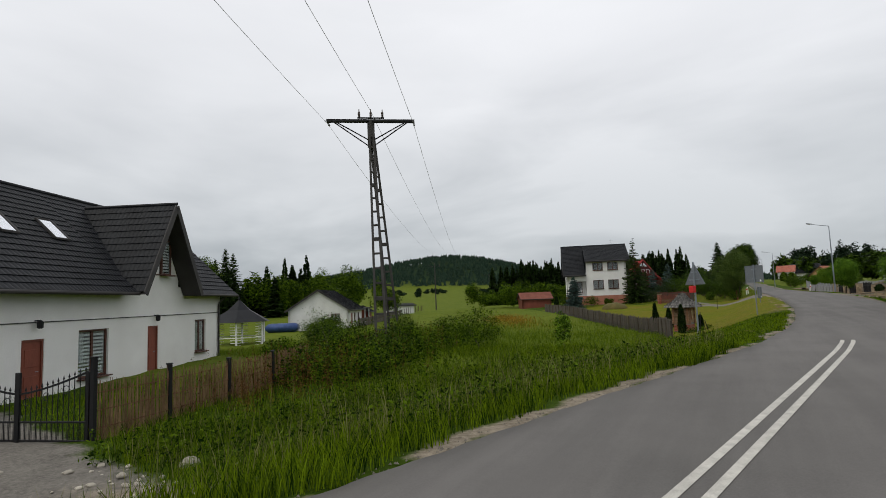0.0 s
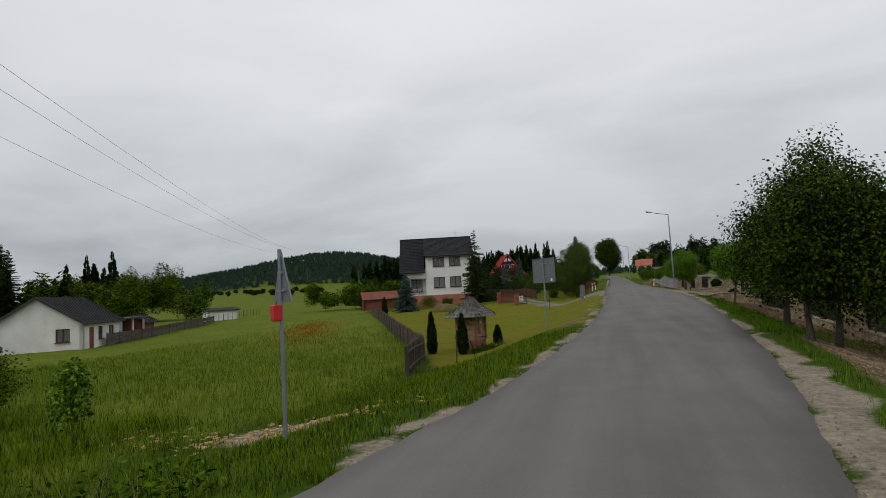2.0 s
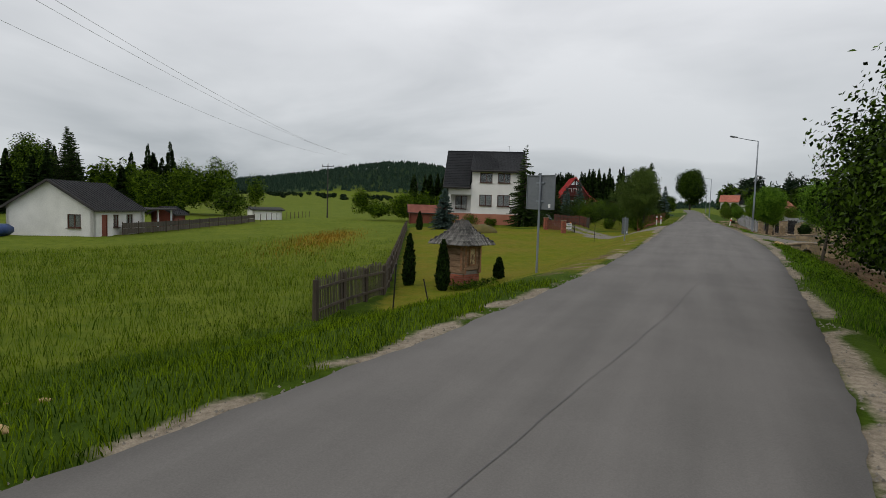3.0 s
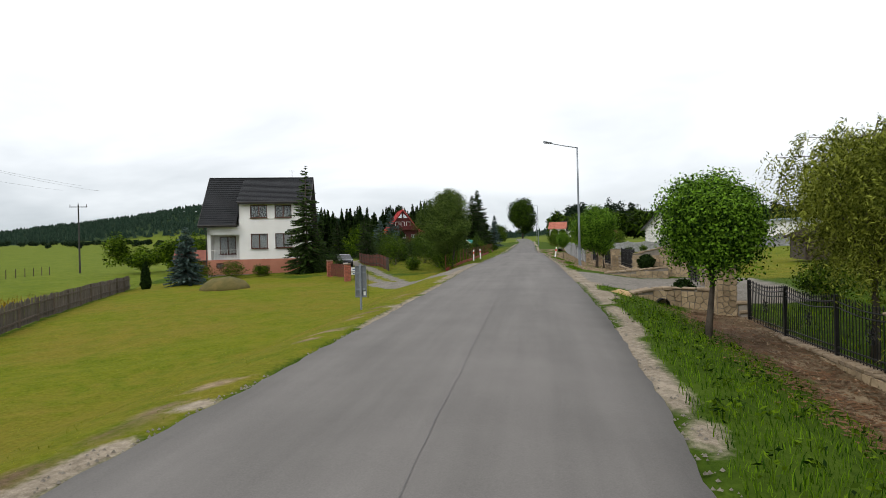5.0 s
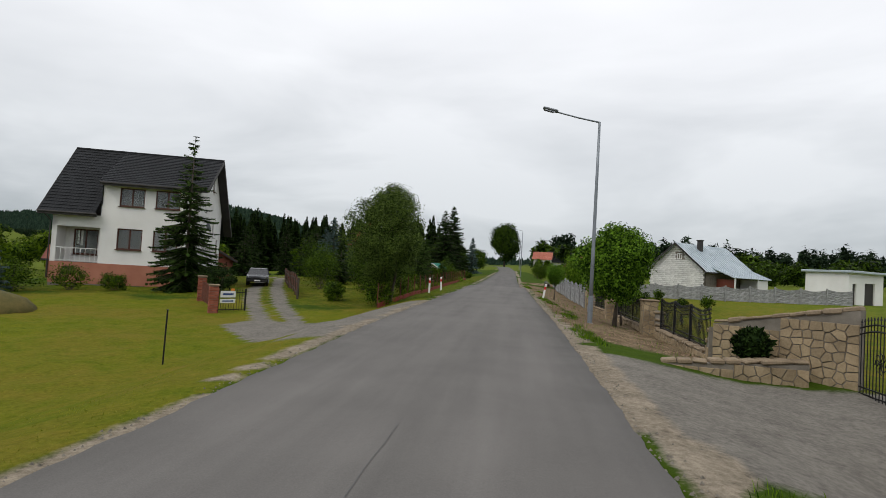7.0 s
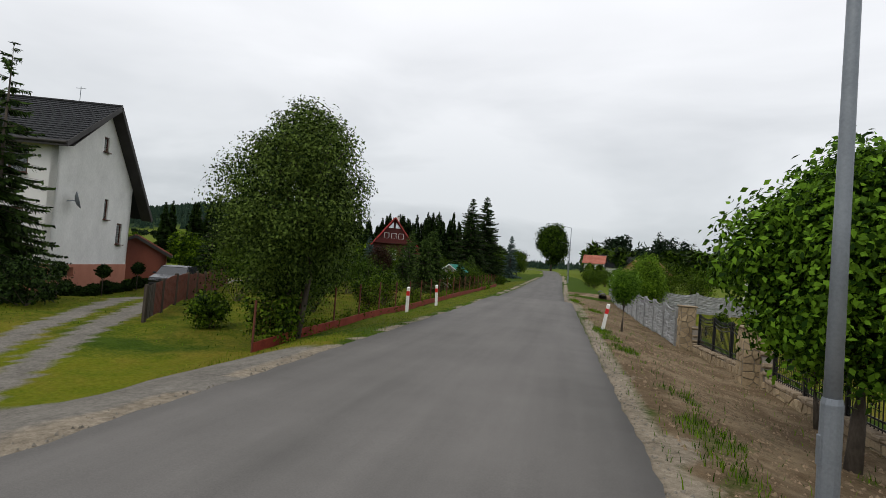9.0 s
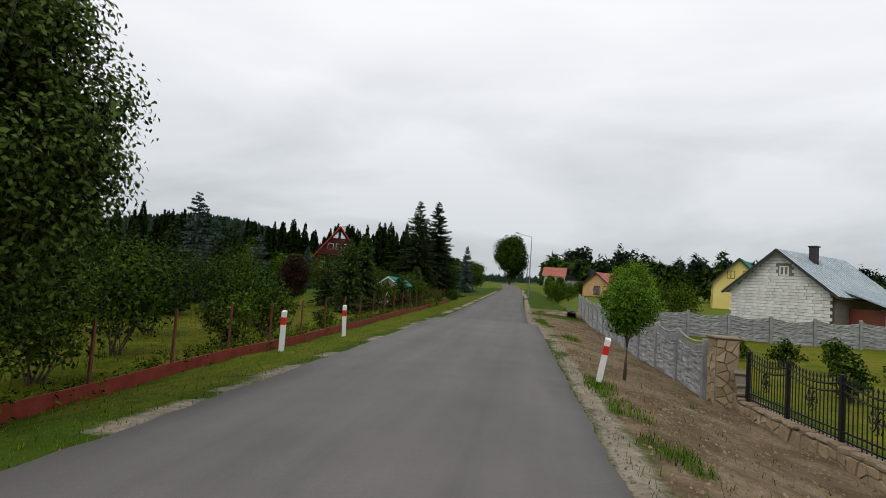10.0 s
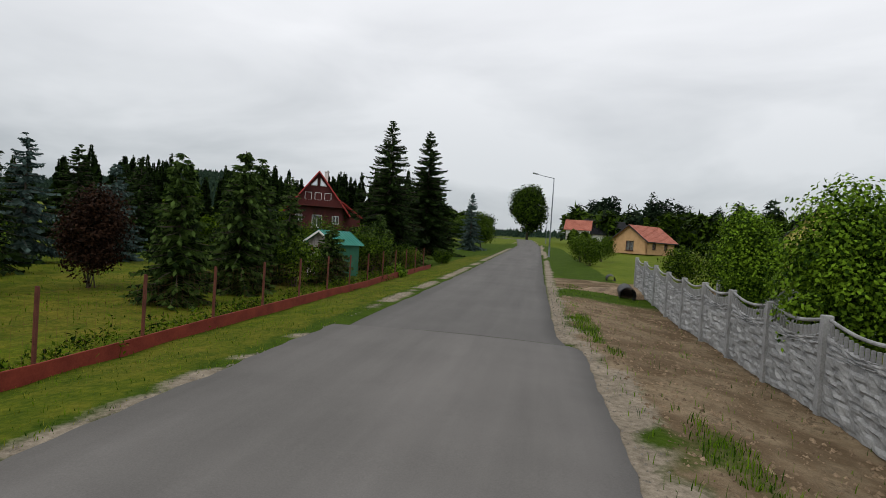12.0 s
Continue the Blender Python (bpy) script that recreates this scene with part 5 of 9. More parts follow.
def second_house():
    """The two-storey house on the lawn. Local x along the ridge, y inward from the front wall."""
    ob = thing("house", "white two-storey house with dark roof on terracotta plinth", "house", m=Matrix.Translation((-32.59, 92.87, -0.47)) @ Matrix.Rotation(radians(17.75), 4, "Z") @ Matrix.Diagonal((0.916, 0.772, 1.031, 1)))
    L, D = 10.6, 10.1
    pl = 1.45
    ridge_y, ridge = 5.5, 10.0
    eh = 7.05
    lw = 3.4
    part("footing", Shape().box((L / 2, D / 2, -0.5), (L, D, 0.98)), M["mortar"], ob)
    cell = [(0.9, 1.7, 0.6, 1.15)]
    part("plinth", moved(wall(Shape(), L, pl, 0.4, cell), Matrix.Translation((0, -0.04, 0))), M["plinth"], ob, "terracotta-red rendered plinth")
    part("plinth", moved(wall(Shape(), D, pl, 0.4, [(2.1, 2.8, 0.85, 1.3), (7.2, 7.9, 0.75, 1.3)]), Matrix.Translation((L + 0.04, 0, 0)) @ Matrix.Rotation(radians(90), 4, "Z")), M["plinth"], ob)
    part("plinth", moved(wall(Shape(), D, pl, 0.4), Matrix.Translation((0.36, 0, 0)) @ Matrix.Rotation(radians(90), 4, "Z")), M["plinth"], ob)
    part("floor", Shape().box((L / 2, D / 2, pl - 0.1), (L - 0.6, D - 0.6, 0.18)).box((L / 2 + 1.5, D / 2, 4.3), (L - 4, D - 0.8, 0.2)), M["inside"], ob)
    # front: raised two-storey part, and the recessed porch under the low eave
    W2 = [(4.65, 6.5, 5.55, 6.85), (7.3, 9.15, 5.55, 6.85), (4.65, 6.5, 2.5, 3.98), (7.3, 9.15, 2.5, 3.98)]
    f = wall(Shape(), L - lw, eh - pl, 0.35, [(a - lw, b - lw, c - pl, d - pl) for a, b, c, d in W2])
    part("wall", moved(f, Matrix.Translation((lw, 0, pl))), M["plaster"], ob)
    part("wall", Shape().box((lw / 2, 0.15, 4.35), (lw, 0.3, 0.85)), M["plaster"], ob)
    part("column", Shape().box((0.16, 0.16, 2.7), (0.3, 0.3, 2.55), None, 0.02), M["plaster"], ob)
    rec = wall(Shape(), lw, 2.8, 0.25, [(0.95, 2.75, 0.55, 2.35)])
    part("wall", moved(rec, Matrix.Translation((0, 1.7, pl))), M["plaster_aged"], ob)
    part("wall", Shape().box((lw + 0.12, 0.95, pl + 1.4), (0.25, 1.5, 2.8)), M["plaster"], ob)
    window(ob, Matrix.Translation((0.95, 1.7, pl + 0.55)), 1.8, 1.8, 1, label="brown-framed porch window")
    rail = Shape()
    for i in range(9):
        rail.box((0.35 + i * 0.35, 0.08, pl + 0.5), (0.03, 0.03, 0.95))
    rail.box((lw / 2 + 0.1, 0.08, pl + 0.98), (lw - 0.2, 0.05, 0.05)).box((lw / 2 + 0.1, 0.08, pl + 0.12), (lw - 0.2, 0.04, 0.04))
    part("railing", rail, M["white"], ob, "white metal porch railing")
    for a, b, c, d in W2:
        window(ob, Matrix.Translation((a, 0, c)), b - a, d - c, 1, label="wide brown-framed two-light window")
    for a, b, c, d in cell:
        window(ob, Matrix.Translation((a, -0.04, c)), b - a, d - c, 1, sill=False, label="small barred cellar window")
    # gable end towards the drive
    G = [(6.0, 6.6, 3.9, 5.0), (8.1, 8.95, 2.6, 3.8), (5.2, 5.9, 7.5, 8.3)]
    zt = lambda y: ridge - abs(y - ridge_y) * (0.5 if y < ridge_y else 0.85) - 0.12
    gw = wall(Shape(), D, 5.3 - pl, 0.35, [(a, b, c - pl, d - pl) for a, b, c, d in G if c < 5.3])
    part("wall", moved(gw, Matrix.Translation((L, 0, pl)) @ Matrix.Rotation(radians(90), 4, "Z")), M["plaster_aged"], ob, "rain-streaked white render")
    up = Shape()
    for a, b in ((0.0, 5.2), (5.2, 5.9), (5.9, D)):
        seg = [(a, 5.3), (b, 5.3), (b, zt(b)), *([(ridge_y, zt(ridge_y))] if a < ridge_y < b else []), (a, zt(a))]
        if a == 5.2:
            for q in ([(a, 5.3), (b, 5.3), (b, 7.5), (a, 7.5)], [(a, 8.3), (b, 8.3), (b, zt(b)), (ridge_y, zt(ridge_y)), (a, zt(a))]):
                k, m_ = len(up.v), len(q)
                up.v += [(y, 0.0, z) for y, z in q] + [(y, 0.35, z) for y, z in q]
                up.f += [tuple(range(k, k + m_)), tuple(k + m_ + i for i in reversed(range(m_)))] + [(k + i, k + m_ + i, k + m_ + (i + 1) % m_, k + (i + 1) % m_) for i in range(m_)]
            continue
        k, m_ = len(up.v), len(seg)
        up.v += [(y, 0.0, z) for y, z in seg] + [(y, 0.35, z) for y, z in seg]
        up.f += [tuple(range(k, k + m_)), tuple(k + m_ + i for i in reversed(range(m_)))] + [(k + i, k + m_ + i, k + m_ + (i + 1) % m_, k + (i + 1) % m_) for i in range(m_)]
    part("gable", moved(up, Matrix.Translation((L, 0, 0)) @ Matrix.Rotation(radians(90), 4, "Z")), M["plaster_aged"], ob)
    for a, b, c, d in G:
        window(ob, Matrix.Translation((L, a, c)) @ Matrix.Rotation(radians(90), 4, "Z"), b - a, d - c, 0, label="narrow brown-framed gable window")
    gw2 = wall(Shape(), D, 5.0 - pl, 0.35, [(4.0, 5.4, 1.2, 2.6)], [(0, 5.0 - pl), (D, 5.0 - pl), (D, 5.7 - pl), (ridge_y, zt(ridge_y) - pl), (0, 5.0 - pl)])
    part("wall", moved(gw2, Matrix.Translation((0.35, 0, pl)) @ Matrix.Rotation(radians(90), 4, "Z")), M["plaster"], ob)
    window(ob, Matrix.Translation((-0.0, 5.4, pl + 1.2)) @ Matrix.Rotation(radians(-90), 4, "Z"), 1.4, 1.4, 1)
    part("wall", Shape().box((L / 2, D - 0.17, 3.2), (L, 0.34, 4.6)), M["plaster"], ob)
    # roof
    xl, xr = -0.75, L + 0.7
    yb, zb = D + 2.1, ridge - (D + 2.1 - ridge_y) * 0.85
    yl, zl = -0.95, 4.85
    yf, zf = -0.7, eh + 0.05
    tiles = [tiled_slope((xl, yl, zl), (lw - 0.15, yl, zl), (lw - 0.15, ridge_y, ridge), (xl, ridge_y, ridge)),
             tiled_slope((lw - 0.15, yf, zf), (xr, yf, zf), (xr, ridge_y, ridge), (lw - 0.15, ridge_y, ridge)),
             tiled_slope((xr, yb, zb), (xl, yb, zb), (xl, ridge_y, ridge), (xr, ridge_y, ridge))]
    part("roof_slope", tiles, M["roof_dark"], ob)
    cheek = Shape()
    cheek.v = [(lw, yl + 0.8, zl + 0.6), (lw, yf + 0.6, zf - 0.1), (lw, ridge_y, ridge - 0.05), (lw + 0.05, yl + 0.8, zl + 0.6), (lw + 0.05, yf + 0.6, zf - 0.1), (lw + 0.05, ridge_y, ridge - 0.05)]
    cheek.f = [(0, 1, 2), (5, 4, 3), (0, 3, 4, 1), (1, 4, 5, 2), (2, 5, 3, 0)]
    part("cheek", cheek, M["roof_dark"], ob)
    part("fascia", [bar((xr, yf, zf - 0.1), (xr, ridge_y, ridge - 0.1), 0.05, 0.26), bar((xr, yb, zb - 0.1), (xr, ridge_y, ridge - 0.1), 0.05, 0.26), bar((xl, yl, zl - 0.1), (xl, ridge_y, ridge - 0.1), 0.05, 0.26), bar((xl, yl, zl - 0.1), (lw, yl, zl - 0.1), 0.05, 0.22), bar((lw, yf, zf - 0.1), (xr, yf, zf - 0.1), 0.05, 0.22)], M["fascia"], ob)
    part("soffit", [slab([(L, 0, eh - 0.02), (xr, 0, eh - 0.02), (xr, ridge_y, ridge - 0.16), (L, ridge_y, ridge - 0.16)], 0.04), slab([(L, yb, zb - 0.12), (xr, yb, zb - 0.12), (xr, ridge_y, ridge - 0.16), (L, ridge_y, ridge - 0.16)], 0.04)], M["fascia"], ob, "dark boarded soffit")
    for a, b, y, z in ((xl, lw, yl - 0.06, zl - 0.03), (lw, xr, yf - 0.06, zf - 0.03)):
        part("gutter", Shape().tube((a, y, z), (b, y, z), 0.07, n=10), M["fascia"], ob)
    part("downpipe", Shape().path([(-0.3, yl, zl - 0.1), (-0.1, -0.1, zl - 0.6), (-0.1, -0.1, 0.3)], 0.05, n=8), M["fascia"], ob)
    part("ridge_cap", Shape().tube((xl, ridge_y, ridge + 0.03), (xr, ridge_y, ridge + 0.03), 0.09, n=8), M["roof_dark"], ob)
    part("aerial", Shape().tube((L * 0.83, ridge_y, ridge), (L * 0.83, ridge_y, ridge + 0.9), 0.02, n=6).tube((L * 0.83 - 0.3, ridge_y, ridge + 0.8), (L * 0.83 + 0.3, ridge_y, ridge + 0.8), 0.012, n=5), M["steel"], ob)
    dish = Shape().lathe([(0.02, 0.0), (0.2, 0.03), (0.34, 0.09), (0.42, 0.16), (0.425, 0.14), (0.2, 0.0), (0.02, -0.03)], (0, 0, 0), 18)
    part("satellite_dish", moved(dish, Matrix.Translation((L + 0.45, 1.35, 4.55)) @ Matrix.Rotation(radians(70), 4, "Y") @ Matrix.Rotation(radians(-25), 4, "X")), M["sign_back"], ob, "dark grey satellite dish", True)
    part("dish_arm", Shape().tube((L, 1.35, 4.5), (L + 0.45, 1.35, 4.55), 0.025, n=6), M["steel"], ob)
    return ob


M["sky_glass"] = surface("sky_mirroring_glass", (0.72, 0.75, 0.78), (0.8, 0.82, 0.85), 1, 5, 0.06, 0.0, metal=0.9)


def flat_slope(a, b, c, d, seam=0.5, thick=0.06):
    """A sheet-metal slope with standing seams from eave (a, b) to ridge (d, c), folded from one sheet."""
    a, b, c, d = (Vector(p) for p in (a, b, c, d))
    nrm = (b - a).cross(d - a).normalized()
    if nrm.z < 0:
        nrm = -nrm
    n = max(2, int((b - a).length / seam))
    w = 0.018 / (b - a).length
    us = []
    for i in range(n + 1):
        t = min(max(i / n, w), 1 - w)
        us += [(t - w, 0.0), (t - w, 0.05), (t + w, 0.05), (t + w, 0.0)]
    s = Shape()
    m = len(us)
    for lo, hi in ((a, b), (d, c)):
        s.v += [tuple(lo.lerp(hi, u) + nrm * h) for u, h in us]
    s.v += [tuple(p - nrm * thick) for p in (a, b, c, d)]
    s.f = [(i, i + 1, m + i + 1, m + i) for i in range(m - 1)]
    k = 2 * m
    s.f += [(k, k + 3, k + 2, k + 1), tuple([k, k + 1] + list(range(m - 1, -1, -1))), tuple([k + 2, k + 3] + list(range(m, 2 * m))), (k + 3, k, 0, m), (k + 1, k + 2, 2 * m - 1, m - 1)]
    return s


def gabled_house(name, label, m, L, D, eave, rise, wall_mat, roof_mat, ends=(), fronts=(), tiled=True, over=0.5, frame_mat=None, category="house", trim=None):
    """A plain gabled house: ridge along local x, front wall at y = 0. ends: windows (y0, y1, z0, z1) of the gable at x = 0; fronts: of the front wall."""
    ob = thing(name, label, category, m=m)
    part("wall", wall(Shape(), L, eave, 0.3, fronts), wall_mat, ob)
    part("wall", Shape().box((L / 2, D - 0.15, eave / 2), (L, 0.3, eave)), wall_mat, ob)
    low = [e for e in ends if e[3] <= eave]
    high = [e for e in ends if e[3] > eave]
    peak = [(0, eave), (D, eave), (D / 2, eave + rise - 0.08)]
    turn0 = Matrix.Translation((0, D, 0)) @ Matrix.Rotation(radians(-90), 4, "Z")
    part("wall", moved(wall(Shape(), D, eave, 0.3, [(D - b, D - a, c, d) for a, b, c, d in low], peak), turn0), wall_mat, ob)
    part("wall", moved(wall(Shape(), D, eave, 0.3, (), peak), Matrix.Translation((L, 0, 0)) @ Matrix.Rotation(radians(90), 4, "Z")), wall_mat, ob)
    part("floor", Shape().box((L / 2, D / 2, 0.05), (L - 0.6, D - 0.6, 0.1)), M["inside"], ob)
    sl = rise / (D / 2)
    ez = eave - over * sl
    mk = tiled_slope if tiled else flat_slope
    rz = eave + rise
    part("roof", [mk((-over, -over, ez), (L + over, -over, ez), (L + over, D / 2, rz), (-over, D / 2, rz)), mk((L + over, D + over, ez), (-over, D + over, ez), (-over, D / 2, rz), (L + over, D / 2, rz))], roof_mat, ob)
    part("fascia", [*[bar((x, y, ez - 0.08), (x, D / 2, rz - 0.08), 0.05, 0.2) for x in (-over, L + over) for y in (-over, D + over)], bar((-over, -over, ez - 0.08), (L + over, -over, ez - 0.08), 0.05, 0.16)], trim or M["fascia"], ob)
    for a, b, c, d in fronts:
        (window if d - c < 1.9 else door)(ob, Matrix.Translation((a, 0, c)), b - a, d - c, *((1, False, frame_mat) if d - c < 1.9 else (frame_mat or M["wood_red"],)))
    for a, b, c, d in low:
        window(ob, Matrix.Translation((0, b, c)) @ Matrix.Rotation(radians(-90), 4, "Z"), b - a, d - c, 1, False, frame_mat)
    for a, b, c, d in high:
        window(ob, Matrix.Translation((-0.1, b, c)) @ Matrix.Rotation(radians(-90), 4, "Z"), b - a, d - c, 1, False, frame_mat, False)
    return ob


def chimney(parent, x, y, z0, z1, w=0.55, mat=None):
    s = Shape().box((x, y, (z0 + z1) / 2), (w, w, z1 - z0), None, 0.01).box((x, y, z1 + 0.05), (w + 0.14, w + 0.14, 0.12), None, 0.02)
    return part("chimney", s, mat or M["brick"], parent, "square chimney stack")


def at(x, y, degrees, dz=0.0, z=None):
    return Matrix.Translation((x, y, (gz(x, y) if z is None else z) + dz)) @ Matrix.Rotation(radians(degrees), 4, "Z")


def cottage():
    # ridge runs back into the yard, gable towards the road bend
    ang = math.degrees(math.atan2(7.2, -3.4))
    ob = gabled_house("cottage", "small white cottage with dark sheet roof and lean-to", at(-49.5, 54.6, ang, 0, -2.1), 8.0, 7.6, 2.75, 2.35, M["plaster_aged"], M["roof_dark"], ends=[(1.1, 2.3, 0.9, 2.1)], fronts=[(1.2, 2.1, 0.1, 2.1), (3.0, 3.9, 0.9, 2.1), (5.2, 6.4, 0.9, 2.1)], tiled=False, over=0.35)
    return ob


def carport():
    ob = thing("carport", "flat-roofed open carport with white posts", "carport", m=at(-53.3, 62.4, 115, 0, -2.1))
    part("roof", Shape().box((3.2, 2.5, 2.62), (7.0, 5.4, 0.18), None, 0.02), M["fascia"], ob)
    for x in (0.2, 3.2, 6.2):
        for y in (0.2, 4.8):
            part("post", Shape().box((x, y, 1.27), (0.16, 0.16, 2.54), None, 0.01), M["white"], ob)
    part("back_wall", Shape().box((3.2, 5.0, 1.27), (6.2, 0.1, 2.5)), M["wood_dark"], ob)
    return ob


def gazebo():
    ob = thing("gazebo", "hexagonal garden gazebo with dark roof and white lattice", "gazebo", m=at(-44.4, 33.0, 12, 0, -2.2))
    roof = Shape()
    n, R = 6, 2.75
    ring = [(R * math.cos(2 * math.pi * i / n), R * math.sin(2 * math.pi * i / n), 2.1) for i in range(n)]
    mid = [(1.0 * math.cos(2 * math.pi * i / n), 1.0 * math.sin(2 * math.pi * i / n), 3.1) for i in range(n)]
    roof.v = ring + mid + [(0, 0, 4.0), (0, 0, 2.05)]
    roof.f = [(i, (i + 1) % n, n + (i + 1) % n, n + i) for i in range(n)] + [(n + i, n + (i + 1) % n, 2 * n) for i in range(n)] + [((i + 1) % n, i, 2 * n + 1) for i in range(n)]
    part("roof", roof, M["roof_dark"], ob)
    part("finial", Shape().lathe([(0.05, 0), (0.09, 0.1), (0.02, 0.3)], (0, 0, 3.95), 8), M["roof_dark"], ob)
    part("deck", Shape().lathe([(2.3, 0.0), (2.3, 0.15), (2.2, 0.16)], (0, 0, 0), 6), M["wood_grey"], ob)
    for i in range(n):
        a0, a1 = 2 * math.pi * i / n, 2 * math.pi * (i + 1) / n
        p0, p1 = Vector((2.2 * math.cos(a0), 2.2 * math.sin(a0), 0)), Vector((2.2 * math.cos(a1), 2.2 * math.sin(a1), 0))
        part("post", bar(p0 + Vector((0, 0, 0.1)), p0 + Vector((0, 0, 2.12)), 0.13, 0.13), M["white"], ob)
        lat = Shape()
        for side in (0.0, 0.72):
            for k in range(9):
                q = p0.lerp(p1, side + 0.02)
                r = p0.lerp(p1, side + 0.26)
                z = 0.25 + k * 0.21
                b = bar(q + Vector((0, 0, z)), r + Vector((0, 0, z)), 0.02, 0.05)
                lat.add(b.v, b.f)
        part("lattice", lat, M["white"], ob, "white slatted lattice")
        part("rail", bar(p0 + Vector((0, 0, 0.85)), p1 + Vector((0, 0, 0.85)), 0.06, 0.07), M["white"], ob)
    return ob


def chalet():
    """The red-brown timber chalet: tall gable with balcony, its ridge along local x."""
    ob = gabled_house("chalet", "dark red timber chalet with steep red metal roof and balconies", at(-28.5, 178.3, 112, 0, 3.1) @ Matrix.Scale(0.9, 4), 9.0, 8.6, 3.7, 5.6, M["chalet_red"], M["roof_red"], trim=M["roof_red"], ends=[(0.8, 1.9, 1.0, 2.3), (3.5, 5.1, 0.2, 2.3), (6.6, 7.7, 1.0, 2.3)], tiled=False, over=1.0, frame_mat=M["white"])
    bal = Shape().box((-0.75, 4.3, 3.7), (1.5, 7.8, 0.16))
    part("balcony", bal, M["chalet_red"], ob)
    for i in range(22):
        part("baluster", Shape().box((-1.45, 0.5 + i * 0.357, 4.2), (0.03, 0.14, 0.9)), M["chalet_red"], ob)
    part("handrail", Shape().box((-1.45, 4.3, 4.7), (0.08, 7.8, 0.08)), M["chalet_red"], ob)
    for i, y in enumerate((2.2, 3.75, 5.3)):
        window(ob, Matrix.Translation((-0.1, y + 1.1, 4.7)) @ Matrix.Rotation(radians(-90), 4, "Z"), 1.1, 1.2, 0, False, M["white"], False)
    for s in (-1, 1):
        p = Shape()
        p.v = [(-0.12, 4.3 + s * 0.25, 7.0), (-0.12, 4.3 + s * 1.25, 7.0), (-0.12, 4.3 + s * 0.25, 8.15), (-0.08, 4.3 + s * 0.25, 7.0), (-0.08, 4.3 + s * 1.25, 7.0), (-0.08, 4.3 + s * 0.25, 8.15)]
        p.f = [(0, 1, 2), (5, 4, 3), (0, 3, 4, 1), (1, 4, 5, 2), (2, 5, 3, 0)]
        part("gable_pane", p, M["sky_glass"], ob, "small triangular gable light")
        part("gable_frame", [bar((-0.15, 4.3 + s * 0.25, 7.0), (-0.15, 4.3 + s * 1.25, 7.0), 0.06, 0.1), bar((-0.15, 4.3 + s * 0.25, 7.0), (-0.15, 4.3 + s * 0.25, 8.15), 0.06, 0.1), bar((-0.15, 4.3 + s * 1.25, 7.0), (-0.15, 4.3 + s * 0.25, 8.15), 0.06, 0.1)], M["white"], ob)
    wing = joined(flat_slope((3.0, -3.4, 2.2), (8.2, -3.4, 2.2), (8.2, 0.8, 5.2), (3.0, 0.8, 5.2)))
    part("side_roof", wing, M["roof_red"], ob)
    part("side_wall", Shape().box((5.6, -1.4, 1.1), (4.6, 2.8, 2.2)), M["chalet_red"], ob)
    chimney(ob, 6.0, 3.2, 6.0, 9.9, 0.6, M["plaster_aged"])
    return ob


def block_house():
    """The bare block-built house with zinc roof; gable to the road, porch along its side."""
    D, eave, rise, L = 7.6, 3.3, 3.05, 9.5
    ob = gabled_house("block_house", "bare pale block house with zinc roof and red porch", at(22.4, 126.6, 38.6, 0, 0.8), L, D, eave, rise, M["mortar"], M["roof_zinc"], ends=[(3.1, 3.8, 4.3, 5.05)], tiled=False, over=0.55, frame_mat=M["white"])
    chimney(ob, 3.2, D / 2 - 0.9, eave + 1.6, eave + rise + 0.45, 0.5, M["fascia"])
    return ob, D, eave, rise, L


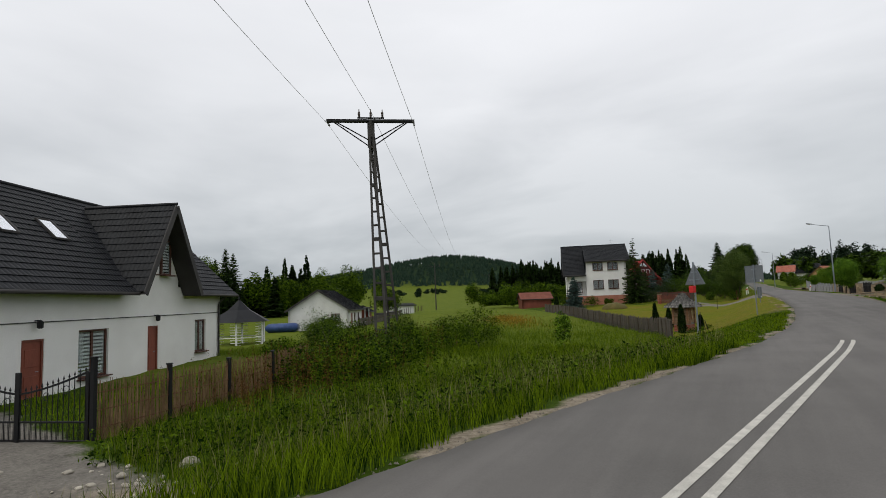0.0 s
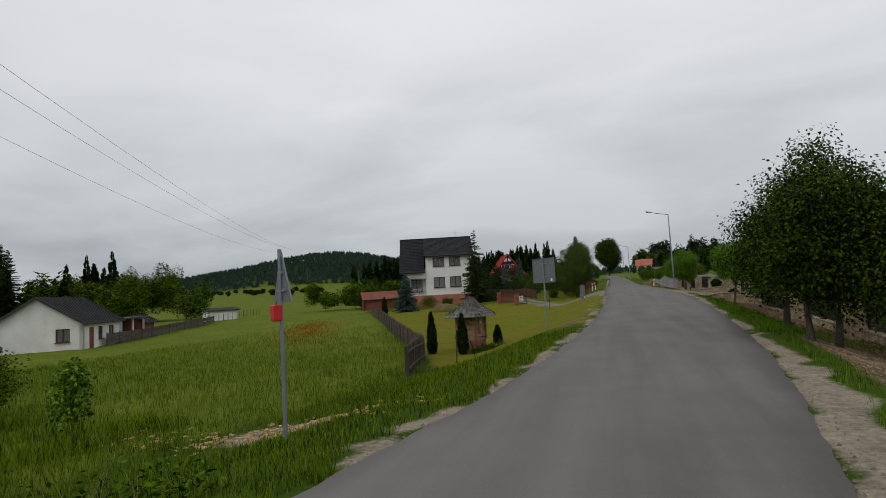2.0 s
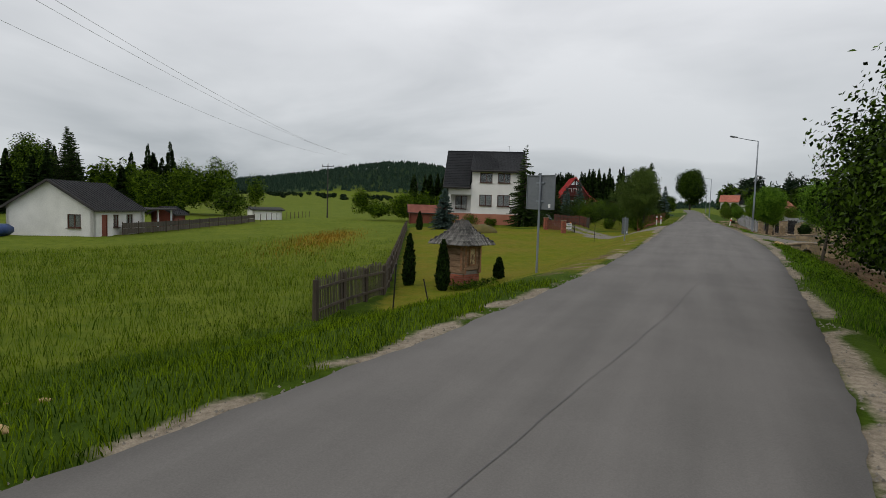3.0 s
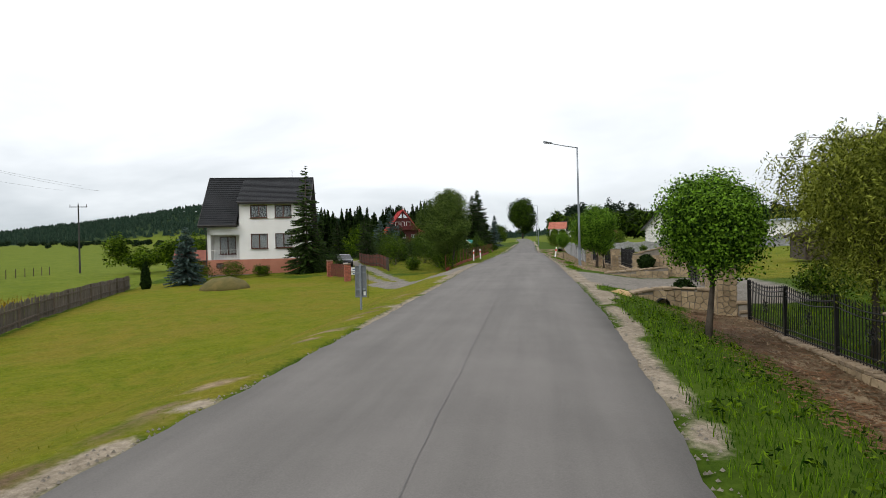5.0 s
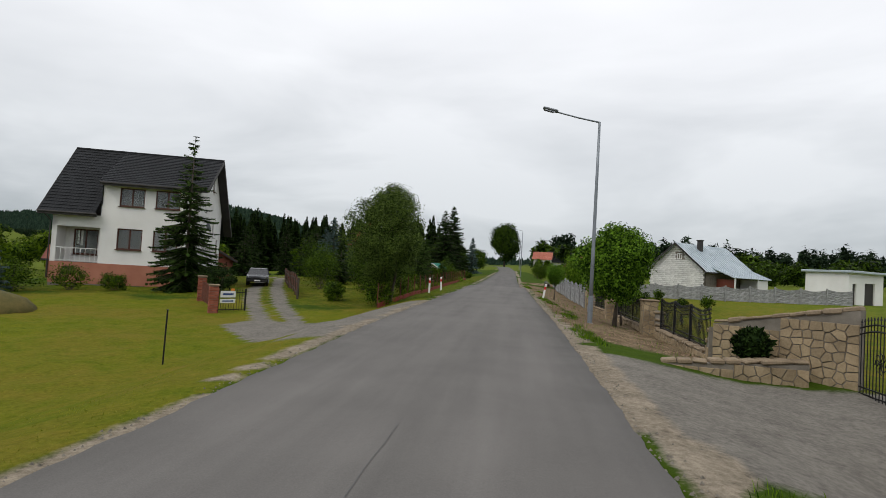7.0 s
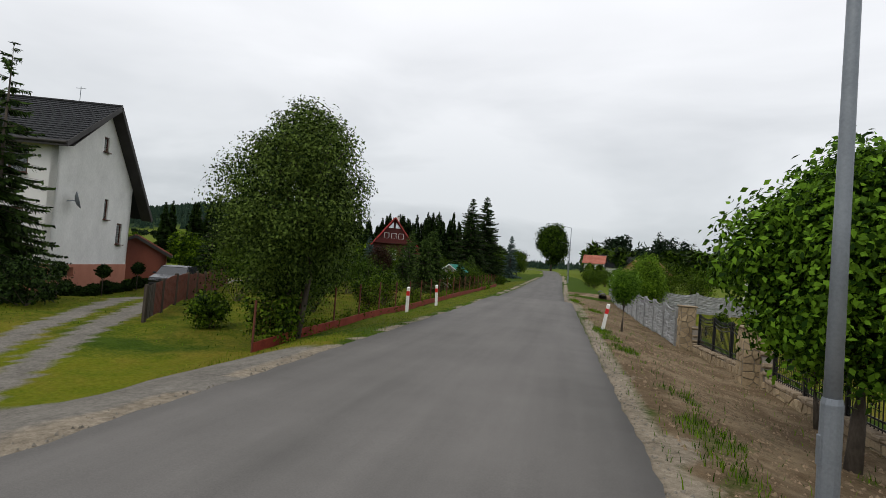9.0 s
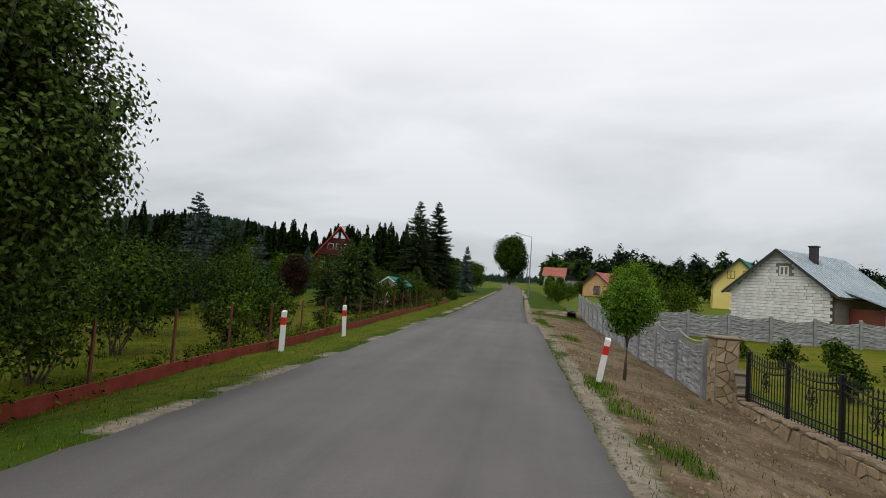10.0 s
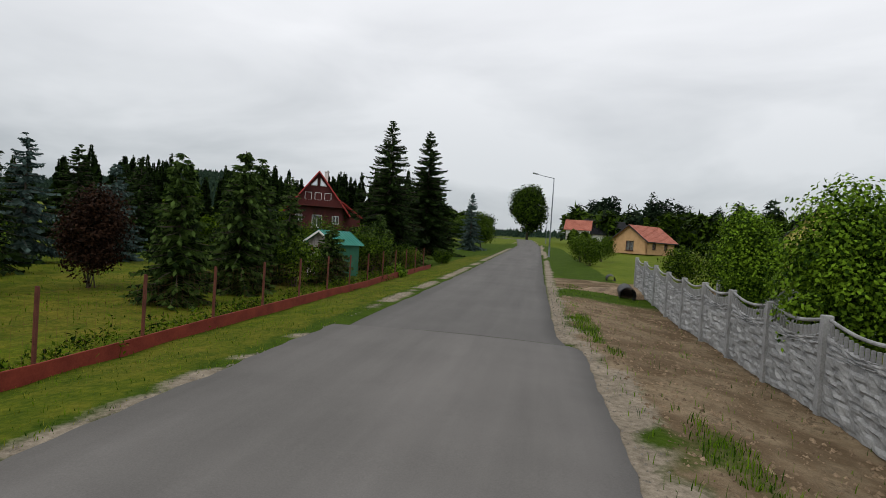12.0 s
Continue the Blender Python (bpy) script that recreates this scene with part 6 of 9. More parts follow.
def playhouse():
    ob = thing("playhouse", "children's playhouse with green roof and printed front board", "playhouse", m=at(-10.6, 125.2, -12, 0, 0.55) @ Matrix.Diagonal((0.74, 0.8, 0.88, 1)))
    w, d, h, r = 2.0, 2.8, 1.95, 0.55
    part("wall", moved(wall(Shape(), w, h, 0.06, [(0.75, 1.45, 0.05, 1.35)], [(0, h), (w, h), (w / 2, h + r)]), Matrix.Identity(4)), M["wrap"], ob, "faded pink and white printed board")
    part("wall", Shape().box((w - 0.03, d / 2, h / 2), (0.06, d - 0.13, h)), M["green_board"], ob)
    part("wall", Shape().box((0.03, d / 2, h / 2), (0.06, d - 0.13, h)), M["green_board"], ob)
    part("wall", moved(wall(Shape(), w, h, 0.06, (), [(0, h), (w, h), (w / 2, h + r)]), Matrix.Translation((0, d - 0.06, 0))), M["green_board"], ob)
    part("roof", [flat_slope((-0.25, -0.3, h - 0.12), (-0.25, d + 0.2, h - 0.12), (w / 2, d + 0.2, h + r + 0.05), (w / 2, -0.3, h + r + 0.05), 0.3, 0.03), flat_slope((w + 0.25, -0.3, h - 0.12), (w + 0.25, d + 0.2, h - 0.12), (w / 2, d + 0.2, h + r + 0.05), (w / 2, -0.3, h + r + 0.05), 0.3, 0.03)], M["roof_green"], ob)
    part("fascia", [bar((-0.25, -0.32, h - 0.14), (w / 2, -0.32, h + r), 0.03, 0.1), bar((w + 0.25, -0.32, h - 0.14), (w / 2, -0.32, h + r), 0.03, 0.1)], M["white"], ob)
    arch = Shape()
    n = 10
    arch.v = [(0.8, 0.04, 0.08), (1.4, 0.04, 0.08)] + [(1.1 + 0.3 * math.cos(math.pi * i / n), 0.04, 1.0 + 0.3 * math.sin(math.pi * i / n)) for i in range(n + 1)]
    arch.f = [tuple(range(len(arch.v)))]
    part("door", Shape().box((1.1, 0.02, 0.68), (0.66, 0.05, 1.25), None, 0.02), M["white"], ob, "pale round-topped door")
    for a, b, mt in ((0.28, 1.55, "roof_red"), (1.65, 1.6, "red"), (0.95, 1.72, "wood_frame")):
        part("print_patch", Shape().box((a, -0.012, b), (0.32, 0.012, 0.2), None, 0.004), M[mt], ob)
    return ob


def iron_rods(s, a, b, n, z0, top, r=0.011, tip=True):
    for i in range(n):
        t = i / (n - 1) if n > 1 else 0.5
        p = Vector(a).lerp(Vector(b), t)
        h = top(t)
        s.tube((p.x, p.y, p.z + z0), (p.x, p.y, p.z + h), r, n=5)
        if tip:
            s.tube((p.x, p.y, p.z + h), (p.x, p.y, p.z + h + 0.09), r * 2.4, 0.001, 5)
    return s


def iron_panel(length, height, name="iron_fence_panel", label="black wrought-iron fence panel with dipping top", sag=0.12, rods=17, group="wrought-iron fence panels", ornament=True):
    """One panel along local x: end post, rails, single rods with spear tips and a rosette."""
    ob = thing(name, label, "iron fence", group)
    top = lambda t: height - sag * math.sin(math.pi * t)
    for i in range(rods):
        t = (i + 0.5) / rods
        s = iron_rods(Shape(), (length * t, 0, 0), (length * t, 0, 0), 1, 0.04, lambda q: top(t))
        part("rod", s, M["iron"], ob)
    for z in (0.1, 0.24):
        part("rail", bar((0, 0, z), (length, 0, z), 0.025, 0.035), M["iron"], ob)
    for dz in (0.1, 0.24):
        k = 8
        part("rail", Shape().path([(length * i / k, 0, top(i / k) - dz) for i in range(k + 1)], 0.019, n=4), M["iron"], ob)
    part("post", Shape().box((0, 0, height / 2), (0.08, 0.08, height + 0.08), None, 0.008), M["iron"], ob)
    if ornament:
        c = Vector((length / 2, 0, height * 0.52))
        o = part("rosette", Shape().lathe([(0.001, -0.02), (0.04, -0.012), (0.04, 0.012), (0.001, 0.02)], tuple(c), 10), M["iron"], ob, "scrolled iron rosette")
        for i in range(8):
            a = 2 * math.pi * i / 8
            q = [c + Vector((math.cos(a + f * 0.5) * rr, -0.012, math.sin(a + f * 0.5) * rr * 1.15)) for f, rr in ((0, 0.03), (1, 0.1), (0.6, 0.17), (-0.4, 0.2))]
            part("scroll", Shape().path([tuple(v) for v in q], 0.012, n=5), M["iron"], o)
    return ob


def stone_pieces(parent, w, h, m, seed, size=0.3, mat=None, proud=0.03, arch=None):
    """Flat sandstones of uneven outline set on a wall face in local x, z; each is a piece of its own."""
    rng = rng_of(seed)
    nx, nz = max(1, int(round(w / size))), max(1, int(round(h / (size * 0.85))))
    seeds = [((i + 0.5 + rng.uniform(-0.38, 0.38)) * w / nx, (j + 0.5 + rng.uniform(-0.38, 0.38)) * h / nz) for j in range(nz) for i in range(nx)]
    gap = 0.009
    for k, (sx, sz) in enumerate(seeds):
        ring = [(gap, gap), (w - gap, gap), (w - gap, h - gap), (gap, h - gap)]
        for q, (ox, oz) in enumerate(seeds):
            dx, dz = ox - sx, oz - sz
            d = math.hypot(dx, dz)
            if q == k or d > 3 * size or d < 1e-4:
                continue
            nxv, nzv, lim = dx / d, dz / d, d / 2 - gap
            out = []
            for i in range(len(ring)):
                p, r = ring[i], ring[(i + 1) % len(ring)]
                dp = (p[0] - sx) * nxv + (p[1] - sz) * nzv - lim
                dr_ = (r[0] - sx) * nxv + (r[1] - sz) * nzv - lim
                if dp <= 0:
                    out.append(p)
                if dp * dr_ < 0:
                    t = dp / (dp - dr_)
                    out.append((p[0] + (r[0] - p[0]) * t, p[1] + (r[1] - p[1]) * t))
            ring = out
            if len(ring) < 3:
                break
        if len(ring) < 3:
            continue
        cx_, cz_ = sum(p[0] for p in ring) / len(ring), sum(p[1] for p in ring) / len(ring)
        d = proud * rng.uniform(0.6, 1.5)
        st = Shape()
        n = len(ring)
        st.v = [(p[0], 0.004, p[1]) for p in ring] + [(cx_ + (p[0] - cx_) * 0.93, -d + rng.uniform(-0.006, 0.006), cz_ + (p[1] - cz_) * 0.93) for p in ring]
        st.f = [(i, (i + 1) % n, n + (i + 1) % n, n + i) for i in range(n)] + [tuple(range(n, 2 * n))]
        part("stone", moved(st, m), mat or M["stone"], parent)
    return len(seeds)


def stone_pier(x, y, degrees, h, w=0.62, seed=1, z=None, label="square fence pier clad in yellow sandstone with dark cap"):
    ob = thing("stone_pier", label, "stone pier", "sandstone fence piers", m=at(x, y, degrees, -0.1, z))
    part("core", Shape().box((0, 0, h / 2), (w, w, h)), M["mortar"], ob)
    for k, (dx, dy, a) in enumerate(((-w / 2, -w / 2, 0), (w / 2, -w / 2, 90), (w / 2, w / 2, 180), (-w / 2, w / 2, 270))):
        stone_pieces(ob, w, h, Matrix.Translation((dx, dy, 0)) @ Matrix.Rotation(radians(a), 4, "Z"), seed * 10 + k, 0.235)
    cap = Shape().box((0, 0, h + 0.035), (w + 0.14, w + 0.14, 0.07), None, 0.025)
    part("cap", cap, M["stone_cap"], ob)
    return ob


def stone_wall(p0, p1, h0, h1, thick, seed, label, size=0.25, z=None, cap=True, both=True):
    """A sandstone-clad wall from p0 to p1 whose top may rise; pieces on both faces, rough coping."""
    a, b = Vector((*p0, 0)), Vector((*p1, 0))
    L = (b - a).length
    ang = math.degrees(math.atan2(b.y - a.y, b.x - a.x))
    zb = (min(gz(*p0), gz(*p1)) if z is None else z) - 0.1
    ob = thing("stone_wall", label, "stone wall", m=Matrix.Translation((a.x, a.y, zb)) @ Matrix.Rotation(radians(ang), 4, "Z"))
    body = Shape()
    body.v = [(0, 0, 0), (L, 0, 0), (L, 0, h1), (0, 0, h0), (0, thick, 0), (L, thick, 0), (L, thick, h1), (0, thick, h0)]
    body.f = [(0, 1, 2, 3), (7, 6, 5, 4), (0, 4, 5, 1), (1, 5, 6, 2), (2, 6, 7, 3), (3, 7, 4, 0)]
    part("core", body, M["mortar"], ob)
    segs = max(1, int(L / 1.2))
    for i in range(segs):
        x0, x1 = L * i / segs, L * (i + 1) / segs
        hh = min(h0 + (h1 - h0) * i / segs, h0 + (h1 - h0) * (i + 1) / segs)
        stone_pieces(ob, x1 - x0, hh, Matrix.Translation((x0, 0, 0)), seed * 31 + i, size)
        if both:
            stone_pieces(ob, x1 - x0, hh, Matrix.Translation((x1, thick, 0)) @ Matrix.Rotation(radians(180), 4, "Z"), seed * 57 + i, size)
    if cap:
        rng = rng_of(seed)
        n = max(2, int(L / 0.33))
        for i in range(n):
            t = (i + 0.5) / n
            w = L / n
            s = Shape().box((0, 0, 0), (w * rng.uniform(0.86, 1.02), thick + 0.08 + rng.uniform(-0.07, 0.07), 0.1 + rng.uniform(-0.03, 0.05)), Matrix.Rotation(rng.normal() * 0.1, 4, "Z") @ Matrix.Rotation(rng.normal() * 0.05, 4, "Y"), 0.03)
            slope = math.atan2(h1 - h0, L)
            part("coping", moved(s, Matrix.Translation((L * t, thick / 2, h0 + (h1 - h0) * t + 0.045)) @ Matrix.Rotation(-slope, 4, "Y")), M["stone_cap"], ob)
    return ob


def concrete_slab_mesh(w, h, seed, top=False):
    """A cast fence slab whose face looks like split stone; the top slab swoops and is pierced by balusters."""
    rng = rng_of(seed)
    s = Shape()
    nx, nz = 34, 12
    lay = np.cumsum(rng.uniform(0.5, 1.5, 6))
    lay = lay / lay[-1]
    hh = (lambda u: h - 0.16 * math.sin(math.pi * u)) if top else (lambda u: h)
    face = []
    for j in range(nz + 1):
        row = []
        for i in range(nx + 1):
            u, v = i / nx, j / nz
            band = sum(1 for q in lay if q < v + 0.06 * math.sin(u * 9 + seed) + 0.05 * math.sin(u * 21 + j))
            rel = 0.02 * math.sin(band * 2.3 + u * (5 + band) + seed) + 0.014 * math.sin(u * 33 + band * 5) + rng.uniform(-0.007, 0.007)
            if i in (0, nx):
                rel = 0
            row.append((u * w, -0.025 - rel, v * hh(u)))
        face.append(row)
    k = nx + 1
    s.v = [p for r in face for p in r]
    s.f = [(j * k + i, j * k + i + 1, (j + 1) * k + i + 1, (j + 1) * k + i) for j in range(nz) for i in range(nx)]
    b = len(s.v)
    s.v += [(i / nx * w, 0.03, hh(i / nx)) for i in range(nx + 1)] + [(0, 0.03, 0), (w, 0.03, 0)]
    s.f += [((nz) * k + i, nz * k + i + 1, b + i + 1, b + i) for i in range(nx)]
    s.f += [tuple([b + nx + 1] + [b + i for i in range(nx + 1)] + [b + nx + 2])]
    return s.mesh("slab", M["concrete"])


def concrete_fence(y0, n, x_of, pitch, name="concrete_fence"):
    """Cast posts with two stone-faced slabs and a pierced, swooping top slab between each pair."""
    ob = thing(name, "grey cast-concrete panel fence with stone pattern and swooping top", "concrete fence")
    slabs = [concrete_slab_mesh(pitch - 0.12, 0.5, k) for k in range(3)]
    wavy = concrete_slab_mesh(pitch - 0.12, 0.3, 9, True)
    post = Shape().box((0, 0, 0.72), (0.13, 0.15, 1.86), None, 0.015).mesh("post", M["concrete"])
    rung = Shape().box((0, 0, 0.105), (0.04, 0.045, 0.21), None, 0.008).mesh("baluster", M["concrete"])
    cap = Shape()
    m = 14
    W = pitch - 0.12
    prof = lambda u: 0.23 - 0.11 * math.sin(math.pi * u)
    cap.path([(W * i / m, 0, prof(i / m)) for i in range(m + 1)], 0.03, 0.03, 8)
    cap_me = cap.mesh("coping", M["concrete"])
    for i in range(n + 1):
        y = y0 + i * pitch
        x = x_of(y)
        x2 = x_of(y + pitch)
        z = gz(x, y) - 0.02
        z2 = gz(x2, y + pitch) - 0.02
        turn = Matrix.Rotation(math.atan2(pitch, x2 - x), 4, "Z")
        p = part("post", post, None, ob)
        p.matrix_basis = Matrix.Translation((x, y, z)) @ turn
        if i == n:
            break
        tilt = Matrix.Rotation(-math.atan2(z2 - z, pitch), 4, "Y")
        base = Matrix.Translation((x, y, z + 0.06)) @ turn @ tilt @ Matrix.Translation((0.06, 0, 0)) @ Matrix.Diagonal((1, -1, 1, 1))
        for k, zz in enumerate((0.0, 0.5)):
            q = part("slab", slabs[(i + k * 2) % 3], None, ob)
            q.matrix_basis = base @ Matrix.Translation((0, 0, zz))
        q = part("slab", wavy, None, ob)
        q.matrix_basis = base @ Matrix.Translation((0, 0, 1.0))
        for k in range(15):
            u = (k + 0.5) / 15
            q = part("baluster", rung, None, ob)
            q.matrix_basis = base @ Matrix.Translation((W * u, 0, 1.28 - 0.16 * math.sin(math.pi * u))) @ Matrix.Diagonal((1, 1, 0.9, 1))
        q = part("coping", cap_me, None, ob)
        q.matrix_basis = base @ Matrix.Translation((0, 0, 1.29))
    return ob


def street_lamp(x, y, degrees, label, h=8.5, arm=1.75, z=None):
    """A galvanised pole with a rising arm towards the road and a flat lantern."""
    ob = thing("street_lamp", label, "street lamp", "street lamps", m=at(x, y, degrees, -0.05, z))
    part("pole", Shape().path([(0, 0, 0), (0, 0, h * 0.35), (0, 0, h * 0.7), (0, 0, h)], 0.085, 0.05, 12), M["steel"], ob, smooth=True)
    part("base", Shape().lathe([(0.13, 0), (0.13, 0.06), (0.1, 0.1), (0.1, 1.1), (0.088, 1.16)], (0, 0, 0), 12), M["steel"], ob)
    part("hatch", Shape().box((-0.1, 0, 0.65), (0.02, 0.07, 0.3), None, 0.008), M["steel"], ob)
    part("arm", Shape().path([(0, 0, h - 0.02), (-arm * 0.5, 0, h + 0.14), (-arm, 0, h + 0.34)], 0.035, 0.03, 8), M["steel"], ob, smooth=True)
    hd = Shape().box((0, 0, 0), (0.62, 0.24, 0.1), None, 0.04)
    head = part("lantern", moved(hd, Matrix.Translation((-arm - 0.24, 0, h + 0.42)) @ Matrix.Rotation(radians(12), 4, "Y")), M["sign_back"], ob, "flat grey lantern housing")
    part("lens", moved(Shape().box((0, 0, -0.06), (0.42, 0.18, 0.05), None, 0.02), Matrix.Translation((-arm - 0.28, 0, h + 0.42)) @ Matrix.Rotation(radians(12), 4, "Y")), M["mirror_glass"], head)
    return ob


def pylon():
    """The A-shaped medium-voltage pole: two ladder-like concrete legs, steel cross-arm, insulators."""
    top = Vector((-24.6, 24.6, 10.9))
    feet = (Vector((-21.9, 21.2, -2.0)), Vector((-24.2, 26.0, -2.0)))
    ob = thing("power_pylon", "A-shaped power pylon of weathered pierced concrete legs with steel cross-arm", "power pylon")
    for foot in feet:
        d = (top - foot)
        side = Vector((1, 0.35, 0)).normalized()
        n = 17
        rails = []
        for s in (-1, 1):
            a, b = foot + side * s * 0.27, top + side * s * 0.1
            r = bar(a, b, 0.12, 0.09)
            rails.append(r)
        leg = part("leg", rails, M["pylon"], ob)
        for i in range(n):
            t = (i + 0.3) / n
            w = 0.27 + (0.1 - 0.27) * t
            c = foot.lerp(top, t)
            part("rung", bar(c - side * w, c + side * w, 0.1, 0.1 if i % 4 else 0.2), M["pylon"], leg)
    arm = Vector((3.9, 2.75, 0)).normalized()
    c = top + Vector((0, 0, 0.35))
    a, b = c - arm * 2.45, c + arm * 2.45
    off = Vector((-arm.y, arm.x, 0)) * 0.12
    part("cross_arm", [bar(a + off, b + off, 0.07, 0.13), bar(a - off, b - off, 0.07, 0.13)], M["iron"], ob, "dark steel channel cross-arm")
    part("mast_head", bar(top - Vector((0, 0, 1.2)), top + Vector((0, 0, 0.4)), 0.34, 0.3), M["pylon"], ob)
    for s in (-1, 1):
        br = joined(bar(c + arm * s * 2.1 + off, top + Vector((0, 0, -1.15)) + off, 0.05, 0.06), bar(c + arm * s * 2.1 - off, top + Vector((0, 0, -0.85)) - off, 0.05, 0.06))
        part("brace", br, M["iron"], ob)
    part("hanger", joined(bar(c - arm * 0.75 + Vector((0, 0, 0.18)), c + arm * 0.75 + Vector((0, 0, 0.18)), 0.06, 0.08)), M["iron"], ob)
    for s in (-0.65, 0.0, 0.65):
        p = c + arm * s + Vector((0, 0, 0.2))
        part("insulator", Shape().lathe([(0.03, 0), (0.08, 0.05), (0.045, 0.1), (0.085, 0.16), (0.05, 0.21), (0.08, 0.27), (0.03, 0.36), (0.02, 0.5)], tuple(p), 10), M["porcelain"], ob, "brown pin insulator")
    along = Vector((-0.42, 0.9, 0))
    for s in (-2.4, 0.0, 2.4):
        p = c + arm * s
        for d in (-1, 1):
            q = p + along * d * 0.45 - Vector((0, 0, 0.16)) if s else p + Vector((0, 0, 0.62))
            if s:
                part("insulator", joined(*[Shape().lathe([(0.02, -0.02), (0.07, 0.0), (0.02, 0.03)], tuple(p.lerp(q, 0.25 + 0.2 * k)), 8) for k in range(4)]), M["porcelain"], ob)
    return ob, c, arm, along


def wires(c, arm, along):
    """The conductors, hanging in shallow curves before and behind the pylon."""
    for s in (-2.4, 0.0, 2.4):
        p = c + arm * s + (Vector((0, 0, 0.6)) if s == 0 else Vector((0, 0, -0.15)))
        for d, span, drop in ((1, 100, 1.4), (-1, 90, 1.2)):
            dirn = along if d > 0 else Vector((0.42, -0.9, 0))
            pts = []
            for k in range(15):
                t = k / 14
                q = p + dirn * span * t
                q.z = p.z + (0.5 if d > 0 else 0.8) * t - drop * 4 * t * (1 - t)
                pts.append(tuple(q))
            whole("power_line", Shape().path(pts, 0.011, n=4), M["wire"], "thin aluminium overhead conductor", "power line", "overhead power lines")


def far_pole(x, y, h, label):
    ob = thing("power_pole", label, "power pole", "distant power poles", m=at(x, y, 25, -0.1))
    part("pole", Shape().tube((0, 0, 0), (0, 0, h), 0.16, 0.1, 8), M["pylon"], ob)
    part("cross_arm", Shape().box((0, 0, h - 0.4), (2.6, 0.12, 0.12)), M["iron"], ob)
    for i in (-1.2, 0, 1.2):
        part("insulator", Shape().tube((i, 0, h - 0.35), (i, 0, h + 0.05 + 0.3 * (i == 0)), 0.06, 0.04, 6), M["porcelain"], ob)
    return ob


def warning_sign():
    """The back of a triangular road sign with a small red box below it."""
    ob = thing("road_sign", "triangular road sign seen from behind on steel post with red box", "road sign", m=at(-8.6, 23.85, -40, -0.1, -0.9))
    part("post", Shape().tube((0, 0, 0), (0, 0, 3.2), 0.035, n=10), M["steel"], ob)
    tri = Shape()
    w, h, z = 0.5, 0.86, 2.3
    rim = [(-w, -0.045, z), (w, -0.045, z), (0, -0.045, z + h)]
    tri.v = rim + [(x, y - 0.025, q) for x, y, q in rim]
    tri.f = [(0, 1, 2), (5, 4, 3), (0, 3, 4, 1), (1, 4, 5, 2), (2, 5, 3, 0)]
    plate = part("plate", moved(tri, Matrix.Translation((0, 0.09, 0))), M["sign_back"], ob, "grey back of a triangular plate")
    for dz, width in ((0.2, 0.5), (0.5, 0.26)):
        part("clamp", Shape().box((0, 0.01, z + dz), (width, 0.04, 0.05)), M["steel"], plate)
    part("box", Shape().box((-0.06, -0.07, 2.12), (0.22, 0.14, 0.28), None, 0.02), M["red"], ob, "small red metal box")
    return ob


def board_sign(x, y, degrees, w, h, bottom, z, label, posts=1):
    """A rectangular board seen from behind, with bent rim and clamps, on a steel post."""
    ob = thing("road_sign", label, "road sign", m=at(x, y, degrees, -0.1, z))
    part("post", Shape().tube((0, 0, 0), (0, 0, bottom + h + 0.06), 0.035, n=10), M["steel"], ob)
    b = part("board", Shape().box((0, 0.06, bottom + h / 2), (w, 0.02, h), None, 0.004), M["sign_back"], ob)
    part("rim", [*[Shape().box(c, s, None, 0.004) for c, s in (((0, 0.045, bottom + 0.012), (w, 0.05, 0.024)), ((0, 0.045, bottom + h - 0.012), (w, 0.05, 0.024)), ((-w / 2 + 0.012, 0.045, bottom + h / 2), (0.024, 0.05, h - 0.05)), ((w / 2 - 0.012, 0.045, bottom + h / 2), (0.024, 0.05, h - 0.05)))]], M["sign_back"], b)
    for share in (0.25, 0.78):
        part("clamp", Shape().box((0, 0.03, bottom + h * share), (0.3, 0.05, 0.05)), M["steel"], b)
    part("sticker", Shape().box((w * 0.32, 0.048, bottom + 0.12), (0.08, 0.004, 0.12)), M["white"], b)
    return ob


def marker_post(x, y, lean, z=None, label="white plastic road marker post with red band"):
    ob = thing("marker_post", label, "marker post", "road marker posts", m=at(x, y, 0, -0.05, z) @ Matrix.Rotation(radians(lean), 4, "Y") @ Matrix.Rotation(radians(3), 4, "X"))
    body = Shape()
    w, d, h = 0.12, 0.1, 1.1
    body.v = [(-w / 2, -d / 2, 0), (w / 2, -d / 2, 0), (w / 2, d / 2, 0), (-w / 2, d / 2, 0), (-w / 2, -d / 2, h - 0.04), (w / 2, -d / 2, h - 0.04), (w / 2, d / 2, h), (-w / 2, d / 2, h)]
    body.f = [(3, 2, 1, 0), (4, 5, 6, 7), (0, 1, 5, 4), (1, 2, 6, 5), (2, 3, 7, 6), (3, 0, 4, 7)]
    part("body", body, M["white"], ob)
    part("band", Shape().box((0, 0, 0.82), (w + 0.006, d + 0.006, 0.2)), M["red"], ob, "red reflective band")
    return ob


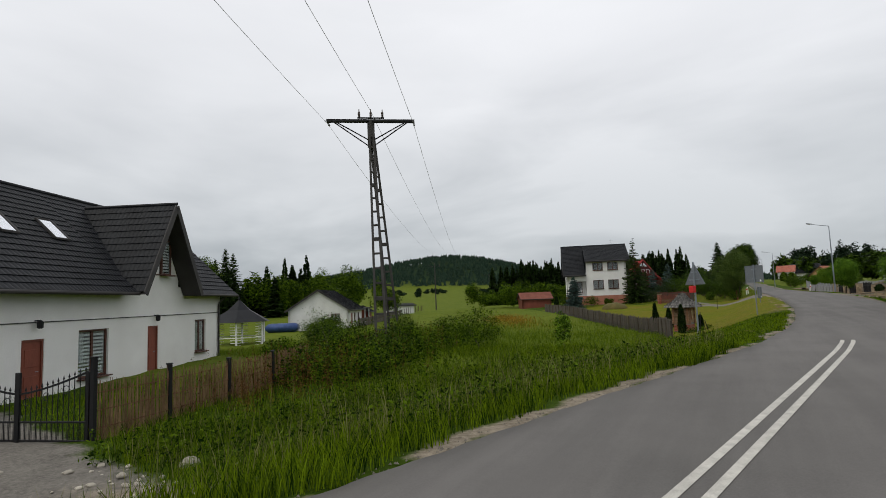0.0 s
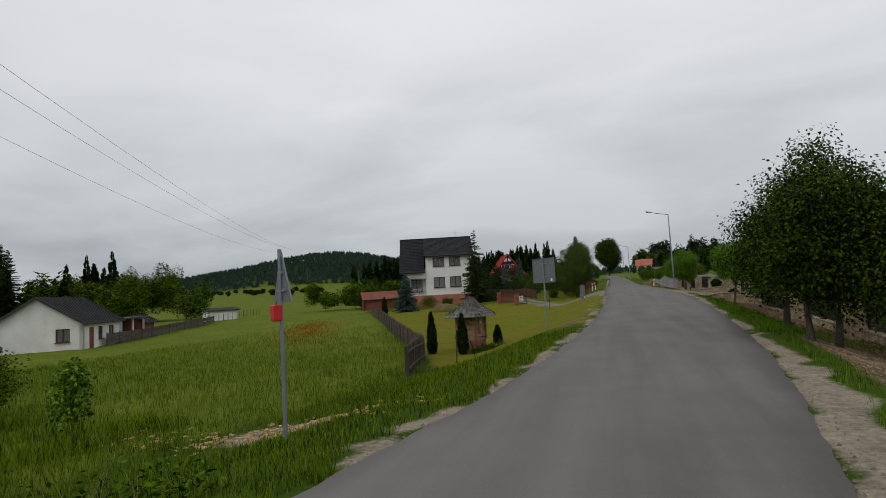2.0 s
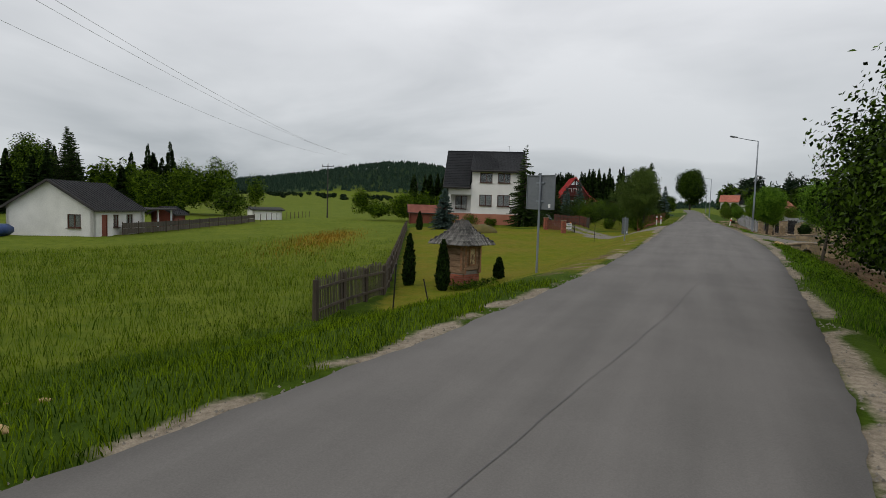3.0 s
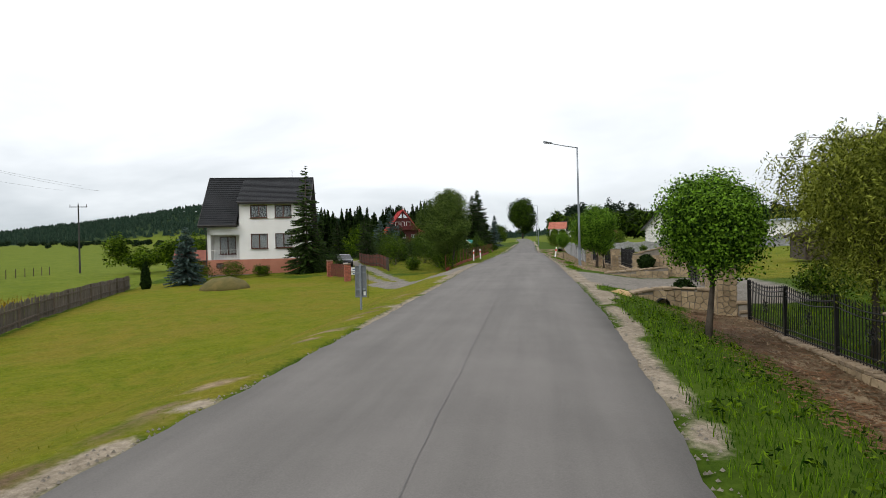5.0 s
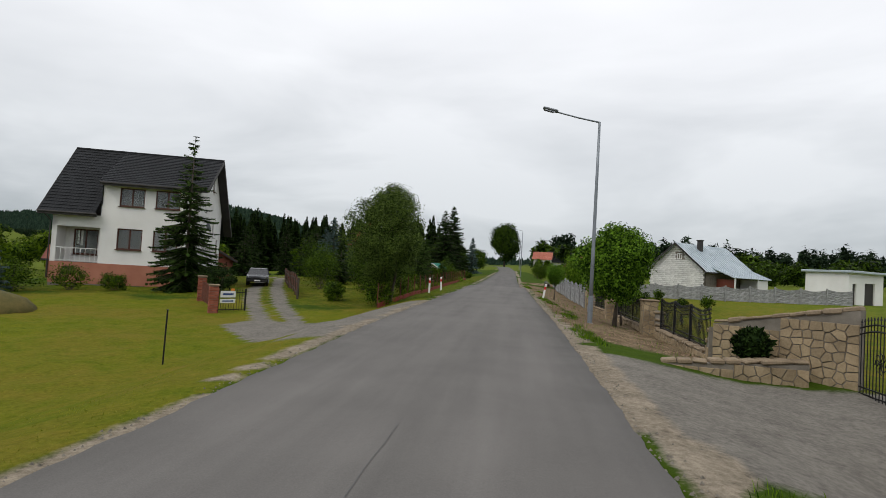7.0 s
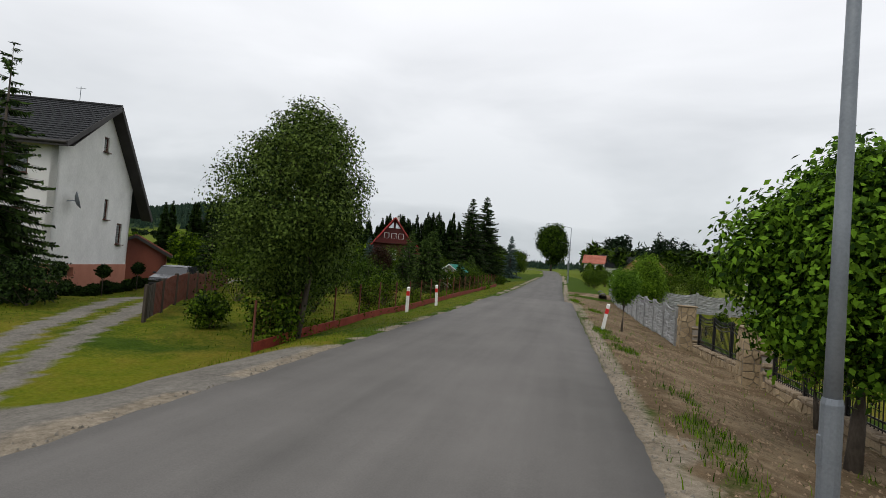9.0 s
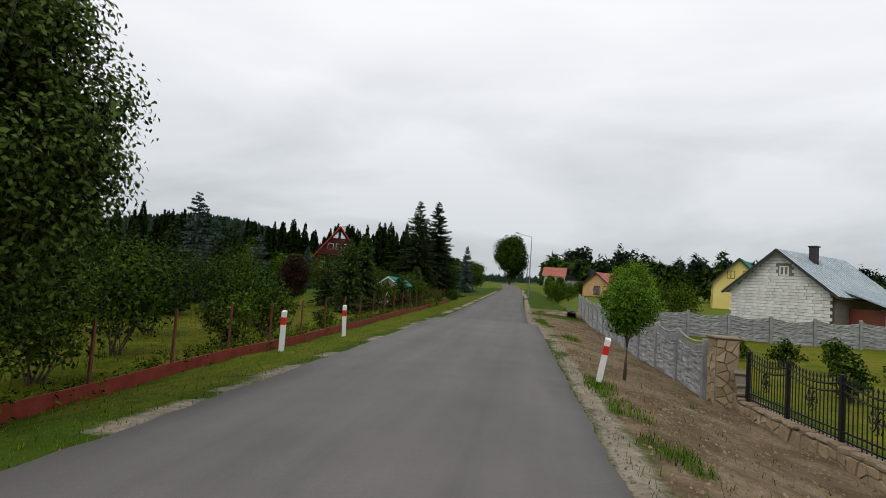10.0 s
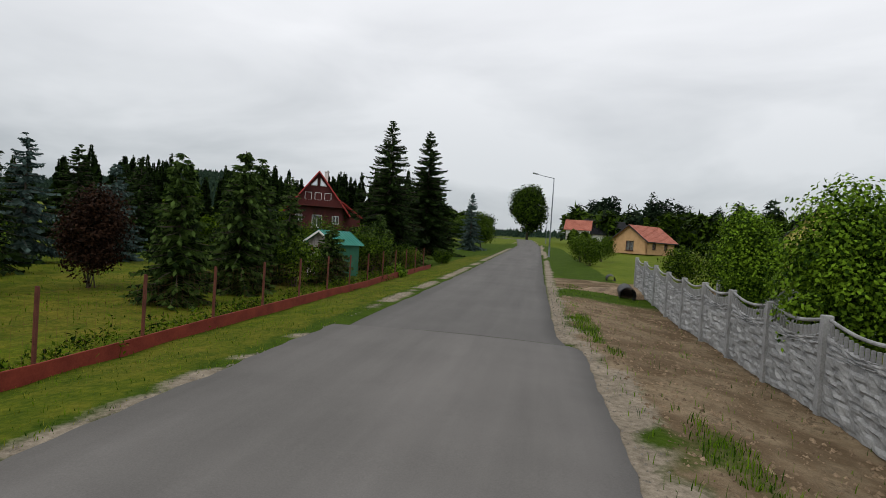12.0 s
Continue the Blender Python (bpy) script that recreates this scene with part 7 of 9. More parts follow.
def shrine():
    """The little log well-house: brick footing, crossed logs, framed picture, bell-shaped shingle roof."""
    ob = thing("well_house", "small log well-house with brick footing and curved shingle roof", "well house", m=at(-10.9, 45.8, -16, -0.05, -1.86) @ Matrix.Diagonal((0.85, 0.85, 1.02, 1)))
    w = 1.36
    part("footing", Shape().box((0, 0, 0.3), (w - 0.04, w - 0.04, 0.66)), M["mortar"], ob)
    foot = ob.children[-1]
    brick = Shape().box((0, 0, 0), (0.24, 0.05, 0.068), None, 0.006).mesh("brick", M["brick"])
    for side in range(4):
        r = Matrix.Rotation(radians(90 * side), 4, "Z")
        for row in range(6):
            for k in range(5):
                q = part("brick", brick, None, foot)
                q.matrix_basis = r @ Matrix.Translation((-w / 2 + 0.13 + k * 0.262 + (0.06 if row % 2 else 0), -w / 2 + 0.01, 0.05 + row * 0.08))
    h0 = 0.52
    for row in range(5):
        z = h0 + 0.14 + row * 0.275
        for side in range(4):
            lift = 0.135 if side % 2 else 0.0
            if row == 4 and side % 2:
                continue
            r = Matrix.Rotation(radians(90 * side), 4, "Z")
            lg = Shape().box((0, -w / 2 + 0.06, z + lift), (w + 0.22, 0.15, 0.262), None, 0.03)
            log = part("log", moved(lg, r), M["log"], ob)
            for e in (-1, 1):
                part("log_end", moved(Shape().box((e * (w / 2 + 0.112), -w / 2 + 0.06, z + lift), (0.008, 0.13, 0.235), None, 0.002), r), M["log_end"], log)
    # picture on the face towards the road
    r = Matrix.Rotation(radians(90), 4, "Z")
    fr = Shape()
    for c, s in (((0, -w / 2 - 0.07, 0.9), (0.52, 0.04, 0.05)), ((0, -w / 2 - 0.07, 1.64), (0.52, 0.04, 0.05)), ((-0.24, -w / 2 - 0.07, 1.27), (0.05, 0.04, 0.72)), ((0.24, -w / 2 - 0.07, 1.27), (0.05, 0.04, 0.72))):
        fr.box(c, s, None, 0.01)
    pic = part("picture_frame", moved(fr, r), M["log_end"], ob)
    part("picture", moved(Shape().box((0, -w / 2 - 0.05, 1.27), (0.44, 0.02, 0.72)), r), M["picture"], pic, "faded ochre and brown painted picture")
    # roof: four bell-curved sides, shingled in courses
    prof = [(1.22, 1.8), (0.98, 1.94), (0.77, 2.08), (0.57, 2.23), (0.4, 2.4), (0.26, 2.56), (0.16, 2.72)]
    part("roof_boards", Shape().lathe([(r * 1.30, z - 0.03) for r, z in prof], (0, 0, 0), 4), M["wood_dark"], ob)
    boards = ob.children[-1]
    boards.matrix_basis = Matrix.Rotation(radians(45), 4, "Z") @ Matrix.Diagonal((1.04, 1.04, 1, 1))
    rng = rng_of(5)
    courses = 8
    sh = []
    for v in range(5):
        sh.append(Shape().box((0, 0, 0), (0.1, 0.03, 0.3), None, 0.005).mesh("shingle", M["shingle"]))
    rs, zs = [p[0] for p in prof], [p[1] for p in prof]
    for side in range(4):
        r = Matrix.Rotation(radians(90 * side), 4, "Z")
        for c in range(courses):
            z = 1.79 + (2.66 - 1.79) * c / courses
            rad = float(np.interp(z, zs, rs))
            rad2 = float(np.interp(z + 0.2, zs, rs))
            tilt = math.atan2(rad - rad2, 0.2)
            n = max(2, int(2 * rad / 0.115))
            for k in range(n):
                x = -rad + (k + 0.5) * 2 * rad / n
                q = part("shingle", sh[rng.integers(5)], None, ob)
                q.matrix_basis = r @ Matrix.Translation((x, -rad - 0.03, z + rng.uniform(-0.015, 0.015))) @ Matrix.Rotation(-tilt + 0.13 + rng.uniform(-0.04, 0.04), 4, "X") @ Matrix.Translation((0, -0.012, 0.1)) @ Matrix.Diagonal((2 * rad / n / 0.1 * 0.9, 1, 1, 1))
    part("finial", Shape().lathe([(0.15, 2.68), (0.13, 2.8), (0.05, 2.87)], (0, 0, 0), 8), M["wood_dark"], ob)
    return ob


def picket_fence():
    """The weathered picket fence along the lawn's edge."""
    ob = thing("picket_fence", "weathered grey-brown wooden picket fence along the meadow", "picket fence")
    line = lambda s: (float(fence_x(35.2 + 0.889 * s)), 35.2 + 0.889 * s)
    total = 54.0
    meshes = []
    rng = rng_of(12)
    for k in range(4):
        s = Shape()
        h = 1.12 + 0.04 * k
        s.v = [(-0.035, -0.012, 0), (0.035, -0.012, 0), (0.035, -0.012, h - 0.06), (0, -0.012, h), (-0.035, -0.012, h - 0.06), (-0.035, 0.012, 0), (0.035, 0.012, 0), (0.035, 0.012, h - 0.06), (0, 0.012, h), (-0.035, 0.012, h - 0.06)]
        s.f = [(0, 1, 2, 3, 4), (9, 8, 7, 6, 5)] + [(i, 5 + i, 5 + (i + 1) % 5, (i + 1) % 5) for i in range(5)]
        meshes.append(s.mesh("picket", M["wood_grey"]))
    turn = math.atan2(0.889, -0.458)
    rest = Shape()
    n = int(total / 0.125)
    for i in range(n):
        x, y = line(i * 0.125)
        z = gz(x, y) + 0.03
        m = Matrix.Translation((x, y, z)) @ Matrix.Rotation(turn, 4, "Z") @ Matrix.Rotation(rng.uniform(-0.05, 0.05), 4, "Y")
        if i < 290:
            q = part("picket", meshes[rng.integers(4)], None, ob)
            q.matrix_basis = m
        else:
            rest.box((0, 0, 0.56), (0.07, 0.024, 1.15), m)
    far = part("far_pickets", rest, M["wood_grey"], ob)
    far["kind"] = "stuff"
    for i in range(int(total / 2.25)):
        a, b = line(i * 2.25), line((i + 1) * 2.25)
        za, zb = gz(*a), gz(*b)
        part("post", Shape().box((a[0], a[1], za + 0.55), (0.12, 0.12, 1.2), None, 0.01), M["wood_dark"], ob)
        for h in (0.3, 0.9):
            part("rail", bar((a[0] + 0.04, a[1] + 0.02, za + h), (b[0] + 0.04, b[1] + 0.02, zb + h), 0.05, 0.08), M["wood_dark"], ob)
    return ob


def wire_fence():
    """Rusty angle posts, thin mesh and the red-brown boards along the ground beside the gardens."""
    ob = thing("wire_fence", "low garden fence of rusty posts and wire on red-brown boards", "wire fence")
    pitch, y0, n = 2.2, 87.4, 22
    mesh = Shape()
    x_of = lambda y: float(edge_l(y)) - np.interp(y, [87, 92, 100, 140], [3.3, 2.9, 2.75, 2.6])
    for i in range(n):
        y = y0 + i * pitch
        x, x2 = float(x_of(y)), float(x_of(y + pitch))
        z, z2 = gz(x, y), gz(x2, y + pitch)
        part("post", Shape().box((x, y, z + 0.68), (0.04, 0.04, 1.42), None, 0.004).box((x + 0.02, y, z + 0.7), (0.012, 0.05, 1.36)), M["rust"], ob)
        part("board", bar((x + 0.03, y, z + 0.13), (x2 + 0.03, y + pitch, z2 + 0.13), 0.035, 0.28), M["board_red"], ob, "red-brown painted ground board")
        for k in range(8):
            h = 0.3 + k * 0.14
            mesh.tube((x, y, z + h), (x2, y + pitch, z2 + h), 0.0013, n=3, caps=False)
        for k in range(12):
            t = k / 12
            p = Vector((x, y, z)).lerp(Vector((x2, y + pitch, z2)), t)
            mesh.tube((p.x, p.y, p.z + 0.28), (p.x, p.y, p.z + 1.3), 0.0012, n=3, caps=False)
    part("wire_mesh", mesh, M["rust"], ob)
    return ob


def hut(name, label, m, L, D, h, rise, wall_mat, roof_mat, category="shed", opening=None):
    ob = gabled_house(name, label, m, L, D, h, rise, wall_mat, roof_mat, fronts=[opening] if opening else [], tiled=False, over=0.35, category=category)
    return ob


def car(x, y, degrees, z, label, paint):
    """A parked estate car: lower body, cabin, glass, wheels, lamps."""
    ob = thing("car", label, "car", m=at(x, y, degrees, 0, z))
    L, W = 4.3, 1.7
    side = [(-2.15, 0.35), (2.1, 0.32), (2.15, 0.6), (2.0, 0.78), (1.1, 0.92), (-2.0, 0.95), (-2.15, 0.7)]

    def extrude(outline, half, taper=0.0):
        n = len(outline)
        s = Shape()
        zm = max(q for _, q in outline)
        for sy in (-1, 1):
            for px, pz in outline:
                s.v.append((px, sy * (half - taper * (pz - 0.9) * (pz > 0.9)), pz))
        s.f = [tuple(reversed(range(n))), tuple(range(n, 2 * n))] + [(i, (i + 1) % n, n + (i + 1) % n, n + i) for i in range(n)]
        return s
    part("body", extrude(side, W / 2), paint, ob)
    part("roof", extrude([(-1.75, 1.33), (-1.7, 1.38), (-1.0, 1.43), (0.1, 1.42), (0.35, 1.36), (0.3, 1.33)], W / 2 - 0.04, 0.3), paint, ob)
    part("cabin_glass", extrude([(-2.0, 0.94), (1.05, 0.92), (0.32, 1.36), (-1.75, 1.36)], W / 2 - 0.03, 0.28), M["car_glass"], ob, "dark tinted car glass")
    for px in (0.33, -0.55, -1.7):
        part("pillar", joined(*[bar((px + (0.3 if px > 0 else -0.05), sy * (W / 2 - 0.02), 0.93), (px, sy * (W / 2 - 0.15), 1.37), 0.04, 0.07) for sy in (-1, 1)]), paint, ob)
    for wx in (-1.35, 1.3):
        for sy in (-1, 1):
            t = part("wheel", Shape().tube((wx, sy * 0.66, 0.31), (wx, sy * 0.87, 0.31), 0.31, n=18), M["rubber"], ob)
            part("rim", Shape().tube((wx, sy * 0.86, 0.31), (wx, sy * 0.885, 0.31), 0.2, 0.17, n=14), M["steel"], t)
    for sy in (-1, 1):
        part("headlight", Shape().box((2.1, sy * 0.6, 0.66), (0.1, 0.34, 0.14), None, 0.03), M["mirror_glass"], ob, "clear headlight")
        part("mirror", Shape().box((0.75, sy * 0.95, 0.98), (0.1, 0.18, 0.12), None, 0.03), M["rubber"], ob)
        part("tail_light", Shape().box((-2.14, sy * 0.68, 0.78), (0.06, 0.22, 0.22), None, 0.02), M["red"], ob)
    part("bumper", Shape().box((2.13, 0, 0.42), (0.12, W - 0.1, 0.16), None, 0.04).box((-2.14, 0, 0.42), (0.1, W - 0.1, 0.16), None, 0.04), M["rubber"], ob)
    part("grille", Shape().box((2.14, 0, 0.64), (0.05, 0.7, 0.12), None, 0.01), M["rubber"], ob)
    part("number_plate", Shape().box((2.2, 0, 0.44), (0.012, 0.5, 0.1), None, 0.003), M["white"], ob)
    return ob


M["car_glass"] = surface("dark_car_glass", (0.02, 0.022, 0.025), (0.03, 0.033, 0.036), 1, 5, 0.05, 0.0, spec=0.6)
M["picture"] = surface("painted_picture", (0.12, 0.06, 0.03), (0.52, 0.42, 0.22), 5.0, 14, 0.6, 0.0, spread=0.1)


# ---- the yard by the bend ----
first_house()


def yard_gate():
    """Two-leaf wrought-iron gate whose top dips to the middle, with a close lower field."""
    ob = thing("iron_gate", "black wrought-iron yard gate with dipping top rail", "gate", m=at(-23.9, 5.9, 18, 0, -1.95))
    L = 3.75
    top = lambda t: 1.15 + 0.5 * abs(2 * t - 1) ** 1.4
    for i in range(26):
        t = (i + 0.5) / 26
        part("rod", iron_rods(Shape(), (L * t, 0, 0), (L * t, 0, 0), 1, 0.08, lambda q: top(t) + 0.06), M["iron"], ob)
    for z in (0.1, 0.52):
        part("rail", bar((0, 0, z), (L, 0, z), 0.035, 0.045), M["iron"], ob)
    for i in range(12):
        part("rail", bar((L * i / 12, 0, top(i / 12)), (L * (i + 1) / 12, 0, top((i + 1) / 12)), 0.035, 0.045), M["iron"], ob)
    for i in range(52):
        part("thin_rod", Shape().tube((L * (i + 0.5) / 52, 0, 0.1), (L * (i + 0.5) / 52, 0, 0.52), 0.006, n=4), M["iron"], ob)
    for x in (0.0, L / 2 - 0.03, L / 2 + 0.03, L):
        part("stile", Shape().box((x, 0, 0.85), (0.06, 0.06, 1.6), None, 0.006), M["iron"], ob)
    for i in range(6):
        x = L * (0.15 + 0.14 * i)
        arc = [(x + 0.09 * math.cos(a), -0.02, top(x / L) - 0.2 + 0.09 * math.sin(a)) for a in np.linspace(0, 5.2, 9)]
        part("scroll", Shape().path(arc, 0.01, n=4), M["iron"], ob)
    return ob


yard_gate()
for gx_, gy_, hh in ((-20.2, 7.1, 2.0), (-20.6, 9.3, 1.6), (-21.0, 11.6, 1.5), (-21.5, 13.9, 1.5)):
    whole("fence_post", Shape().box((0, 0, hh / 2 - 0.1), (0.1, 0.1, hh), None, 0.01).box((0, 0, hh - 0.08), (0.13, 0.13, 0.04), None, 0.01), M["iron"], "black square steel post of the reed fence", "fence post", "reed fence posts", m=at(gx_, gy_, 12, 0, -1.9))


def reed_fence():
    rng = rng_of(3)
    s = Shape()
    pts = [(-20.2, 7.1), (-20.6, 9.3), (-21.0, 11.6), (-21.5, 13.9), (-22.2, 16.6)]
    for (ax, ay), (bx, by) in zip(pts, pts[1:]):
        n = 95
        for i in range(n):
            t = (i + rng.uniform(0.2, 0.8)) / n
            x, y = ax + (bx - ax) * t, ay + (by - ay) * t
            z = gz(x, y)
            h = 1.3 + rng.normal() * 0.05 - (0.1 if ay > 9 else 0)
            s.tube((x + rng.normal() * 0.012, y, z - 0.05), (x + rng.normal() * 0.02, y + rng.normal() * 0.025, z + h), 0.014, 0.006, 4, False)
    ob = thing("reed_fence", "dry brown reed screen fence tied with wire", "reed fence")
    r = part("reeds", s, M["reed"], ob)
    r["kind"] = "stuff"
    for h in (0.25, 0.65, 1.05):
        part("tie_wire", joined(*[Shape().tube((ax + 0.03, ay, gz(ax, ay) + h), (bx + 0.03, by, gz(bx, by) + h), 0.008, n=4) for (ax, ay), (bx, by) in zip(pts, pts[1:])]), M["rust"], ob)
    return ob


reed_fence()
rk = rng_of(8)
for i in range(46):
    x, y = -16.4 + rk.normal() * 1.3, 5.7 + rk.normal() * 0.55
    r = 0.03 + 0.07 * rk.uniform() ** 2 if i else 0.2
    if i == 0:
        x, y = -16.3, 6.6
    st = Shape().lathe([(r * 0.55, -r * 0.4), (r, -r * 0.1), (r * 0.9, r * 0.25), (r * 0.5, r * 0.52), (r * 0.1, r * 0.6)], (0, 0, 0), 9)
    st.v = [(a * (1 + 0.25 * math.sin(3 * b / r + i)), b * (0.8 + 0.2 * math.cos(2 * a / r + i)), c + 0.08 * r * math.sin(a * 9)) for a, b, c in st.v]
    whole("boulder", st, M["rock"], "pale rounded field stone lying in the verge", "stone", "field stones", smooth=True, m=at(x, y, i * 50, r * 0.25))

pyl, arm_c, arm_d, line_d = pylon()
wires(arm_c, arm_d, line_d)
cottage()
carport()
gazebo()
whole("tarpaulin_cover", Shape().box((0, 0, 0.55), (3.6, 1.8, 1.0), None, 0.3), M["tarp"], "dark blue tarpaulin over stacked things in the yard", "cover", smooth=True, m=at(-55.0, 49.0, 30))
hut("garden_shed", "small brown timber shed beside the cottage", at(-57.0, 69.0, 115, 0, -1.9), 3.0, 2.6, 2.0, 0.7, M["wood_red"], M["roof_dark"])
far_pole(-74.4, 122.4, 11.5, "grey concrete power pole standing in the meadow")
far_pole(-95, 205, 11.5, "far grey concrete power pole in the meadow")
far_pole(-75, 230, 11.5, "far grey concrete power pole beside the fields")

# ---- verge, signs, meadow ----
warning_sign()
board_sign(-6.1, 40.6, -20, 1.08, 1.1, 2.2, -0.62, "square grey road sign board seen from behind on steel post")
board_sign(-5.35, 58.0, 6, 0.36, 1.0, 0.5, -0.15, "narrow upright road marker board seen from behind")
for x, y, h, ln in ((-9.35, 71.8, 1.5, 1), (-9.3, 36.9, 1.35, 3), (-8.9, 38.4, 0.75, -14)):
    whole("steel_rod", Shape().tube((0, 0, -0.1), (0, 0, h), 0.022, n=8).box((0, 0, h), (0.05, 0.05, 0.02)), M["iron"], "thin dark steel stake stuck in the grass", "stake", "boundary stakes", m=at(x, y, 0) @ Matrix.Rotation(radians(ln), 4, "Y"))
shrine()
picket_fence()
for i, (x, y, h, r) in enumerate(((-12.76, 44.38, 2.3, 0.3), (-10.9, 43.84, 2.15, 0.31), (-12.24, 48.5, 1.75, 0.34), (-9.9, 48.1, 1.0, 0.26))):
    column_shrub("thuja", x, y, h, r, "small cone-shaped dark thuja on the mown lawn" if i == 3 else "slender dark green columnar thuja beside the well-house", 40 + i, group="thujas by the well-house")
for i in range(26):
    a = i / 26
    x, y = -50.5 - 26 * a, 58 + 62 * a
    whole("fence_post", Shape().tube((0, 0, -0.1), (0.02, 0, 1.25), 0.06, 0.05, 7), M["wood_dark"], "grey wooden post of the meadow fence", "fence post", "meadow fence posts", m=at(x, y, 0))
bf = thing("board_fence", "long grey board fence at the meadow's edge", "board fence", kind="")
for a in np.arange(0, 0.5, 0.1):
    for z in (0.35, 0.88):
        part("board", bar((-50.5 - 26 * a, 58 + 62 * a, gz(-50.5 - 26 * a, 58 + 62 * a) + z), (-50.5 - 26 * (a + 0.1), 58 + 62 * (a + 0.1), gz(-50.5 - 26 * (a + 0.1), 58 + 62 * (a + 0.1)) + z), 0.04, 0.5), M["wood_grey"], bf)
hut("flat_shed", "white shed with flat roof at the meadow's edge", at(-69.5, 95.0, 60, 0), 5.0, 3.2, 1.9, 0.35, M["white"], M["roof_dark"])

# ---- the house on the lawn ----
second_house()
spruce("spruce", -21.4, 91.6, 10.4, 2.5, "tall dark spruce with sparse tip before the white house", 7, M["needle_mid"], 0.1, top_gap=0.7, detail=0.8)
spruce("blue_spruce", -29.4, 84.6, 5.0, 1.7, "young blue-grey spruce on the lawn", 8, M["needle_blue"], 0.05)
column_shrub("thuja", -31.6, 82.4, 2.35, 0.45, "dark columnar thuja beside the blue spruce", 45)
for i, (x, y, h, r) in enumerate(((-30.2, 87.6, 2.0, 1.5), (-27.8, 89.4, 1.7, 1.4), (-32.2, 89.4, 2.2, 1.4), (-25.4, 90.2, 1.2, 0.9))):
    shrub("shrub", x, y, h, r, "rounded green garden shrub before the house", M["leaf"], 60 + i, group="garden shrubs by the house")
shrub("shrub", -18.9, 91.0, 2.0, 1.6, "spreading dark juniper shrub beside the spruce", M["needle"], 66, 90)
mound = Shape().lathe([(2.0, -0.1), (1.85, 0.18), (1.5, 0.46), (1.0, 0.66), (0.4, 0.74), (0.05, 0.75)], (0, 0, 0), 22)
mound.v = [(x * (1 + 0.05 * math.sin(5 * y)), y, z + 0.03 * math.sin(4 * x + 3 * y)) for x, y, z in mound.v]
whole("earth_mound", mound, M["heap"], "low domed mound of grassed brown earth on the lawn", "mound", smooth=True, m=at(-22.4, 78.9, 0, -0.05) @ Matrix.Diagonal((0.9, 0.9, 1.2, 1)))
hut("garage", "small open timber garage with red-brown roof", at(-27.2, 108.6, 128, 0, -0.35), 4.4, 4.0, 2.2, 1.1, M["wood_red"], M["roof_rust"], "garage")
hut("barn", "low red timber barn with rusty roof behind the white house", at(-46.0, 107.0, 30, 0, -1.1), 6.0, 4.4, 2.1, 1.2, M["wood_red"], M["roof_rust"], "barn")
car(-21.6, 102.6, -66, gz(-21.6, 102.6), "dark silver estate car parked on the drive", M["car_paint"])


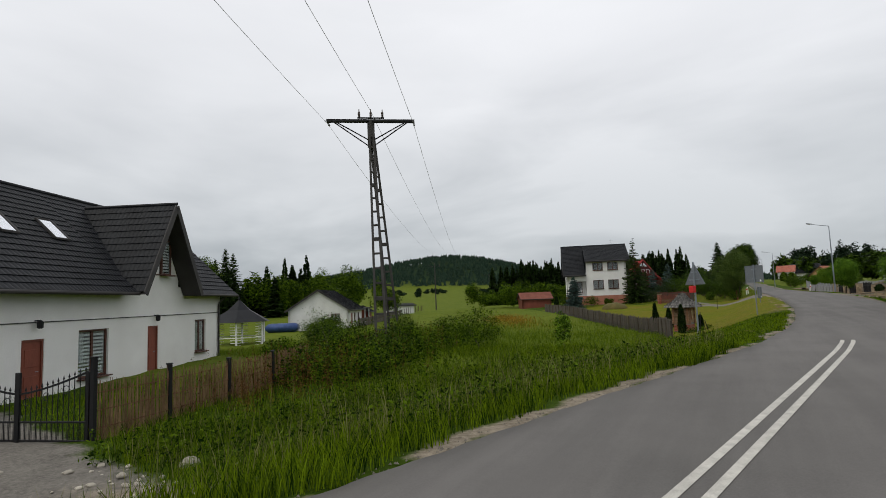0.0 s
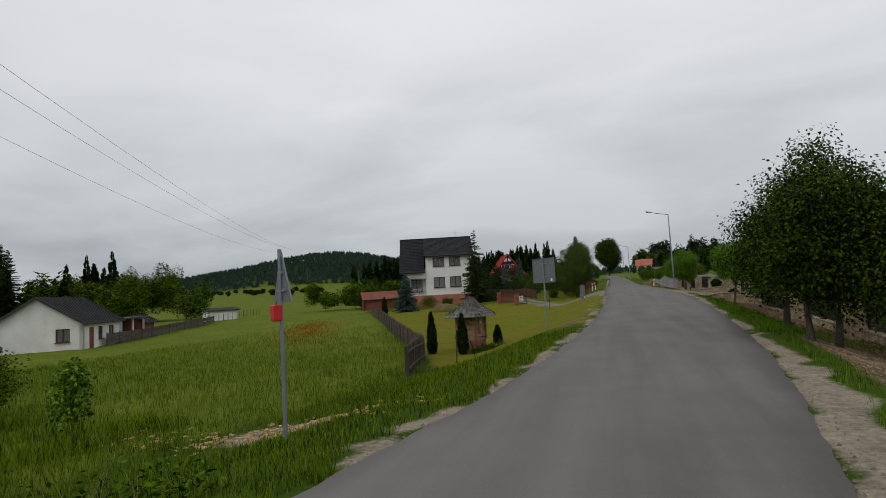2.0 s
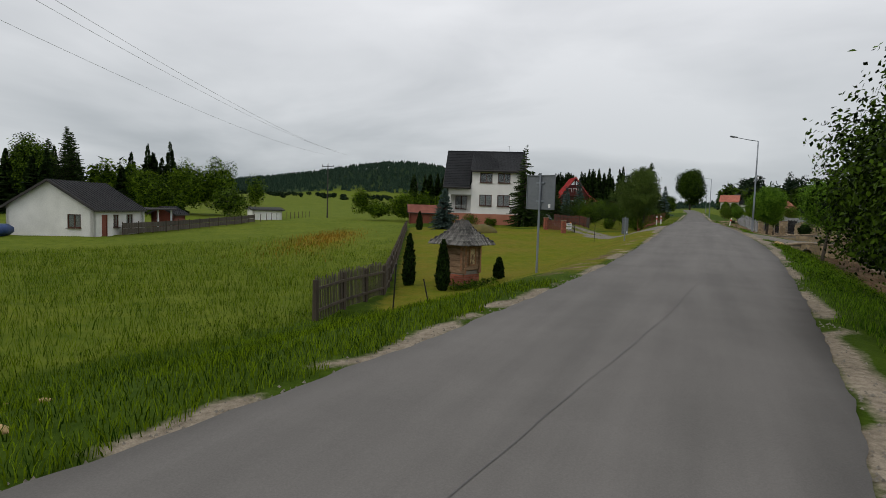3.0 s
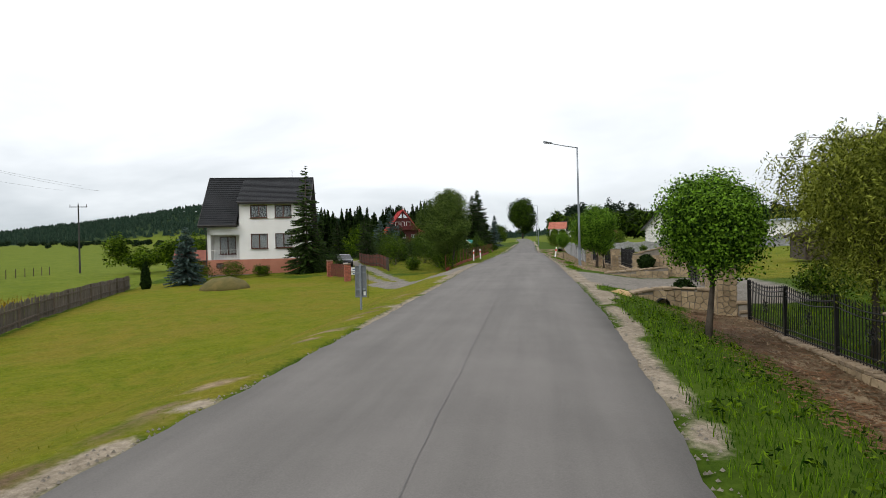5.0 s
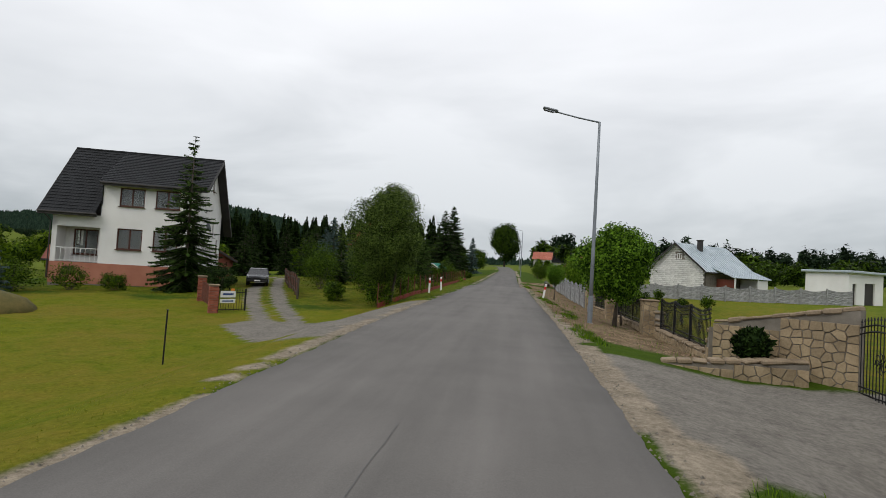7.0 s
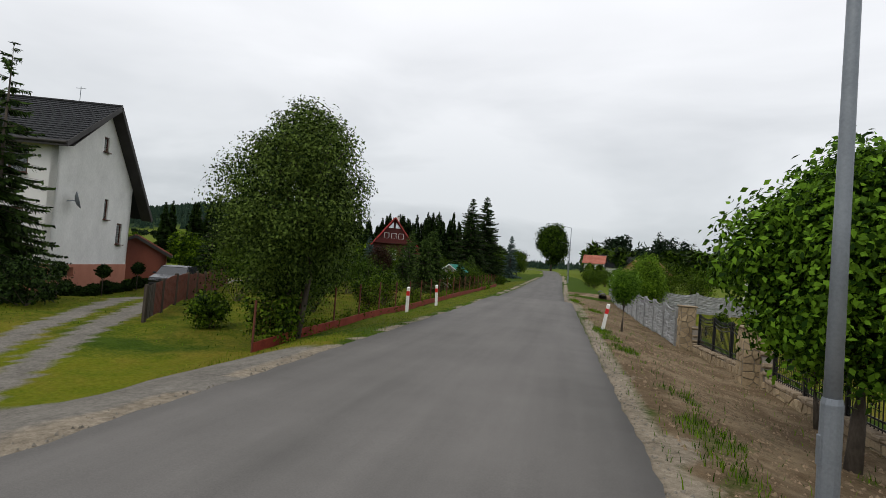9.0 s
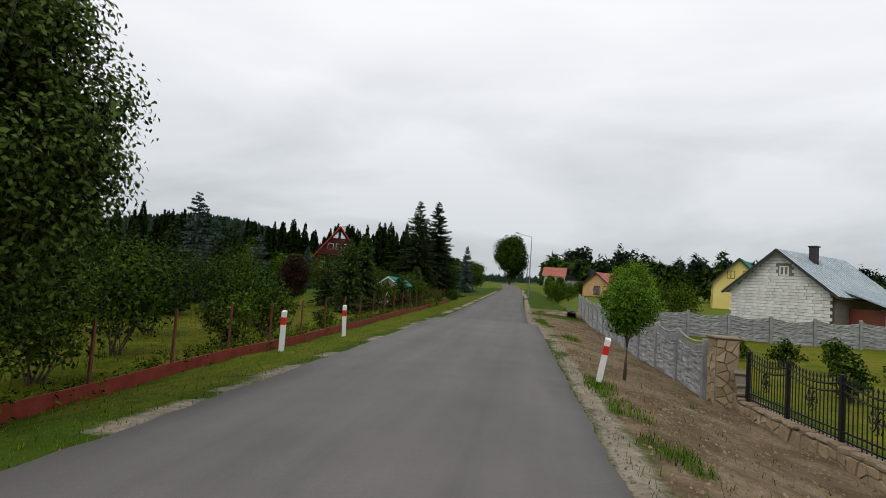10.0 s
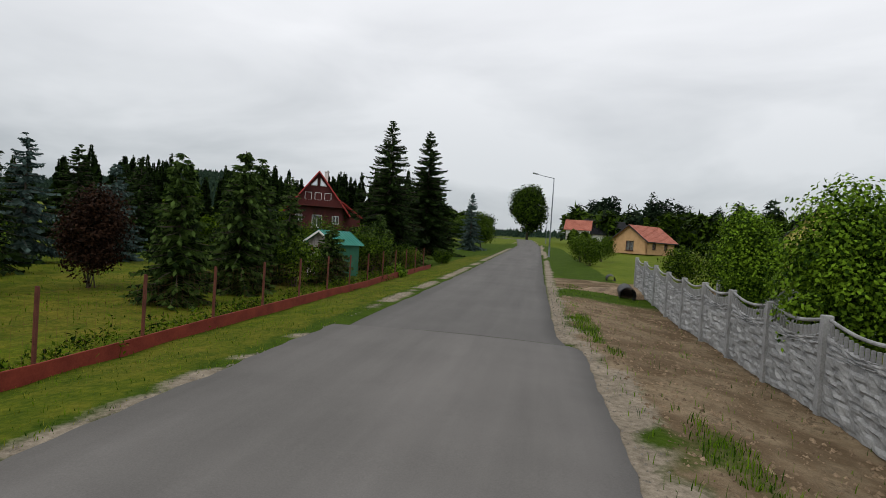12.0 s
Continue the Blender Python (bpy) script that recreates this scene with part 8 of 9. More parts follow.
def drive_gate():
    for x, y in ((-17.4, 87.0), (-14.5, 83.2)):
        ob = thing("gate_pillar", "red brick gate pillar with flat cap", "gate pillar", "brick gate pillars", m=at(x, y, 35, -0.05))
        part("core", Shape().box((0, 0, 0.7), (0.36, 0.36, 1.4)), M["mortar"], ob)
        br = Shape().box((0, 0, 0), (0.24, 0.05, 0.068), None, 0.006).mesh("brick", M["brick"])
        for side in range(4):
            r = Matrix.Rotation(radians(90 * side), 4, "Z")
            for row in range(17):
                for k in range(2):
                    q = part("brick", br, None, ob)
                    q.matrix_basis = r @ Matrix.Translation((-0.1 + k * 0.2 + (0.03 if row % 2 else -0.03), -0.18, 0.05 + row * 0.08)) @ Matrix.Diagonal((0.8, 1, 1, 1))
        part("cap", Shape().box((0, 0, 1.44), (0.5, 0.5, 0.08), None, 0.02), M["stone_cap"], ob)
    ob = thing("iron_gate", "dark iron fence panels with white notice boards beside the drive", "gate", m=at(-14.3, 83.3, 62, 0))
    for i in range(11):
        part("rod", iron_rods(Shape(), (0.15 * i, 0, 0), (0.15 * i, 0, 0), 1, 0.08, lambda q: 1.1), M["iron"], ob)
    for z in (0.15, 1.0):
        part("rail", bar((0, 0, z), (1.55, 0, z), 0.03, 0.04), M["iron"], ob)
    for x in (0, 1.55):
        part("stile", Shape().box((x, 0, 0.6), (0.06, 0.06, 1.2), None, 0.006), M["iron"], ob)
    for z, hh in ((0.92, 0.32), (0.58, 0.2)):
        b = part("notice", Shape().box((0.5, -0.05, z), (0.85, 0.02, hh), None, 0.004), M["white"], ob, "white notice board with plain blue bars")
        part("print", Shape().box((0.5, -0.063, z), (0.6, 0.004, hh * 0.3)), M["tarp"], b)
    part("emblem", Shape().box((0.75, -0.05, 1.14), (0.2, 0.02, 0.12), None, 0.02), M["orange"], ob, "small orange plate")
    ob = thing("slatted_fence", "red-brown slatted fence between the gate pillars", "fence", m=at(-17.2, 86.7, -53, 0))
    for i in range(26):
        part("slat", Shape().box((0.12 + i * 0.175, 0, 0.62), (0.1, 0.02, 1.05), None, 0.006), M["rust"], ob)
    for z in (0.3, 0.95):
        part("rail", bar((0, 0.03, z), (4.6, 0.03, z), 0.04, 0.06), M["rust"], ob)
    # slatted fence on the other side of the drive, up to the parked car
    ob = thing("slat_fence", "red-brown slatted fence beside the drive with grey plank end", "fence")
    a, b = Vector((-13.0, 90.2, 0)), Vector((-21.2, 107.2, 0))
    n = 110
    for i in range(n):
        p = a.lerp(b, i / n)
        z = gz(p.x, p.y)
        q = Shape().box((0, 0, 0.62), (0.12, 0.022, 1.15), None, 0.006)
        part("slat", moved(q, Matrix.Translation((p.x, p.y, z)) @ Matrix.Rotation(math.atan2(b.y - a.y, b.x - a.x), 4, "Z")), M["wood_grey"] if i < 7 else M["rust"], ob)
    for i in range(9):
        p, r = a.lerp(b, i / 9), a.lerp(b, (i + 1) / 9)
        for z in (0.3, 0.95):
            part("rail", bar((p.x - 0.03, p.y, gz(p.x, p.y) + z), (r.x - 0.03, r.y, gz(r.x, r.y) + z), 0.04, 0.07), M["wood_dark"], ob)
        part("post", Shape().box((p.x, p.y, gz(p.x, p.y) + 0.6), (0.1, 0.1, 1.35), None, 0.01), M["wood_dark"], ob)


drive_gate()
for i in range(9):
    t = i / 8
    x, y = -21.7 - 2.7 * t, 94.6 + 9.0 * t
    column_shrub("box_ball", x, y, 0.62 + 0.12 * math.sin(i * 2.1), 0.36, "clipped round box bush along the house plinth", 70 + i, round_top=True, group="clipped box bushes", n=900, category="box bush")
for x, y in ((-21.1, 94.4), (-22.4, 98.2), (-23.5, 101.8)):
    ob = column_shrub("standard_bush", x, y, 0.62, 0.32, "small ball-headed standard bush on a bare stem", 90 + int(x * -3), round_top=True, base_z=gz(x, y) + 0.95, group="standard bushes", n=900, category="box bush")
    part("bare_stem", Shape().tube((0, 0, -1.0), (0, 0, 0.1), 0.03, 0.025, 7), M["bark"], ob)

# ---- gardens along the left verge ----
broad_tree("garden_tree", -7.4, 89.6, 8.2, 2.95, 0.4, "tall dense multi-stemmed leafy tree beside the garden fence", M["leaf_ash"], 27, clumps=900, per=84, size=0.1, clump=0.29, trunk=0.2, hollow=0.2, stems=4, taper=0.42)
shrub("shrub", -7.6, 89.1, 1.7, 0.95, "green suckers round the foot of the tree", M["leaf"], 22, 90)
wire_fence()
marker_post(-5.95, 97.35, 1, 0.36)
marker_post(-5.65, 101.7, -2, 0.42)
marker_post(2.12, 96.05, 9, 0.45, label="leaning white road marker post with red band")
rg = rng_of(31)
for i, (x, y, h, r, mt) in enumerate(((-8.9, 92.8, 2.6, 1.3, "leaf"), (-9.6, 95.8, 3.0, 1.5, "leaf_dark"), (-8.3, 98.6, 1.7, 0.9, "leaf"), (-8.4, 101.6, 1.9, 1.0, "leaf"), (-11.5, 99.5, 3.2, 1.6, "leaf_dark"), (-10.2, 104.2, 2.6, 1.5, "leaf_dark"), (-13.8, 115.9, 3.5, 1.1, "leaf_red"), (-15.6, 112.6, 3.3, 1.7, "leaf"), (-12.6, 107.0, 3.4, 1.9, "leaf_dark"), (-8.0, 106.0, 0.8, 0.4, "leaf"), (-14.2, 97.5, 3.6, 1.8, "leaf"), (-16.5, 103.0, 4.0, 2.0, "leaf_dark"), (-19.0, 111.0, 3.4, 2.2, "needle"), (-15.5, 109.5, 2.8, 2.0, "needle"), (-9.2, 121.0, 2.2, 1.1, "leaf"), (-8.6, 129.5, 2.4, 1.4, "leaf"), (-8.0, 134.5, 1.6, 1.0, "leaf"), (-6.9, 128.0, 0.7, 0.5, "leaf_bright"), (-6.8, 141.0, 1.2, 0.8, "leaf"), (-10.8, 90.5, 1.4, 0.8, "leaf"))):
    shrub("shrub", x, y, h, r, {"leaf_red": "copper-leaved garden shrub behind the fence", "needle": "dark spreading conifer shrub on the garden lawn"}.get(mt, "leafy garden shrub behind the wire fence"), M[mt], 120 + i, clumps=int(60 + 50 * r + (230 if mt == "leaf_red" else 0)), group="garden shrubs", size=0.12)
for i, (x, y, h, r) in enumerate(((-9.7, 114.4, 4.2, 1.15), (-9.9, 118.0, 4.9, 1.4), (-10.9, 121.0, 4.9, 1.5), (-8.4, 122.6, 2.4, 1.1), (-9.0, 131.5, 3.2, 1.4))):
    spruce("young_spruce", x, y, h, r, "young green spruce behind the garden fence", 150 + i, M["needle_fresh"], 0.05, group="young spruces")
spruce("spruce", -10.3, 137.5, 9.9, 3.3, "tall dark green spruce at the garden's end", 171, M["needle"], 0.2, detail=0.75)
spruce("spruce", -10.9, 153.2, 12.1, 3.9, "tall dark green spruce with broken outline", 172, M["needle"], 0.2, detail=0.65)
for i, (x, y, h, r) in enumerate(((-18.6, 112.8, 6.4, 1.7), (-15.5, 106.0, 3.9, 1.4), (-23.5, 118.0, 5.2, 1.9), (-20.5, 124.5, 4.8, 1.7), (-26.0, 128.0, 6.4, 2.0), (-15.5, 131.0, 3.0, 1.3), (-22.5, 121.5, 5.8, 1.9), (-19.3, 117.0, 4.8, 1.7), (-30.0, 138.0, 7.4, 2.2), (-30.0, 158.0, 6.0, 2.0), (-13.5, 146.0, 3.4, 1.3), (-36.5, 131.0, 7.0, 2.1), (-8.8, 172.0, 7.4, 2.0), (-33.0, 122.0, 6.2, 1.9), (-38.0, 146.0, 8.4, 2.2))):
    spruce("garden_spruce", x, y, h, r, "blue-green spruce in the back gardens" if i % 3 == 0 else "dark garden spruce in the back gardens", 180 + i, M["needle_blue"] if i % 3 == 0 else M["needle"], 0.2, group="garden spruces", detail=0.55)
playhouse()
chalet()
for i, (x, y, h, r) in enumerate(((-11.4, 121.4, 4.2, 1.2), (-13.8, 124.6, 4.6, 1.5), (-12.6, 118.6, 3.4, 1.0), (-16.8, 136.0, 5.6, 1.6))):
    spruce("young_spruce", x, y, h, r, "light green young spruce before the chalet", 195 + i, M["needle_fresh"], 0.05, group="young spruces", detail=0.7)
for i, (x, y, h, r) in enumerate(((-9.2, 128.4, 2.6, 1.1), (-12.4, 131.0, 3.2, 1.5), (-18.5, 133.5, 3.8, 2.0))):
    shrub("garden_shrub", x, y, h, r, "leafy shrub beside the playhouse", M["leaf"], 170 + i, clumps=int(110 * r), size=0.13, group="shrubs by the playhouse")
for i, (x, y, h, r) in enumerate(((-13.0, 163.0, 5.0, 2.2), (-8.2, 180.0, 5.8, 2.0), (-13.5, 197.0, 4.6, 2.4), (-15.5, 214.0, 4.8, 2.6), (-18.0, 186.0, 7.0, 3.0))):
    broad_tree("roadside_tree", x, y, h, r, 0.8, "leafy tree in the roadside gardens", M["leaf"] if i % 2 else M["leaf_dark"], 200 + i, clumps=260, per=34, size=0.22, clump=0.42, group="roadside trees")
broad_tree("lone_tree", -4.0, 270.0, 17.6, 5.6, 2.6, "big broad-crowned tree at the road's far bend", M["leaf_dark"], 213, clumps=760, per=46, size=0.6, clump=1.0, trunk=0.4, hollow=0.15)

# ---- the right-hand verge ----
street_lamp(3.2, 80.3, 4, "tall galvanised street lamp beside the stone fence", h=8.2, z=0.25)
street_lamp(-0.1, 18.9, 20, "tall galvanised street lamp at the bend", z=-0.75)
street_lamp(1.2, 160.9, 0, "distant galvanised street lamp along the road")
street_lamp(1.4, 232.0, 0, "far street lamp near the road's bend")
broad_tree("roadside_tree", 2.8, 34.0, 6.2, 2.6, 0.3, "dense dark round-headed tree on the verge", M["leaf_dark"], 220, clumps=620, per=64, size=0.11, clump=0.34, trunk=0.16, hollow=0.2, stems=2)
broad_tree("roadside_tree", 3.2, 40.5, 5.6, 2.0, 0.6, "dense dark leafy tree behind the first one", M["leaf_dark"], 221, clumps=420, per=48, size=0.12, clump=0.33, trunk=0.15, hollow=0.2)
broad_tree("maple", 5.9, 26.0, 8.6, 1.5, 2.6, "tall dark maple with hanging branches", M["leaf_dark"], 222, clumps=220, per=30, size=0.16, clump=0.26, trunk=0.14)
broad_tree("ball_tree", 4.3, 55.9, 4.5, 1.5, 1.45, "round-headed bright green ash with clear stem", M["leaf_lime"], 223, clumps=620, per=64, size=0.085, clump=0.22, trunk=0.1, hollow=0.25, lean=(0.25, 0.3))
broad_tree("ball_tree", 4.6, 82.9, 4.8, 1.75, 1.25, "round-headed bright lime tree behind the street lamp", M["leaf_lime"], 224, clumps=760, per=56, size=0.12, clump=0.25, trunk=0.12, hollow=0.25)
broad_tree("ball_tree", 5.55, 86.3, 3.0, 0.95, 1.0, "small round-headed bright tree beside the fence", M["leaf_bright"], 225, clumps=300, per=36, size=0.08, clump=0.17, trunk=0.07)
broad_tree("ball_tree", 3.0, 97.8, 2.7, 0.62, 1.05, "small round-headed young tree with thin leaning stem", M["leaf_lime"], 226, clumps=420, per=40, size=0.062, clump=0.14, trunk=0.05, hollow=0.15)
for i, (x, y, h, r) in enumerate(((5.95, 111.6, 4.25, 1.2), (6.5, 118.4, 4.1, 0.9))):
    broad_tree("round_tree", x, y, h, r, 0.4, "rounded bright green young tree behind the concrete fence", M["leaf_bright"], 236 + i, clumps=560, per=46, size=0.1, clump=0.2, trunk=0.07, hollow=0.2, stems=3, group="young trees behind the concrete fence")
for i, (x, y, h, r) in enumerate(((8.6, 127.0, 3.2, 1.5), (10.4, 131.0, 3.6, 1.8), (8.0, 133.0, 2.4, 1.2), (4.6, 150.0, 2.6, 1.3), (4.2, 156.0, 3.0, 1.4), (6.8, 162.0, 3.0, 1.5), (12.4, 128.0, 3.4, 1.8))):
    shrub("garden_bush", x, y, h, r, "dark leafy bush in the field gardens beyond the concrete fence", M["leaf"], 230 + i, clumps=int(110 * r), size=0.14, group="bushes beyond the concrete fence")
willow("willow", 7.9, 55.6, 5.9, 2.4, "weeping willow with pale hanging shoots in the garden", 240, 1700)
willow("willow", 8.6, 51.0, 5.4, 2.3, "second weeping willow behind the iron fence", 241, 1600)
for i, (x, y, h) in enumerate(((8.6, 40.2, 3.6), (10.2, 45.2, 4.2), (8.2, 35.0, 3.4), (11.5, 38.0, 4.4))):
    broad_tree("garden_tree", x, y, h, 1.5, 0.8, "small yellow-green tree in the fenced garden", M["leaf_willow"], 245 + i, clumps=150, per=26, size=0.14, clump=0.28, group="yellow-green garden trees")
willow("willow", 10.8, 58.8, 5.4, 2.2, "third weeping willow further into the garden", 242, 1000)


for i, (x, y, h, r) in enumerate(((10.6, 63.5, 1.7, 1.2), (12.6, 60.5, 2.0, 1.5), (12.0, 55.5, 1.8, 1.4), (14.0, 66.5, 2.4, 1.8), (11.6, 50.0, 1.6, 1.2), (15.5, 57.5, 2.6, 2.0))):
    shrub("garden_shrub", x, y, h, r, "yellow-green shrub in the willow garden", M["leaf_willow" if i % 2 else "leaf"], 280 + i, clumps=int(90 * r), size=0.12, group="shrubs in the willow garden")
for i, (x, y, h, r) in enumerate(((6.3, 31.2, 1.5, 0.9), (6.9, 33.4, 1.8, 1.1), (7.0, 35.8, 1.6, 1.0), (7.4, 38.0, 1.9, 1.1))):
    shrub("hedge_shrub", x, y, h, r, "dark green shrub close behind the iron fence", M["leaf_dark"], 290 + i, clumps=int(110 * r), size=0.11, group="dark shrubs behind the iron fence")


# stone and iron fence in front of the gardens
def fence_run(p0, p1, seed, n_panels, base_h=0.5, panel_h=1.2):
    """A low stone wall from p0 to p1 that carries iron panels."""
    foot = min(gz(*p0), gz(*p1))
    a, b = Vector((*p0, 0)), Vector((*p1, 0))
    c, d = a.lerp(b, 0.06), a.lerp(b, 0.94)
    stone_wall(c[:2], d[:2], base_h, base_h, 0.34, seed, "low sandstone plinth wall under the iron fence", 0.26, both=False, z=foot)
    for near, far, rises in ((a, c, (0.8, 0.22, 0.0)), (d, b, (0.0, 0.22, 0.8))):
        mid = near.lerp(far, 0.5)
        for k, (s, t) in enumerate(((near, mid), (mid, far))):
            stone_wall(s[:2], t[:2], base_h + rises[k], base_h + rises[k + 1], 0.34, seed + 50 + k, "end of the sandstone plinth swept up to its pier", 0.2, both=False, z=foot)
    a, b = c, d
    L = (b - a).length / n_panels
    ang = math.atan2(b.y - a.y, b.x - a.x)
    zb = foot - 0.1 + base_h + 0.06
    for i in range(n_panels):
        p = a.lerp(b, i / n_panels)
        off = Vector((-math.sin(ang), math.cos(ang), 0)) * 0.17
        ob = iron_panel(L, panel_h, rods=max(9, int(L / 0.125)))
        ob.matrix_basis = Matrix.Translation((p.x + off.x, p.y + off.y, zb)) @ Matrix.Rotation(ang, 4, "Z")


stone_pier(4.25, 29.6, 8, 1.75, seed=1)
stone_pier(5.6, 41.0, 5, 1.85, seed=2)
stone_pier(6.55, 51.8, 3, 1.85, seed=3)
stone_pier(6.6, 61.9, 0, 1.75, seed=4)
fence_run((5.9, 41.3), (4.6, 29.9), 11, 4, 0.4, 1.3)
fence_run((6.75, 51.5), (5.85, 41.3), 12, 3, 0.4, 1.42)
fence_run((6.95, 61.6), (6.8, 52.1), 13, 3, 0.4, 1.42)
stone_wall((6.75, 62.25), (7.45, 65.45), 1.75, 1.65, 0.4, 14, "sandstone wall beside the gate with rough coping")
for k, (p, q, h0, h1) in enumerate((((3.2, 61.75), (3.55, 62.3), 0.55, 0.78), ((3.55, 62.3), (4.4, 62.72), 0.78, 0.92), ((4.4, 62.72), (5.4, 62.75), 0.92, 0.94), ((5.4, 62.75), (6.3, 62.4), 0.94, 0.88))):
    stone_wall(p, q, h0, h1, 0.36, 15 + 30 * k, "curved low sandstone headwall over the ditch pipe", z=-0.85)
whole("culvert_pipe", Shape().tube((4.7, 62.4, -0.55), (4.7, 64.0, -0.53), 0.24, n=16, caps=False).tube((4.7, 62.4, -0.55), (4.7, 64.0, -0.53), 0.2, n=16, caps=False), M["pipe"], "dark drain pipe end in the stone headwall", "pipe")
sp = Shape().lathe([(0.75, -0.1), (0.62, 0.03), (0.45, 0.09), (0.25, 0.15), (0.05, 0.18)], (0, 0, 0), 20)
sp.v = [(x * (1 + 0.3 * math.sin(4 * y + 1)), y * 1.5, z + 0.03 * math.sin(11 * x) * math.sin(9 * y)) for x, y, z in sp.v]
whole("sand_heap", sp, M["clay"], "small spill of yellow sand on the verge", "sand heap", smooth=True, m=at(3.0, 61.4, 20, -0.06) @ Matrix.Diagonal((0.55, 0.6, 1.0, 1)))


def arch_gate():
    """A stone arch over the side gate."""
    ob = thing("stone_arch", "round sandstone arch over a narrow side gate", "arch", m=at(7.62, 67.35, -95, -0.1, -0.2))
    for x in (0.0, 1.5):
        part("jamb", Shape().box((x, 0, 0.85), (0.45, 0.42, 1.7), None, 0.02), M["mortar"], ob)
        for a, dx, dy in ((0, -0.225, -0.21), (180, 0.225, 0.21)):
            stone_pieces(ob, 0.45, 1.7, Matrix.Translation((x + dx, dy, 0)) @ Matrix.Rotation(radians(a), 4, "Z"), 80 + int(x), 0.24)
    for i in range(11):
        a = math.pi * (i + 0.5) / 11
        m = Matrix.Translation((0.75 + 0.76 * math.cos(a), 0, 1.7 + 0.76 * math.sin(a))) @ Matrix.Rotation(-(a - math.pi / 2), 4, "Y")
        part("voussoir", Shape().box((0, 0, 0), (0.225, 0.46, 0.42), m, 0.025), M["stone"], ob)
    for i in range(7):
        part("rod", iron_rods(Shape(), (0.3 + 0.15 * i, 0, 0), (0.3 + 0.15 * i, 0, 0), 1, 0.1, lambda q: 1.75), M["iron"], ob)
    return ob


arch_gate()
for i in range(2):
    g = iron_panel(1.48, 1.62, "iron_gate_leaf", "tall black wrought-iron driveway gate leaf", -0.12, 13, "driveway gate leaves")
    g.matrix_basis = Matrix.Translation((7.68 + 0.05 * i, 67.95 + 1.5 * i, gz(7.7, 69) + 0.02)) @ Matrix.Rotation(radians(88), 4, "Z")
stone_wall((5.5, 73.3), (7.85, 71.05), 1.25, 1.9, 0.4, 16, "curved sandstone wall with dipping coping beside the gate")
stone_wall((3.75, 71.5), (6.9, 71.2), 0.3, 0.56, 0.36, 17, "low sandstone planter wall beside the gateway", z=-0.06)
column_shrub("box_ball", 5.95, 71.95, 0.8, 0.42, "dark clipped ball bush before the stone wall", 250, round_top=True, base_z=0.3, n=1100, category="box bush")
column_shrub("box_ball", 5.9, 64.4, 0.85, 0.42, "dark clipped ball bush by the gate pier", 251, round_top=True, n=1100, category="box bush")
stone_pier(5.75, 81.6, 0, 1.5, w=0.54, seed=7)
stone_pier(5.85, 91.4, 0, 1.7, w=0.54, seed=8)
stone_pier(5.6, 98.6, 0, 1.8, w=0.54, seed=9)
fence_run((5.9, 81.2), (5.6, 73.9), 18, 3, 0.36, 1.2)
fence_run((6.0, 91.0), (5.9, 82.0), 19, 4, 0.36, 1.2)
fence_run((5.75, 98.2), (6.0, 91.8), 20, 3, 0.36, 1.2)
conc_x = lambda y: float(np.interp(y, [99, 108, 128], [5.35, 4.85, 4.8]))
concrete_fence(99.2, 13, conc_x, 2.2)


def back_fence():
    ob = thing("concrete_fence", "grey cast-concrete fence behind the garden with stone pattern", "concrete fence")
    me = concrete_slab_mesh(2.08, 0.5, 4)
    top = concrete_slab_mesh(2.08, 0.45, 5, True)
    post = Shape().box((0, 0, 0.7), (0.13, 0.15, 1.8), None, 0.015).mesh("post", M["concrete"])
    for i in range(12):
        x, y = 6.0 + i * 2.2, 119.5 - i * 0.35
        z = gz(x, y)
        q = part("post", post, None, ob)
        q.matrix_basis = Matrix.Translation((x, y, z))
        for zz, m in ((0.05, me), (0.55, me), (1.05, top)):
            q = part("slab", m, None, ob)
            q.matrix_basis = Matrix.Translation((x + 0.06, y, z + zz)) @ Matrix.Rotation(-0.16, 4, "Z")


back_fence()
whole("drain_pipe", joined(Shape().tube((4.0, 124.6, gz(4.0, 124.6) + 0.2), (4.1, 126.3, gz(4.1, 126.3) + 0.16), 0.34, n=18, caps=False), Shape().tube((4.0, 124.6, gz(4.0, 124.6) + 0.2), (4.1, 126.3, gz(4.1, 126.3) + 0.16), 0.29, n=18, caps=False)), M["pipe"], "black corrugated drain pipe under the field entrance", "pipe")
whole("drain_pipe", joined(Shape().tube((4.4, 133.6, gz(4.4, 133.6) + 0.1), (4.4, 134.2, gz(4.4, 134.2) + 0.1), 0.26, n=18, caps=False), Shape().tube((4.4, 133.6, gz(4.4, 133.6) + 0.1), (4.4, 134.2, gz(4.4, 134.2) + 0.1), 0.22, n=18, caps=False)), M["pipe"], "smaller black drain pipe end beyond the field entrance", "pipe")
whole("soil_mound", sp, M["soil"], "low spread of sandy soil over the drain pipe", "soil mound", smooth=True, m=at(4.2, 126.8, 10, 0, gz(4.2, 126.8) - 0.05) @ Matrix.Diagonal((2.6, 1.6, 1.7, 1)))
for i, (x, y) in enumerate(((9.5, 108.5), (10.8, 107.0), (12.2, 106.4), (13.8, 105.2), (15.5, 104.0), (10.0, 101.0))):
    shrub("shrub", x, y, 0.9 + 0.3 * (i % 3), 0.6, "small rounded garden shrub behind the iron fence", M["leaf_dark"] if i % 2 else M["leaf"], 260 + i, 40, 24, group="small garden shrubs")
bh, bD, be, br_, bL = block_house()


